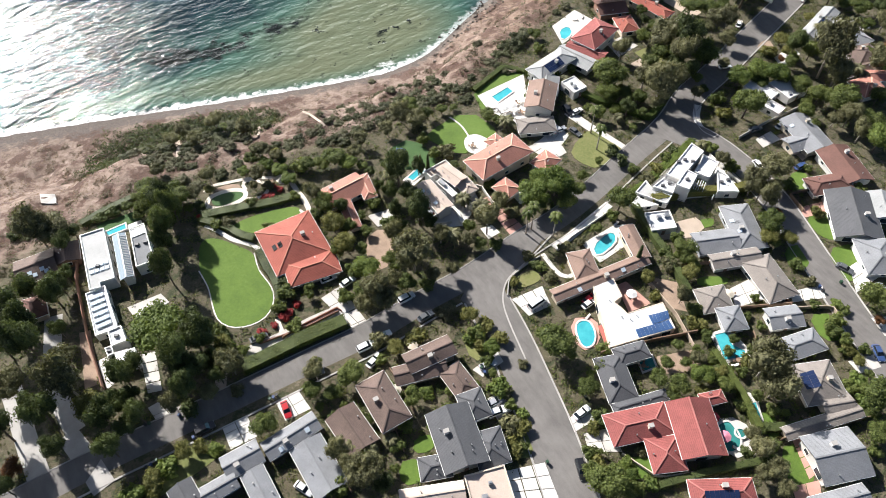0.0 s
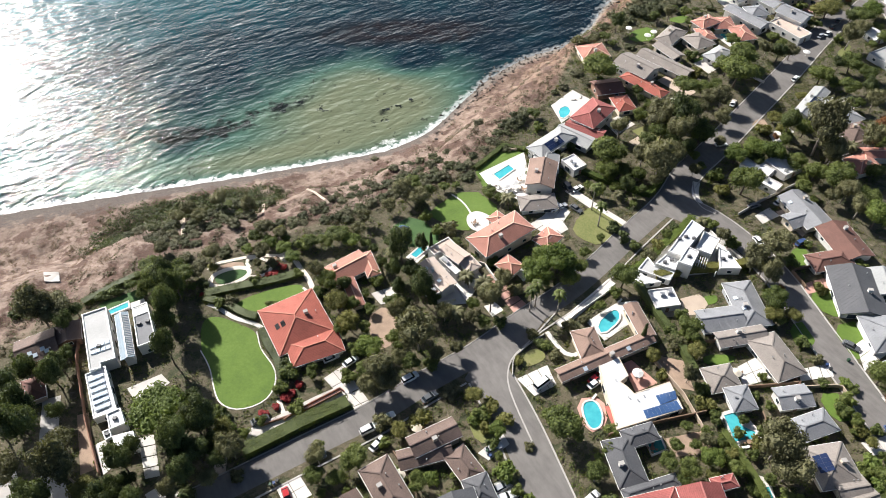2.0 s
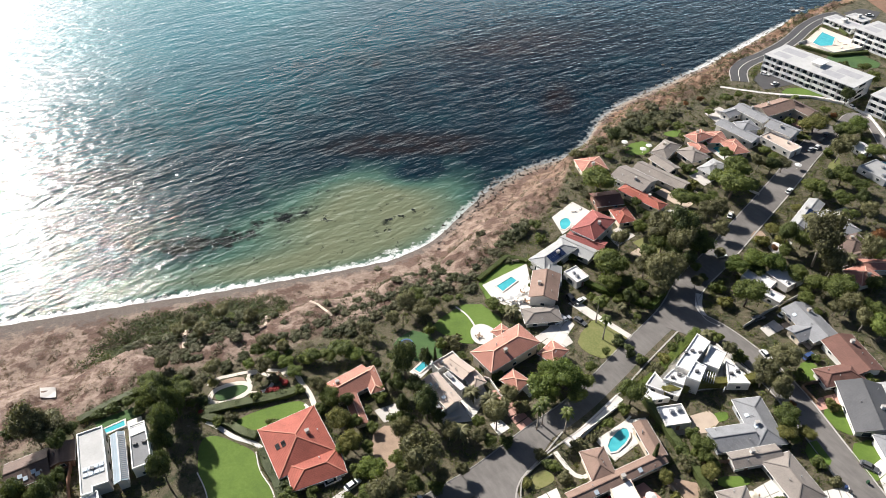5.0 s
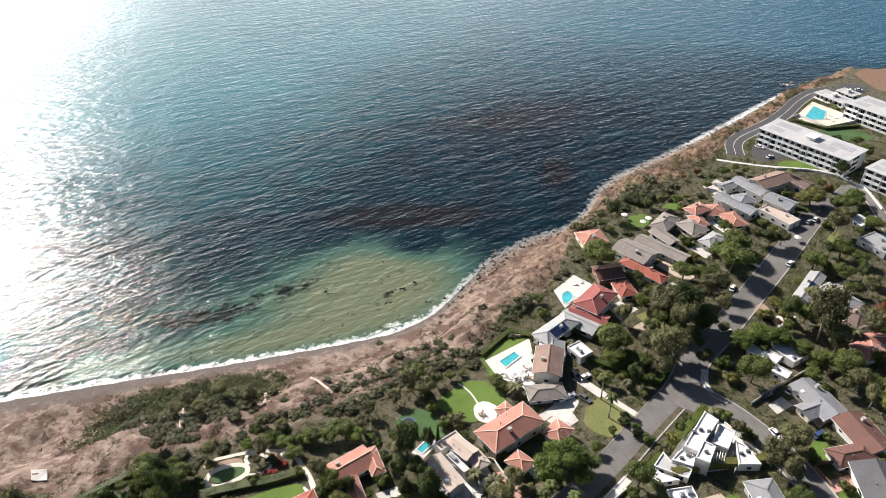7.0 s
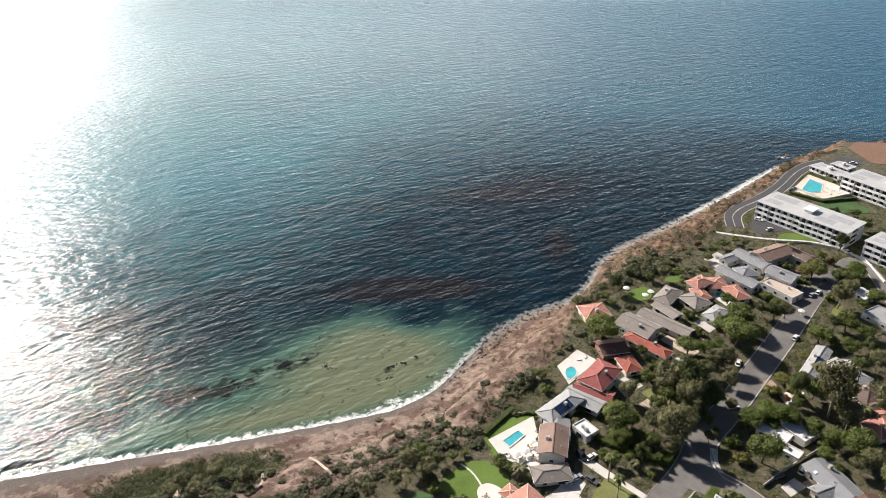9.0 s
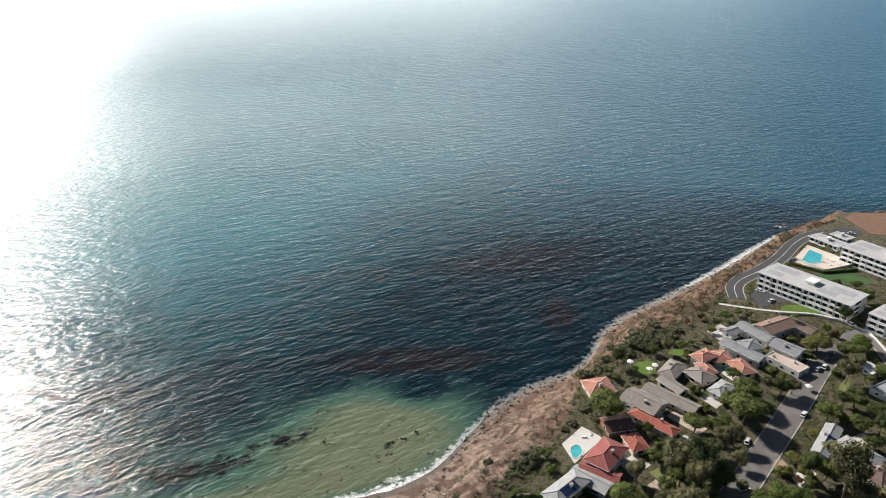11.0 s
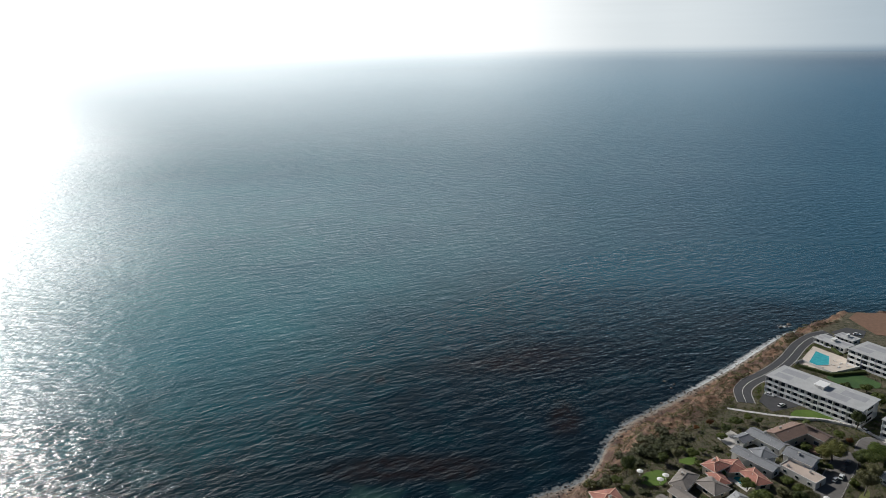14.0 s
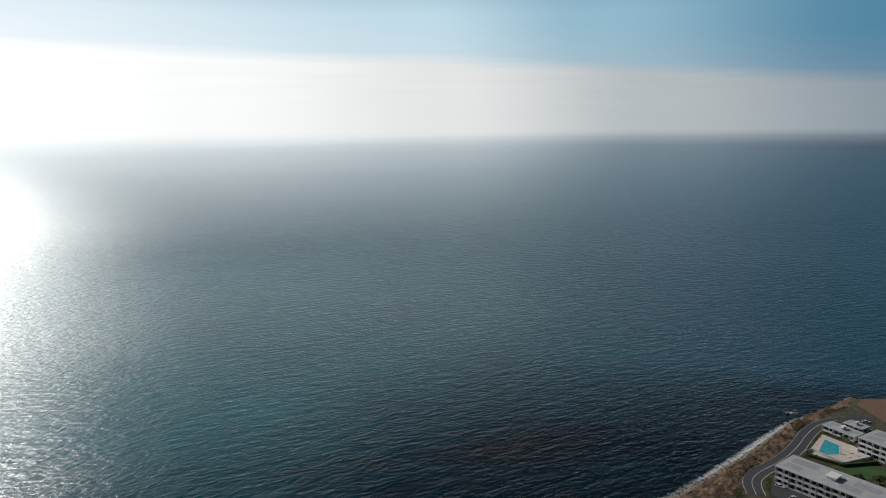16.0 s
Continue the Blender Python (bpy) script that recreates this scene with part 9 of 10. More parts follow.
plant("shrub", 37.3, 196.1, 1.7, 0.92)
plant("shrub", 42.5, 210.1, 1.7, 1.00)
plant("shrub", 46.4, 195.7, 1.7, 1.08)
plant("olive_a", 109.3, 221.4, 3.6, 0.72)
plant("olive_b", 113.3, 220.0, 3.2, 0.78)
plant("olive_a", 104.0, 215.3, 3.1, 0.84)
plant("olive_b", 110.4, 208.8, 2.6, 0.69)
plant("broad_a", 122.5, 232.7, 7.9, 0.87)
plant("broad_b", 114.7, 230.6, 4.2, 0.72)
plant("broad_a", 100.4, 199.5, 3.2, 0.78)
plant("broad_b", 122.5, 188.3, 5.0, 0.84)
plant("broad_a", 128.4, 183.2, 4.2, 0.69)
plant("broad_b", 115.8, 186.9, 4.2, 0.75)
plant("olive_a", 143.1, 192.9, 3.1, 0.75)
plant("palm", 148.0, 213.9, 3.4, 1.08)
plant("palm", 153.4, 209.4, 3.4, 0.88)
plant("dark_a", 138.9, 205.8, 2.7, 0.72)
plant("broad_a", 132.4, 200.3, 2.2, 0.81)
plant("broad_b", 163.3, 215.9, 4.0, 0.87)
plant("dark_b", 172.0, 224.0, 3.3, 0.78)
plant("rust_a", 168.0, 202.8, 4.7, 1.00)
plant("broad_a", 165.7, 225.9, 4.6, 0.72)
plant("broad_b", 161.5, 193.0, 4.6, 0.78)
plant("yellow_a", 130.5, 209.3, 2.9, 0.81)
plant("yellow_a", 131.4, 202.9, 2.4, 0.87)
plant("shrub_yellow", 125.1, 204.0, 2.1, 0.92)
plant("yellow_a", 145.8, 223.7, 2.3, 0.72)
plant("broad_a", 161.1, 229.2, 3.3, 0.84)
plant("dark_a", 159.9, 235.9, 2.9, 0.84)
plant("olive_b", 170.0, 215.5, 2.9, 0.81)
plant("bush_dark", 148.4, 205.9, 2.4, 0.96)
plant("olive_a", 141.0, 184.6, 3.0, 0.87)
plant("olive_b", 140.9, 176.6, 2.6, 0.72)
plant("broad_b", 129.6, 177.3, 2.5, 0.69)
plant("shrub", 159.5, 202.4, 1.7, 0.88)
plant("olive_a", 106.0, 196.7, 2.1, 0.78)
plant("broad_a", 95.4, 190.2, 2.4, 0.75)
plant("broad_b", 96.3, 184.3, 2.4, 0.81)
plant("broad_a", 129.0, 245.7, 6.8, 0.87)
plant("broad_b", 132.4, 238.5, 5.3, 0.72)
plant("broad_a", 121.8, 241.2, 5.3, 0.78)
plant("dark_b", 145.6, 249.5, 3.8, 0.69)
plant("broad_b", 151.5, 259.6, 3.1, 0.84)
plant("yellow_a", 179.2, 282.5, 5.7, 0.78)
plant("yellow_a", 175.0, 283.5, 4.0, 0.84)
plant("palm_tall", 176.5, 301.2, 2.0, 0.92)
plant("broad_a", 191.8, 276.8, 5.7, 0.69)
plant("light_a", 199.6, 282.1, 5.2, 0.78)
plant("dark_a", 187.2, 276.5, 3.8, 0.75)
plant("broad_b", 195.5, 259.9, 5.6, 0.75)
plant("broad_a", 171.7, 240.2, 5.2, 0.81)
plant("broad_b", 156.7, 233.3, 5.9, 0.87)
plant("olive_b", 177.6, 257.0, 3.8, 0.84)
plant("broad_a", 176.3, 234.4, 4.6, 0.72)
plant("dark_b", 205.6, 306.9, 3.6, 0.81)
plant("broad_b", 220.8, 325.6, 4.4, 0.78)
plant("broad_a", 228.9, 326.9, 4.4, 0.84)
plant("dark_a", 218.6, 338.3, 3.9, 0.87)
plant("broad_b", 233.1, 342.6, 4.0, 0.69)
plant("broad_a", 225.0, 311.3, 3.8, 0.75)
plant("olive_a", 151.3, 250.8, 3.6, 0.69)
plant("olive_b", 141.2, 252.4, 3.0, 0.75)
plant("dark_b", 167.4, 241.4, 3.0, 0.72)
plant("broad_b", 189.1, 257.8, 2.6, 0.81)
plant("broad_a", 149.4, 264.7, 2.5, 0.87)
plant("broad_b", 149.0, 266.9, 2.8, 0.72)
plant("broad_a", 169.8, 275.7, 2.3, 0.78)
plant("broad_b", 172.7, 274.8, 2.5, 0.84)
plant("rust_a", 194.1, 294.0, 2.7, 1.08)
plant("broad_a", 192.3, 299.0, 3.0, 0.69)
plant("shrub", 171.4, 291.1, 2.1, 0.96)
plant("olive_a", 188.1, 267.4, 3.3, 0.81)
plant("broad_b", 197.3, 270.5, 3.3, 0.75)
plant("broad_a", 220.8, 295.8, 3.1, 0.81)
plant("rust_a", 185.3, 270.7, 1.7, 0.88)
plant("shrub", 177.0, 263.6, 1.7, 1.04)
plant("dark_a", 160.6, 313.2, 2.2, 0.78)
plant("broad_b", 156.9, 317.1, 2.8, 0.87)
plant("broad_a", 117.9, 287.3, 3.1, 0.72)
plant("broad_b", 77.9, 269.4, 3.3, 0.78)
plant("dark_b", 84.5, 276.0, 3.4, 0.84)
plant("bush_dark", 106.5, 293.0, 5.1, 1.04)
plant("bush_sage", 111.6, 296.1, 4.0, 1.12)
plant("bush_dark", 97.8, 290.9, 5.0, 1.12)
plant("bush_sage", 92.5, 290.9, 3.9, 0.92)
plant("bush_sage", 103.5, 301.7, 4.6, 1.00)
plant("bush_dark", 105.6, 299.2, 4.0, 0.92)
plant("bush_sage", 96.6, 296.6, 4.5, 1.08)
plant("bush_dark", 111.8, 301.6, 4.1, 1.00)
plant("bush_sage", 102.0, 306.7, 4.1, 0.88)
plant("bush_dark", 101.4, 288.8, 3.9, 1.08)
plant("bush_dark", 88.6, 286.0, 3.8, 0.88)
plant("bush_sage", 116.6, 298.9, 3.5, 0.96)
plant("bush_dark", 92.3, 284.6, 3.3, 0.96)
plant("bush_sage", 111.1, 308.8, 3.5, 1.04)
plant("bush_sage", 86.3, 293.1, 2.8, 1.12)
plant("bush_sage", 121.0, 304.2, 3.5, 0.92)
plant("bush_dark", 81.0, 281.7, 3.2, 1.04)
plant("bush_sage", 75.3, 273.3, 3.1, 1.00)
plant("bush_dark", 70.8, 270.1, 2.6, 1.12)
plant("broad_a", 102.9, 284.3, 2.8, 0.84)
plant("broad_b", 80.8, 264.9, 2.5, 0.69)
plant("bush_dark", 88.3, 263.6, 2.6, 0.92)
plant("bush_dark", 93.9, 261.0, 2.6, 1.00)
plant("broad_a", 123.5, 291.1, 1.8, 0.75)
plant("olive_b", 109.1, 283.8, 2.4, 0.87)
plant("broad_b", 114.5, 291.8, 2.3, 0.81)
plant("broad_a", 117.1, 278.6, 2.5, 0.87)
plant("broad_b", 136.7, 300.8, 3.0, 0.72)
plant("bush_dark", 131.3, 293.2, 2.6, 1.08)
plant("olive_a", 72.4, 266.3, 2.4, 0.72)
plant("shrub_olive", 66.9, 269.7, 2.1, 1.08)
plant("dark_a", 141.0, 306.9, 2.9, 0.69)
plant("broad_a", 148.6, 312.2, 3.5, 0.78)
plant("rust_a", 136.6, 314.2, 2.9, 0.96)
plant("rust_a", 128.3, 310.2, 2.3, 1.04)
plant("shrub", 119.3, 269.4, 1.6, 1.12)
plant("broad_b", 125.8, 273.4, 2.2, 0.84)
plant("broad_a", 131.6, 263.2, 3.6, 0.69)
plant("broad_b", 119.5, 246.1, 2.4, 0.75)
plant("shrub", 111.6, 253.7, 2.1, 0.92)
plant("shrub", 94.8, 250.6, 1.5, 1.00)
plant("shrub", 102.0, 254.5, 1.5, 1.08)
plant("shrub", 104.1, 245.6, 2.0, 0.88)
plant("shrub_yellow", 109.9, 241.2, 2.0, 1.00)
plant("broad_a", -4.5, 179.3, 3.4, 0.81)
plant("broad_b", -8.9, 178.5, 3.1, 0.87)
plant("olive_b", -7.4, 173.7, 2.9, 0.78)
plant("olive_a", -2.6, 170.3, 3.2, 0.84)
plant("olive_b", -12.1, 167.9, 2.1, 0.69)
plant("broad_a", 21.2, 173.7, 2.9, 0.72)
plant("broad_b", 24.8, 171.3, 2.9, 0.78)
plant("palm", 27.4, 169.7, 3.4, 0.96)
plant("dark_b", 1.2, 175.1, 2.1, 0.75)
plant("broad_a", 6.1, 177.7, 2.2, 0.84)
plant("broad_b", 10.0, 179.4, 1.9, 0.69)
plant("bush_dark", 14.2, 183.9, 2.4, 0.88)
plant("bush_dark", -0.7, 186.0, 2.8, 0.96)
plant("bush_dark", 3.4, 188.9, 2.4, 1.04)
plant("broad_a", -28.4, 154.6, 4.1, 0.75)
plant("broad_b", -31.9, 153.0, 3.4, 0.81)
plant("light_a", -24.0, 152.7, 3.4, 0.84)
plant("broad_a", -36.4, 152.7, 2.8, 0.87)
plant("olive_a", -21.7, 157.4, 2.4, 0.75)
plant("broad_b", -19.6, 152.3, 2.4, 0.72)
plant("dark_a", -16.8, 148.6, 2.0, 0.81)
plant("shrub", -39.4, 152.5, 2.2, 0.96)
plant("broad_a", -12.6, 152.7, 1.4, 0.78)
plant("broad_b", -5.5, 152.8, 1.1, 0.84)
plant("cypress", -1.0, 149.1, 0.9, 1.04)
plant("cypress", 1.3, 148.3, 0.9, 1.12)
plant("shrub_olive", 7.2, 157.9, 2.2, 0.88)
plant("shrub", 3.5, 157.0, 1.6, 1.04)
plant("broad_a", 9.6, 151.7, 1.7, 0.69)
plant("palm", -10.5, 146.9, 2.8, 1.04)
plant("shrub", -0.0, 163.7, 1.7, 1.12)
plant("shrub_olive", -1.8, 169.2, 1.9, 0.96)
plant("light_a", -41.8, 146.9, 2.7, 0.69)
plant("light_a", -45.0, 150.7, 2.8, 0.75)
plant("light_a", -49.8, 153.3, 2.8, 0.81)
plant("light_a", -56.5, 150.7, 2.1, 0.87)
plant("olive_b", -50.8, 148.0, 2.1, 0.81)
plant("olive_a", -46.8, 156.4, 2.1, 0.87)
plant("olive_b", -20.2, 162.9, 2.1, 0.72)
plant("bush_dark", -26.0, 164.7, 2.3, 1.12)
plant("bush_dark", -33.5, 165.1, 2.3, 0.92)
plant("palm_tall", 55.4, 158.0, 2.0, 1.00)
plant("palm_tall", 54.8, 166.0, 2.0, 1.08)
plant("palm", 64.4, 170.7, 2.2, 1.12)
plant("broad_b", 68.6, 167.1, 1.9, 0.75)
plant("dark_b", 72.8, 172.5, 1.6, 0.87)
plant("broad_a", 63.7, 180.2, 2.6, 0.81)
plant("broad_b", 67.7, 176.6, 2.9, 0.87)
plant("dark_a", 73.4, 179.7, 2.6, 0.72)
plant("shrub", 81.5, 182.4, 1.9, 0.92)
plant("shrub_dark", 59.7, 155.7, 1.7, 0.92)
plant("shrub_dark", 62.2, 150.6, 1.5, 1.00)
plant("shrub", 36.2, 184.9, 1.2, 1.00)
plant("broad_a", -84.8, 144.5, 3.6, 0.72)
plant("broad_b", -79.4, 140.6, 3.2, 0.78)
plant("broad_a", -73.5, 137.8, 4.1, 0.84)
plant("broad_b", -80.5, 135.5, 3.4, 0.69)
plant("broad_a", -74.0, 132.8, 3.7, 0.75)
plant("broad_b", -86.7, 141.1, 2.5, 0.81)
plant("broad_a", -89.0, 137.1, 2.1, 0.87)
plant("shrub_dark", -93.1, 135.4, 1.9, 1.08)
plant("shrub_dark", -96.6, 133.4, 1.9, 0.88)
plant("shrub", -85.3, 134.1, 1.5, 1.08)
plant("broad_b", -70.3, 136.0, 2.0, 0.72)
plant("olive_a", -69.7, 140.4, 2.4, 0.78)
plant("olive_b", -66.1, 147.1, 2.4, 0.84)
plant("bush_dark", -64.2, 152.4, 2.2, 1.00)
plant("bush_dark", -59.6, 155.9, 2.3, 1.08)
plant("olive_a", -105.7, 124.6, 5.2, 0.69)
plant("dark_b", -101.2, 126.5, 2.5, 0.74)
plant("bush_dark", -116.8, 128.9, 2.3, 0.88)
plant("shrub_dark", -121.0, 129.2, 1.9, 0.96)
plant("bush_sage", -75.8, 149.2, 2.6, 1.08)
plant("bush_sage", -70.8, 146.7, 2.2, 0.88)
plant("bush_sage", -81.2, 149.5, 2.3, 0.96)
plant("bush_dark", -69.7, 179.7, 4.5, 0.96)
plant("bush_dark", -64.6, 178.3, 4.0, 1.04)
plant("bush_dark", -61.1, 179.9, 3.2, 1.12)
plant("bush_dark", -72.3, 177.5, 3.3, 0.92)
plant("bush_dark", -88.8, 178.3, 3.3, 1.00)
plant("bush_dark", -92.0, 175.8, 2.9, 1.08)
plant("bush_dark", -97.4, 174.6, 2.9, 0.88)
plant("bush_dark", -102.8, 173.5, 2.9, 0.96)
plant("bush_dark", -105.8, 171.1, 2.5, 1.04)
plant("bush_sage", -97.7, 169.2, 2.9, 1.04)
plant("bush_sage", -89.9, 164.9, 2.8, 1.12)
plant("bush_dark", -79.2, 178.0, 2.9, 1.12)
plant("bush_dark", -74.8, 171.9, 3.6, 0.92)
plant("bush_dark", -68.9, 170.4, 3.2, 1.00)
plant("bush_sage", -64.3, 171.4, 3.6, 0.92)
plant("bush_dark", -78.1, 169.5, 3.2, 1.08)
plant("bush_dark", -70.5, 165.1, 3.1, 0.88)
plant("bush_dark", -86.7, 170.0, 2.8, 0.96)
plant("bush_sage", -86.6, 159.5, 2.8, 1.00)
plant("bush_sage", -91.9, 162.3, 2.8, 1.08)
plant("bush_sage", -76.2, 161.6, 2.7, 0.88)
plant("bush_sage", -64.1, 165.0, 2.7, 0.96)
plant("bush_dark", -61.2, 174.5, 2.4, 1.04)
plant("bush_dark", -83.8, 181.1, 2.9, 1.12)
plant("bush_dark", -99.3, 165.4, 2.5, 0.92)
plant("bush_dark", -77.7, 156.7, 2.3, 1.00)
plant("bush_sage", -81.7, 158.2, 2.3, 1.04)
plant("bush_dark", -54.5, 180.1, 1.8, 1.08)
plant("bush_dark", -49.8, 174.3, 1.6, 0.88)
plant("bush_sage", -53.9, 159.5, 2.3, 1.12)
plant("bush_sage", -72.1, 185.4, 1.7, 0.92)
plant("bush_dark", -86.3, 179.2, 2.1, 0.96)
plant("bush_dark", -4.6, 186.0, 3.2, 1.04)
plant("bush_dark", -8.6, 184.8, 2.8, 1.12)
plant("bush_sage", -11.4, 177.5, 3.1, 1.00)
plant("bush_dark", -15.2, 175.0, 2.7, 0.92)
plant("bush_sage", -18.9, 172.4, 2.7, 1.08)
plant("bush_dark", -22.6, 169.8, 2.7, 1.00)
plant("bush_sage", -27.2, 168.7, 2.7, 0.88)
plant("bush_dark", -29.9, 166.2, 2.3, 1.08)
plant("bush_dark", -13.5, 183.6, 2.8, 0.88)
plant("bush_sage", -17.5, 182.5, 2.4, 0.96)
plant("bush_sage", -7.7, 189.5, 2.4, 1.04)
plant("bush_dark", -2.6, 192.1, 2.8, 0.96)
plant("bush_sage", 1.5, 193.6, 2.4, 1.12)
plant("bush_dark", 4.6, 196.6, 2.5, 1.04)
plant("bush_dark", 8.5, 191.6, 2.8, 1.12)
plant("bush_dark", 12.5, 189.8, 2.8, 0.92)
plant("bush_sage", 15.6, 191.4, 2.4, 0.92)
plant("bush_sage", -0.7, 181.5, 2.8, 1.00)
plant("bush_dark", 3.3, 184.3, 2.8, 1.00)
plant("bush_sage", 6.3, 185.6, 2.8, 1.08)
plant("bush_dark", 17.0, 196.2, 2.1, 1.08)
plant("bush_sage", 21.3, 199.2, 2.1, 0.88)
plant("bush_sage", -11.8, 192.9, 2.0, 0.96)
plant("bush_sage", -21.7, 187.3, 2.0, 1.04)
plant("bush_dark", -25.5, 184.5, 2.0, 0.88)
plant("bush_sage", -29.9, 190.8, 1.8, 1.12)
plant("bush_sage", -16.0, 196.3, 1.9, 0.92)
plant("bush_sage", -7.8, 199.0, 2.1, 1.00)
plant("bush_sage", -2.6, 200.3, 2.1, 1.08)
plant("bush_dark", 2.7, 202.4, 2.1, 0.96)
plant("bush_sage", 8.0, 203.2, 1.9, 0.88)
plant("bush_sage", -37.8, 170.7, 2.3, 0.96)
plant("bush_dark", -41.3, 168.1, 2.3, 1.04)
plant("bush_sage", -44.7, 165.4, 2.7, 1.04)
plant("bush_dark", -48.3, 164.4, 2.3, 1.12)
plant("bush_sage", -51.8, 163.3, 2.3, 1.12)
plant("bush_sage", -35.3, 173.6, 1.7, 0.92)
plant("bush_sage", -41.4, 176.8, 1.6, 1.00)
plant("bush_sage", -32.8, 177.7, 1.8, 1.08)
plant("bush_dark", -26.1, 178.7, 2.0, 0.92)
plant("bush_sage", -20.3, 179.9, 2.0, 0.88)
plant("bush_sage", 23.9, 205.7, 1.9, 0.96)
plant("bush_dark", 26.8, 202.3, 1.7, 1.00)
plant("bush_dark", 30.6, 208.6, 2.1, 1.08)
plant("bush_dark", 34.1, 211.6, 2.6, 0.88)
plant("bush_sage", 32.3, 215.4, 2.2, 1.04)
plant("bush_dark", 15.3, 185.5, 2.0, 0.96)
plant("bush_sage", 20.8, 221.3, 2.2, 1.12)
plant("bush_sage", -21.2, 221.9, 1.8, 0.92)
plant("dark_a", -82.9, 59.6, 3.4, 1.23)
plant("dark_b", -70.7, 59.3, 3.3, 1.01)
plant("dark_a", -69.1, 64.8, 2.9, 1.09)
plant("dark_b", -66.7, 67.6, 2.8, 1.19)
plant("dark_a", -91.2, 51.0, 3.1, 1.28)
plant("dark_b", -72.3, 122.6, 3.7, 1.45)
plant("dark_b", -57.1, 86.7, 3.7, 1.06)
plant("dark_a", -52.7, 81.9, 3.4, 0.88)
plant("dark_b", -50.0, 77.5, 2.6, 1.00)
plant("dark_a", -58.4, 79.0, 3.4, 1.23)
plant("broad_a", -27.3, 82.0, 1.6, 1.00)
plant("broad_b", -31.0, 102.8, 1.8, 1.08)
plant("broad_a", -17.8, 117.7, 2.1, 0.88)
plant("broad_b", -9.7, 113.8, 2.7, 0.96)
plant("broad_a", -4.9, 104.7, 2.9, 1.04)
plant("broad_b", 12.7, 124.7, 2.5, 1.12)
plant("broad_a", 15.6, 118.5, 2.1, 0.92)
plant("broad_b", -14.9, 105.5, 2.3, 1.00)
plant("broad_a", -21.5, 126.3, 2.2, 1.08)
plant("broad_b", -18.5, 130.9, 1.9, 0.88)
plant("dark_b", -24.4, 133.0, 2.4, 0.88)
plant("shrub", -32.2, 132.7, 1.7, 0.88)
plant("broad_a", -8.2, 111.6, 1.8, 0.96)
plant("broad_b", -1.1, 119.9, 2.4, 1.04)
plant("shrub", 20.5, 118.7, 1.6, 0.96)
plant("olive_a", 7.3, 109.0, 1.8, 1.04)
plant("broad_a", -15.5, 139.1, 1.6, 1.12)
plant("dark_a", -13.9, 142.2, 2.1, 0.96)
plant("broad_b", -10.5, 144.9, 1.7, 0.92)
plant("shrub", 5.0, 144.4, 1.2, 1.04)
plant("broad_a", 13.7, 144.6, 1.5, 1.00)
plant("broad_b", -7.4, 71.9, 1.8, 1.08)
plant("broad_a", -8.7, 67.7, 1.6, 0.88)
plant("shrub", -15.4, 67.0, 1.2, 1.12)
plant("shrub", -0.6, 80.2, 1.0, 0.92)
plant("shrub_light", 1.9, 63.6, 1.2, 1.00)
plant("broad_b", -13.3, 66.4, 1.6, 0.96)
plant("shrub", -19.9, 64.3, 1.2, 1.00)
plant("shrub_light", -22.5, 56.2, 1.2, 1.08)
plant("shrub", -4.7, 63.8, 1.4, 1.08)
plant("broad_a", -13.5, 56.8, 1.5, 1.04)
plant("broad_b", -7.1, 54.0, 1.5, 1.12)
plant("shrub", 4.7, 69.3, 0.8, 0.88)
plant("shrub_light", 11.0, 88.0, 1.3, 0.88)
plant("shrub_yellow", 13.7, 85.4, 1.2, 1.08)
plant("broad_a", 16.3, 77.5, 1.3, 0.92)
plant("shrub", 17.2, 74.9, 1.1, 0.96)
plant("shrub", 20.1, 68.8, 1.2, 1.04)
plant("shrub_light", 22.6, 66.5, 1.2, 0.96)
plant("broad_b", 22.4, 58.4, 1.3, 1.00)
plant("shrub_yellow", 19.4, 60.3, 1.1, 0.88)
plant("broad_a", 42.3, 77.8, 1.9, 1.08)
plant("broad_b", 40.0, 76.5, 1.6, 0.88)
plant("shrub", 56.0, 88.2, 0.9, 1.12)
plant("broad_a", 63.1, 83.7, 1.7, 0.96)
plant("broad_b", 63.9, 78.6, 2.0, 1.04)
plant("broad_a", 70.4, 78.8, 1.4, 1.12)
plant("yellow_a", 71.7, 76.2, 1.7, 0.88)
plant("broad_b", 73.0, 71.0, 1.4, 0.92)
plant("shrub", 74.2, 67.0, 1.3, 0.92)
plant("olive_b", 80.5, 71.9, 2.0, 1.12)
plant("broad_a", 78.4, 69.1, 1.7, 1.00)
plant("broad_b", 38.8, 56.6, 1.3, 1.08)
plant("broad_a", 41.7, 52.3, 1.8, 0.88)
plant("light_a", 45.2, 50.9, 1.8, 0.92)
plant("shrub_light", 48.8, 48.8, 1.4, 1.04)
plant("broad_b", 77.2, 60.7, 1.4, 0.96)
plant("shrub", 78.9, 57.0, 1.3, 1.00)
plant("broad_a", 76.1, 53.9, 1.6, 1.04)
plant("broad_b", 83.7, 64.7, 1.4, 1.12)
plant("broad_a", 83.9, 69.1, 1.4, 0.92)
plant("shrub", 92.3, 80.2, 1.3, 1.08)
plant("shrub_light", 95.7, 81.7, 1.3, 1.12)
plant("shrub_yellow", 105.4, 81.4, 1.5, 0.96)
plant("yellow_a", 106.1, 77.5, 1.6, 0.96)
plant("broad_b", 107.5, 74.3, 1.5, 1.00)
plant("broad_a", 104.1, 69.7, 1.8, 1.08)
plant("broad_b", 104.1, 63.7, 2.1, 0.88)
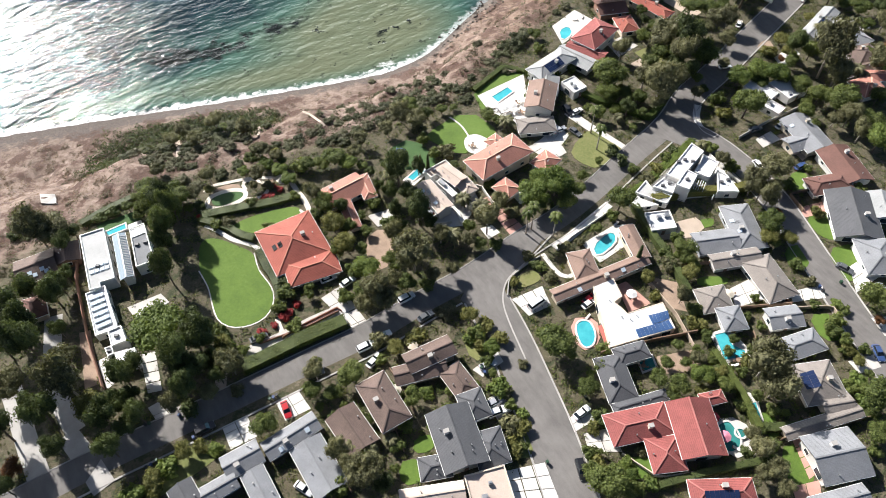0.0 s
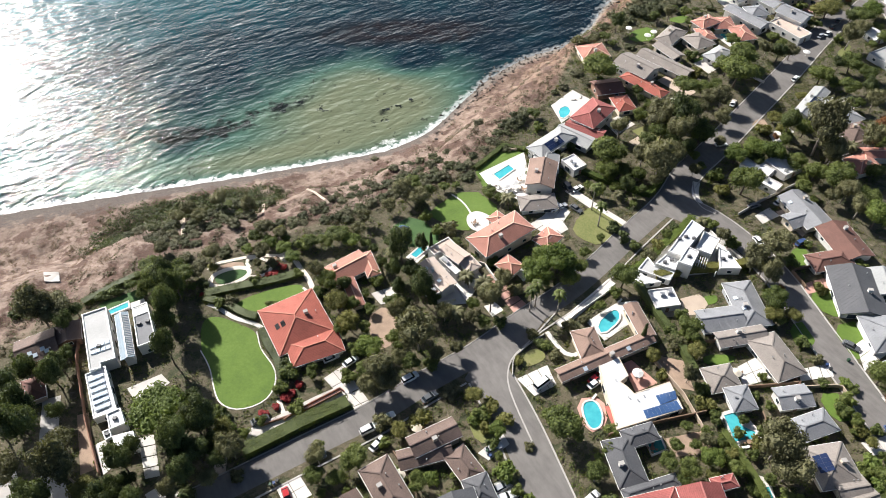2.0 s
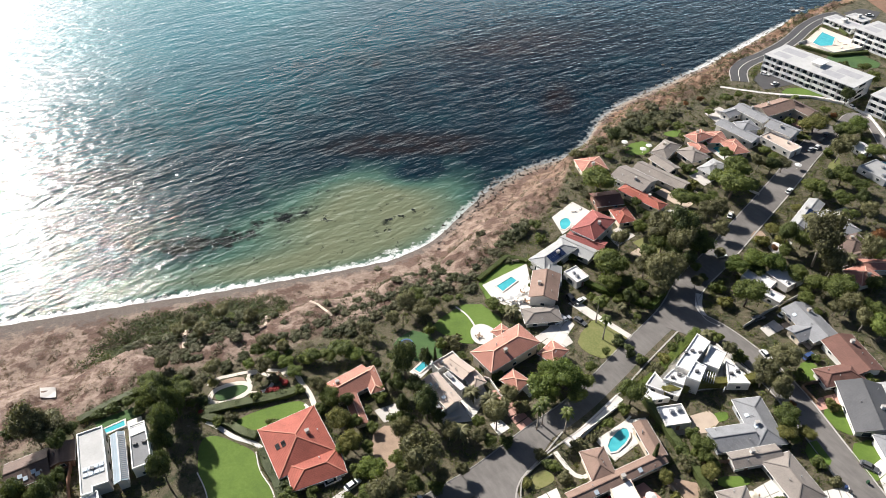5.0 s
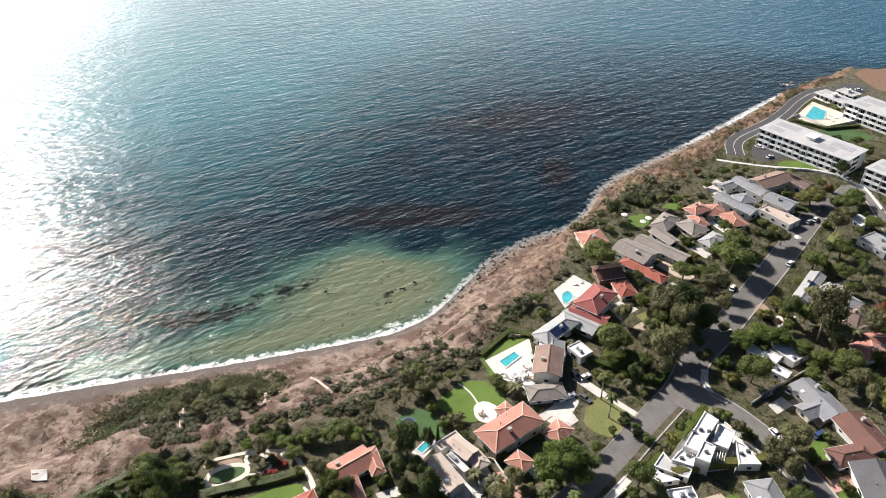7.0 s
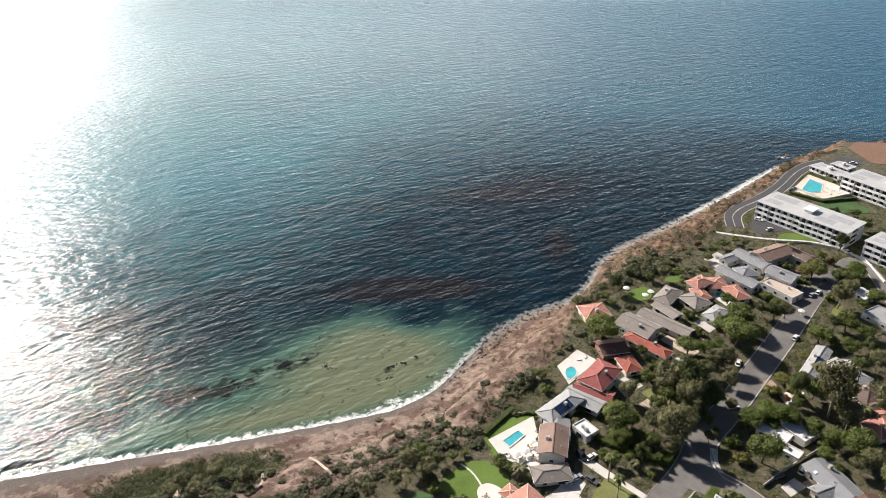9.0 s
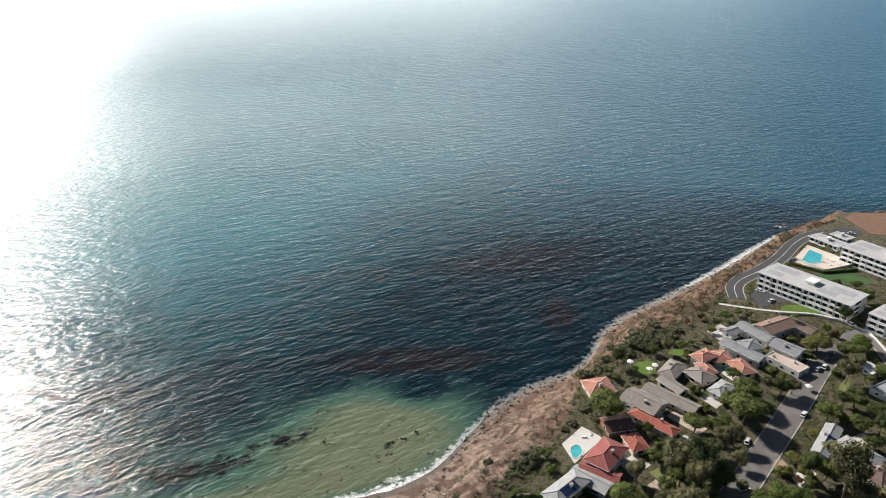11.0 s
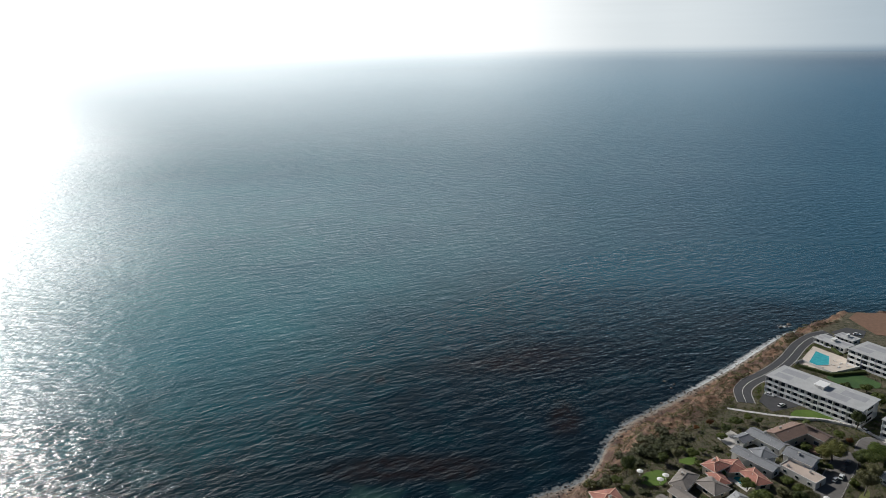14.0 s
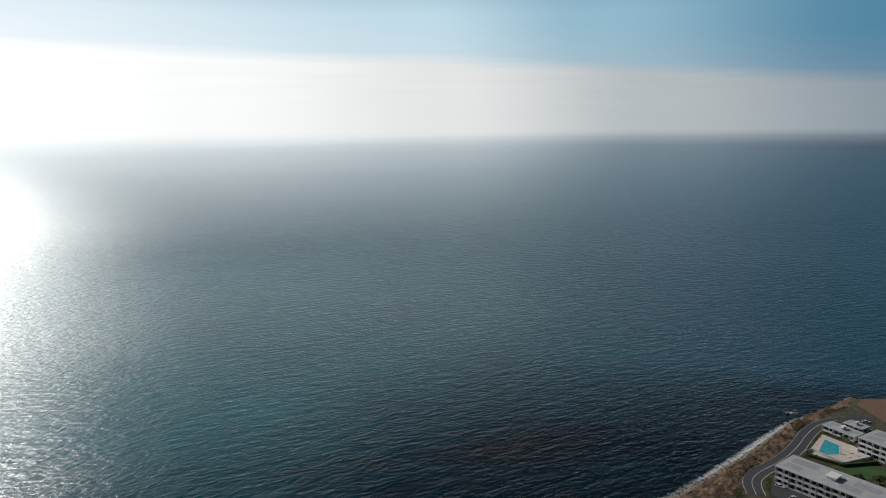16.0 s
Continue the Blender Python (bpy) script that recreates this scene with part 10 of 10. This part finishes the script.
plant("shrub", 72.1, 94.5, 1.4, 0.88)
plant("shrub_yellow", 68.8, 90.3, 1.4, 1.04)
plant("broad_a", 71.2, 86.9, 1.5, 0.96)
plant("shrub", 83.4, 92.5, 1.0, 0.96)
plant("shrub", 85.9, 88.9, 1.1, 1.04)
plant("shrub", 87.3, 97.7, 1.0, 1.12)
plant("shrub_light", 108.0, 95.1, 1.2, 0.92)
plant("shrub_light", 103.8, 88.2, 1.3, 1.00)
plant("shrub", 102.1, 95.3, 1.2, 0.92)
plant("broad_b", 103.5, 81.0, 1.2, 1.04)
plant("broad_a", 71.8, 110.2, 2.2, 1.12)
plant("broad_b", 70.1, 112.5, 1.9, 0.92)
plant("shrub", 73.7, 109.6, 1.5, 1.00)
plant("shrub", 78.3, 117.7, 1.0, 1.08)
plant("broad_a", 97.7, 115.5, 2.0, 1.00)
plant("broad_b", 96.9, 120.0, 1.7, 1.08)
plant("olive_a", -81.5, 185.0, 2.0, 0.72)
plant("broad_a", -69.4, 179.7, 2.3, 0.69)
plant("olive_b", -70.8, 177.0, 2.7, 0.78)
plant("olive_a", -82.0, 176.1, 2.7, 0.84)
plant("olive_b", -84.7, 171.1, 2.3, 0.69)
plant("bush_sage", -90.0, 171.7, 2.5, 1.00)
plant("bush_dark", -93.0, 169.1, 2.5, 1.04)
plant("bush_sage", -96.9, 166.7, 2.5, 1.08)
plant("olive_a", -75.6, 168.9, 2.6, 0.75)
plant("bush_dark", -72.2, 172.3, 2.4, 1.12)
plant("broad_b", -64.2, 172.5, 2.2, 0.75)
plant("olive_b", -61.1, 175.6, 2.3, 0.81)
plant("bush_sage", -59.5, 170.3, 2.4, 0.88)
plant("bush_dark", -66.6, 167.9, 2.4, 0.92)
plant("bush_sage", -74.4, 165.6, 2.4, 0.96)
plant("bush_dark", -78.8, 164.5, 2.4, 1.00)
plant("bush_sage", -85.0, 163.5, 2.4, 1.04)
plant("bush_dark", -89.8, 161.1, 2.4, 1.08)
plant("bush_sage", -80.2, 159.4, 2.3, 1.12)
plant("olive_a", -83.1, 151.8, 2.2, 0.87)
plant("bush_sage", -81.1, 155.8, 1.9, 0.92)
plant("bush_dark", -74.2, 156.7, 1.9, 0.88)
plant("bush_sage", -103.1, 171.1, 2.1, 1.00)
plant("bush_sage", -107.4, 170.1, 1.9, 1.08)
plant("bush_dark", -104.2, 165.9, 1.9, 0.96)
plant("olive_b", -52.5, 158.8, 2.5, 0.72)
plant("broad_a", -54.8, 156.4, 2.5, 0.81)
plant("broad_b", -44.8, 155.1, 2.1, 0.87)
plant("yellow_a", -47.3, 159.4, 1.8, 0.81)
plant("bush_dark", -59.4, 154.8, 1.9, 1.04)
plant("bush_dark", -63.8, 150.1, 1.9, 1.12)
plant("bush_sage", -68.8, 152.8, 1.9, 0.88)
plant("bush_dark", -44.4, 163.2, 1.7, 0.92)
plant("bush_sage", -40.9, 164.2, 1.9, 0.96)
plant("bush_dark", -34.1, 170.7, 1.9, 1.00)
plant("bush_sage", -28.8, 176.0, 2.0, 1.04)
plant("bush_dark", -23.2, 178.7, 1.8, 1.08)
plant("bush_sage", -31.1, 180.5, 1.8, 1.12)
plant("bush_sage", -36.3, 183.6, 1.8, 0.92)
plant("bush_sage", -19.6, 185.8, 1.8, 1.00)
plant("bush_dark", -14.0, 199.4, 1.9, 0.88)
plant("bush_dark", -5.7, 199.6, 1.9, 0.96)
plant("bush_sage", 0.5, 197.1, 1.9, 1.08)
plant("bush_sage", -39.8, 188.5, 1.2, 0.88)
plant("bush_sage", -36.1, 191.4, 1.2, 0.96)

# ---------------------------------------------------------------- parked cars and bins
car("white_suv", -15.3, 86.6, 28)
car("white", -11.1, 89.7, 28)
car("white_suv", -5.2, 101.4, 31)
car("grey", -0.1, 95.3, 34)
car("white", -13.1, 82.4, 49)
car("red", -33.5, 69.7, -66)
car("silver", 16.2, 70.1, 26)
car("white_suv", 16.7, 67.5, 19)
car("white_suv", -0.2, 79.7, 28)
car("white", -26.7, 108.8, 26)
car("white", -21.3, 107.4, 39)
car("van", 29.6, 98.3, 36)
car("red", 43.7, 99.4, 38)
car("white", 43.3, 97.9, 35)
car("black", 34.4, 53.0, -82)
car("white", 36.6, 66.7, 36)
car("white", 107.4, 197.6, 10)
car("blue", 94.9, 100.3, 17)
car("black", -52.1, 65.4, 30)
car("grey", -27.6, 79.4, 17)
car("silver", 15.4, 80.2, 21)
car("grey", 114.9, 107.0, -42)
car("white", 104.3, 148.2, -70)
car("blue", 117.1, 147.3, 27)
car("white", 117.4, 166.5, 35)
car("grey", 49.6, 166.2, -50)
car("grey", 108.5, 165.0, 20)
car("silver", 121.9, 99.5, -75)
car("grey", -43.1, 90.2, 27)
car("white", -27.3, 50.5, -33)
car("blue", 112.7, 80.3, -90)
car("white", 119.5, 222.0, 59)
car("silver", 44.8, 167.4, 32)
car("white_suv", 43.1, 166.7, 21)
car("white", 51.6, 176.2, 35)
car("black", 48.7, 176.7, -64)
car("grey", 66.8, 215.7, 28)
car("silver", 145.2, 216.7, 31)
car("white", 149.2, 236.8, 45)
car("white", 175.5, 269.4, 48)
car("white", 180.4, 342.2, -43)
car("white", 181.0, 330.9, 30)
car("white", 274.3, 416.5, -21)
car("grey", 184.6, 279.7, 46)
car("black", 179.9, 275.0, 46)
car("silver", 171.8, 267.7, 39)
car("white", 208.5, 304.4, -66)
car("silver", 190.6, 342.6, -64)
bin_at("black", -66.4, 66.9, -30)
bin_at("green", -65.6, 67.2, 7)
bin_at("blue", -58.9, 69.1, -16)
bin_at("black", -57.9, 69.8, 21)
bin_at("green", -57.2, 70.1, -2)
bin_at("blue", -62.6, 56.9, -25)
bin_at("black", -63.5, 56.4, 12)
bin_at("green", -61.6, 58.1, -11)
bin_at("blue", -54.3, 63.3, 26)
bin_at("black", -53.4, 63.7, 3)
bin_at("green", -37.8, 72.6, -20)
bin_at("blue", -37.0, 73.0, 17)
bin_at("black", -36.3, 73.5, -6)
bin_at("green", 13.7, 79.4, -29)
bin_at("blue", 14.4, 78.1, 8)
bin_at("black", 15.3, 74.5, -15)
bin_at("green", 27.0, 54.9, 22)
bin_at("blue", 37.5, 71.9, -1)
bin_at("black", 38.1, 70.8, -24)
bin_at("green", 42.0, 60.9, 13)
bin_at("blue", 105.8, 101.1, -10)
bin_at("black", 106.2, 99.8, 27)
bin_at("green", 112.1, 102.4, 4)
bin_at("blue", 105.9, 86.1, -19)
bin_at("black", 105.5, 87.3, 18)
lounger(23.4, 179.5, 0)
lounger(24.8, 178.3, 73)
lounger(26.3, 177.1, 146)
lounger(28.5, 177.5, 39)
lounger(30.3, 176.3, 112)
lounger(27.6, 174.7, 5)
lounger(56.8, 122.7, 0)
lounger(57.3, 121.0, 73)
lounger(57.8, 119.3, 146)
lounger(55.7, 125.8, 39)
lounger(74.4, 78.7, 112)
lounger(76.3, 78.2, 5)
lounger(80.6, 80.6, 78)
lounger(70.3, 56.8, 151)
lounger(42.4, 93.8, 44)
lounger(58.4, 227.7, 0)
lounger(61.4, 229.4, 73)
lounger(234.2, 375.3, 146)
lounger(235.8, 372.1, 39)
lounger(238.1, 379.9, 112)
lounger(239.7, 376.6, 5)
lounger(241.4, 373.3, 78)
lounger(226.2, 372.7, 151)
parasol(67.8, 59.1, "pink")
parasol(66.4, 63.9, "red")
parasol(54.7, 99.6, "white")
parasol(30.4, 178.8, "white")
parasol(27.4, 177.5, "white")
parasol(32.9, 183.1, "white")
parasol(90.0, 275.8, "white")
parasol(159.6, 253.3, "white")
parasol(96.8, 269.6, "white")
parasol(100.1, 272.3, "white")
parasol(14.0, 133.0, "cream")
parasol(-7.4, 73.4, "cream")
parasol(80.2, 98.7, "cream")
parasol(-3.4, 85.9, "cream")
patio_set(55.2, 100.1, 0)
patio_set(81.5, 99.7, 73)
patio_set(53.7, 78.6, 146)
patio_set(14.6, 133.3, 39)
patio_set(-2.1, 86.7, 112)
patio_set(-13.1, 74.6, 5)
patio_set(77.4, 79.4, 78)
patio_set(62.2, 102.7, 151)
patio_set(-47.6, 147.0, 44)
patio_set(6.5, 135.2, 117)
patio_set(88.4, 63.1, 10)
patio_set(33.2, 176.7, 0)
patio_set(31.8, 181.2, 73)
patio_set(15.6, 161.0, 146)
patio_set(149.4, 198.9, 0)
patio_set(158.6, 282.9, 73)
patio_set(135.3, 267.1, 146)
patio_set(90.6, 272.0, 39)
trampoline(-7.8, 158.2)
spa(72.3, 60.4)

# ---------------------------------------------------------------- scrub, ground cover and shore rocks
def free_ground(p, margin=0.4):
    """True where nothing is built, paved or planted as lawn."""
    ok = np.ones(len(p), bool)
    for r, width in ROADS:
        for c in range(0, len(r), 200):
            seg = r[c:c + 200]
            ok &= np.min(np.hypot(p[:, None, 0] - seg[None, :, 0], p[:, None, 1] - seg[None, :, 1]), axis=1) > width / 2 + 0.9
    for t in TAKEN:
        if t[0] == "rect":
            _, x, y, hw, hd, turn = t
            c, s = math.cos(radians(turn)), math.sin(radians(turn))
            dx, dy = p[:, 0] - x, p[:, 1] - y
            ok &= ~((np.abs(dx * c + dy * s) < hw + margin) & (np.abs(dy * c - dx * s) < hd + margin))
        else:
            ok &= ~inside(t[1], p)
    return ok


def field(x, y, f, a):
    """A smooth random field, about 0 to 1."""
    return 0.5 + 0.25 * (np.sin(f * x + a) * np.cos(f * 1.3 * y - a) + np.sin(f * 1.9 * (x + y) + 2 * a) * 0.7 + np.sin(f * 3.7 * x - f * 2.3 * y + a * 3) * 0.5)


def spread(n, x0, x1, y0, y1):
    return np.column_stack([rng.uniform(x0, x1, n), rng.uniform(y0, y1, n)])


def near_edge_bush(x, u):
    return np.exp(-((u - 0.93) / 0.13) ** 2)


_p = spread(60000, -200, 330, 60, 470)
_u = slope_u(_p[:, 0], _p[:, 1])
_f = field(_p[:, 0], _p[:, 1], 0.07, 1.0)
_on = free_ground(_p)
_p, _u, _f = _p[_on], _u[_on], _f[_on]
_r = rng.random(len(_p))
_bay = 1.5 * np.exp(-(((_p[:, 0] + 88) / 27) ** 4) - ((_p[:, 1] - 187 - 0.2 * (_p[:, 0] + 88)) / 17) ** 4)
_mid = np.exp(-(((_p[:, 0] + 8) / 42) ** 2)) * np.clip((_u - 0.25) * 2, 0, 1)
_bare = 1 - 0.9 * soft_spot(_p[:, 0], _p[:, 1], -52, 181, 17, 15) - 0.8 * soft_spot(_p[:, 0], _p[:, 1], -30, 203, 22, 7, 10)
_east = np.clip((_p[:, 0] - 70) / 30, 0, 1) * np.clip((_u - 0.3) * 3, 0, 1) * np.clip((265 - _p[:, 0]) / 40, 0, 1)
_slope = (_u > 0.13) & (_u < 1.05)
_k = _slope & (_r < 0.025 + 0.5 * near_edge_bush(_p[:, 0], _u) * np.clip(_f * 1.6, 0, 1) + 0.8 * _bay + 0.75 * _mid * _bare * np.clip(_f * 2 - 0.3, 0, 1) + 0.9 * _east * np.clip(_f * 2, 0, 1))
scrub("sage_scrub", _p[_k], rng.uniform(0.5, 1.9, _k.sum()), "sage", "grey-green coastal scrub over the bluff", 24, 0.17)
_k = rng.random(len(_p)) < 0.8 * _bay * _slope
scrub("dark_scrub", _p[_k], rng.uniform(0.9, 2.3, _k.sum()), "bush", "dense dark green scrub in the gully", 26, 0.16)
_q = spread(5200, -122, -52, 160, 206)
_qb = np.exp(-(((_q[:, 0] + 88) / 29) ** 4) - ((_q[:, 1] - 186 - 0.2 * (_q[:, 0] + 88)) / 16) ** 4)
_k = (rng.random(len(_q)) < 0.75 * _qb) & (slope_u(_q[:, 0], _q[:, 1]) > 0.09) & free_ground(_q)
scrub("gully_thicket", _q[_k], rng.uniform(1.0, 2.4, _k.sum()), "dark", "dark green thicket that fills the gully", 20, 0.17)
_q = spread(9000, 62, 262, 270, 460)
_qu = slope_u(_q[:, 0], _q[:, 1])
_k = (_qu > 0.22) & (_qu < 1.1) & (rng.random(len(_q)) < np.clip(field(_q[:, 0], _q[:, 1], 0.06, 2.0) * 2.4 - 0.75, 0, 1)) & free_ground(_q)
scrub("point_thicket", _q[_k], rng.uniform(0.8, 2.2, _k.sum()), "coast", "yellow-green scrub on the bluff below the point", 20, 0.17)
_r = rng.random(len(_p))
_k = _slope & (_r < (0.07 + 0.65 * np.clip(_f * 2.2 - 0.9, 0, 1) + 0.2 * _mid) * np.clip(_bare, 0.1, 1))
scrub("dry_scrub", _p[_k], rng.uniform(0.4, 1.6, _k.sum()), "scrub", "dry grey-brown scrub over the bluff", 20, 0.16)
_r = rng.random(len(_p))
_k = _slope & (_r < 0.06 + (0.55 + 0.4 * (_p[:, 0] < -95)) * np.clip(field(_p[:, 0], _p[:, 1], 0.11, 2.3) * 2.4 - np.where((_p[:, 0] < -95) | (_p[:, 0] > 120), 0.75, 1.2), 0, 1))
scrub("bracken", _p[_k], rng.uniform(0.4, 1.4, _k.sum()), "dry", "rust-brown dead bracken over the bluff", 19, 0.16)
_q = spread(118000, -130, 260, 30, 420)
_u2 = slope_u(_q[:, 0], _q[:, 1])
_q = _q[(_u2 > 1.0) & free_ground(_q, 0.7)]
_g = field(_q[:, 0], _q[:, 1], 0.13, 0.4)
_r = rng.random(len(_q))
for _name, _leaf, _label, _pick in (("ground_cover", "mid", "green ground cover between the gardens", (_r < 0.30) & (_g > 0.38)), ("dark_ground_cover", "dark", "dark ivy and low planting between the gardens", (_r > 0.82) & (_g < 0.6)),
                                    ("olive_ground_cover", "olive", "grey-green low planting between the gardens", (_r > 0.30) & (_r < 0.40)), ("pale_ground_cover", "yellow", "yellow-green low planting between the gardens", (_r > 0.40) & (_r < 0.45))):
    scrub(_name, _q[_pick], rng.uniform(0.35, 1.3, _pick.sum()), _leaf, _label, 13, 0.21)

# low planting along the walls of the houses and beside the streets
_e = []
for _t in TAKEN:
    if _t[0] == "rect":
        _, _x, _y, _hw, _hd, _turn = _t
        _c, _s = math.cos(radians(_turn)), math.sin(radians(_turn))
        for _dx, _dy, _n in ((0, -1, _hw), (0, 1, _hw), (-1, 0, _hd), (1, 0, _hd)):
            _w = rng.uniform(-1, 1, int(_n * 3))
            _o = rng.uniform(0.5, 1.9, len(_w))
            _lx, _ly = (_dx * (_hw + _o) + (_w * _hw if _dx == 0 else 0)), (_dy * (_hd + _o) + (_w * _hd if _dy == 0 else 0))
            _e.append(np.column_stack([_x + _lx * _c - _ly * _s, _y + _lx * _s + _ly * _c]))
for _line, _width in ROADS:
    if _width > 4.5:
        _d = np.gradient(_line, axis=0)
        _d /= np.maximum(np.hypot(_d[:, 0], _d[:, 1]), 1e-6)[:, None]
        for _sd in (-1, 1):
            for _ in range(3):
                _e.append(_line + np.stack([_d[:, 1], -_d[:, 0]], 1) * _sd * (_width / 2 + rng.uniform(1.3, 4.0, (len(_line), 1))) + rng.normal(0, 0.6, _line.shape))
_e = np.concatenate(_e)
_e = _e[(slope_u(_e[:, 0], _e[:, 1]) > 0.98) & free_ground(_e, 0.3) & (field(_e[:, 0], _e[:, 1], 0.21, 1.7) > 0.36)]
_r = rng.random(len(_e))
for _name, _leaf, _label, _pick in (("border_planting", "light", "bright green borders along house walls and streets", _r < 0.3), ("dark_border_planting", "dark", "dark green borders along house walls and streets", (_r > 0.3) & (_r < 0.6)),
                                    ("yellow_border_planting", "yellow", "yellow-green borders along house walls and streets", _r > 0.78)):
    scrub(_name, _e[_pick], rng.uniform(0.45, 1.25, _pick.sum()), _leaf, _label, 26, 0.17)

M_ROCK = plain("shore_rock", (0.13, 0.108, 0.09), 0.9, grain=1, amount=0.35)
for _x, _y, _r in ((263.1, 484.7, 1.6), (271.7, 489.7, 2.2), (268.0, 486.0, 1.1), (148.0, 405.0, 1.1), (149.0, 396.0, 0.9), (152.5, 401.0, 1.0), (291.0, 470.0, 2.4), (297.0, 466.0, 2.0), (286.0, 474.0, 1.7)):
    _bm = bmesh.new()
    bmesh.ops.create_icosphere(_bm, subdivisions=2, radius=1)
    for _v in _bm.verts:
        _v.co = Vector((_v.co.x * _r, _v.co.y * _r * 0.8, _v.co.z * _r * 0.75)) * (1 + 0.45 * noise.noise(_v.co * 1.4 + Vector((_x, _y, 0)))) + Vector((_x, _y, -0.25 * _r))
    _me = bpy.data.meshes.new("sea_rock")
    _bm.to_mesh(_me)
    _bm.free()
    _me.materials.append(M_ROCK)
    tagged(new("sea_rock", _me), "dark wet rock in the surf off the point", "rock", "sea rocks")
_t = spread(60000, 3, 300, 230, 490)
_u3 = slope_u(_t[:, 0], _t[:, 1])
_t = _t[(_u3 > -0.10) & (_u3 < 0.16) & (rng.random(len(_t)) < np.interp(_t[:, 0], (3, 15, 90, 150, 300), (0.5, 0.9, 0.6, 0.6, 0.6)))][:750]
_bm = bmesh.new()
bmesh.ops.create_icosphere(_bm, subdivisions=1, radius=1)
_unit = np.array([v.co[:] for v in _bm.verts])
_tri = np.array([[v.index for v in f.verts] for f in _bm.faces])
_bm.free()
_z = np.maximum(land(_t[:, 0], _t[:, 1]), -0.3)
_s = rng.uniform(0.2, 0.8, (len(_t), 1, 1)) * rng.uniform(0.6, 1.3, (len(_t), 1, 3))
_v = (_unit[None] * rng.uniform(0.75, 1.25, (len(_t), len(_unit), 1)) * _s + np.column_stack([_t, _z])[:, None]).reshape(-1, 3)
_fc = (_tri[None] + (np.arange(len(_t)) * len(_unit))[:, None, None]).reshape(-1, 3)
_me = bpy.data.meshes.new("shore_rocks")
_me.from_pydata(_v.tolist(), [], _fc.tolist())
_me.materials.append(M_ROCK)
tagged(new("shore_rocks", _me), "brown boulders along the waterline", "rocks", kind="stuff")
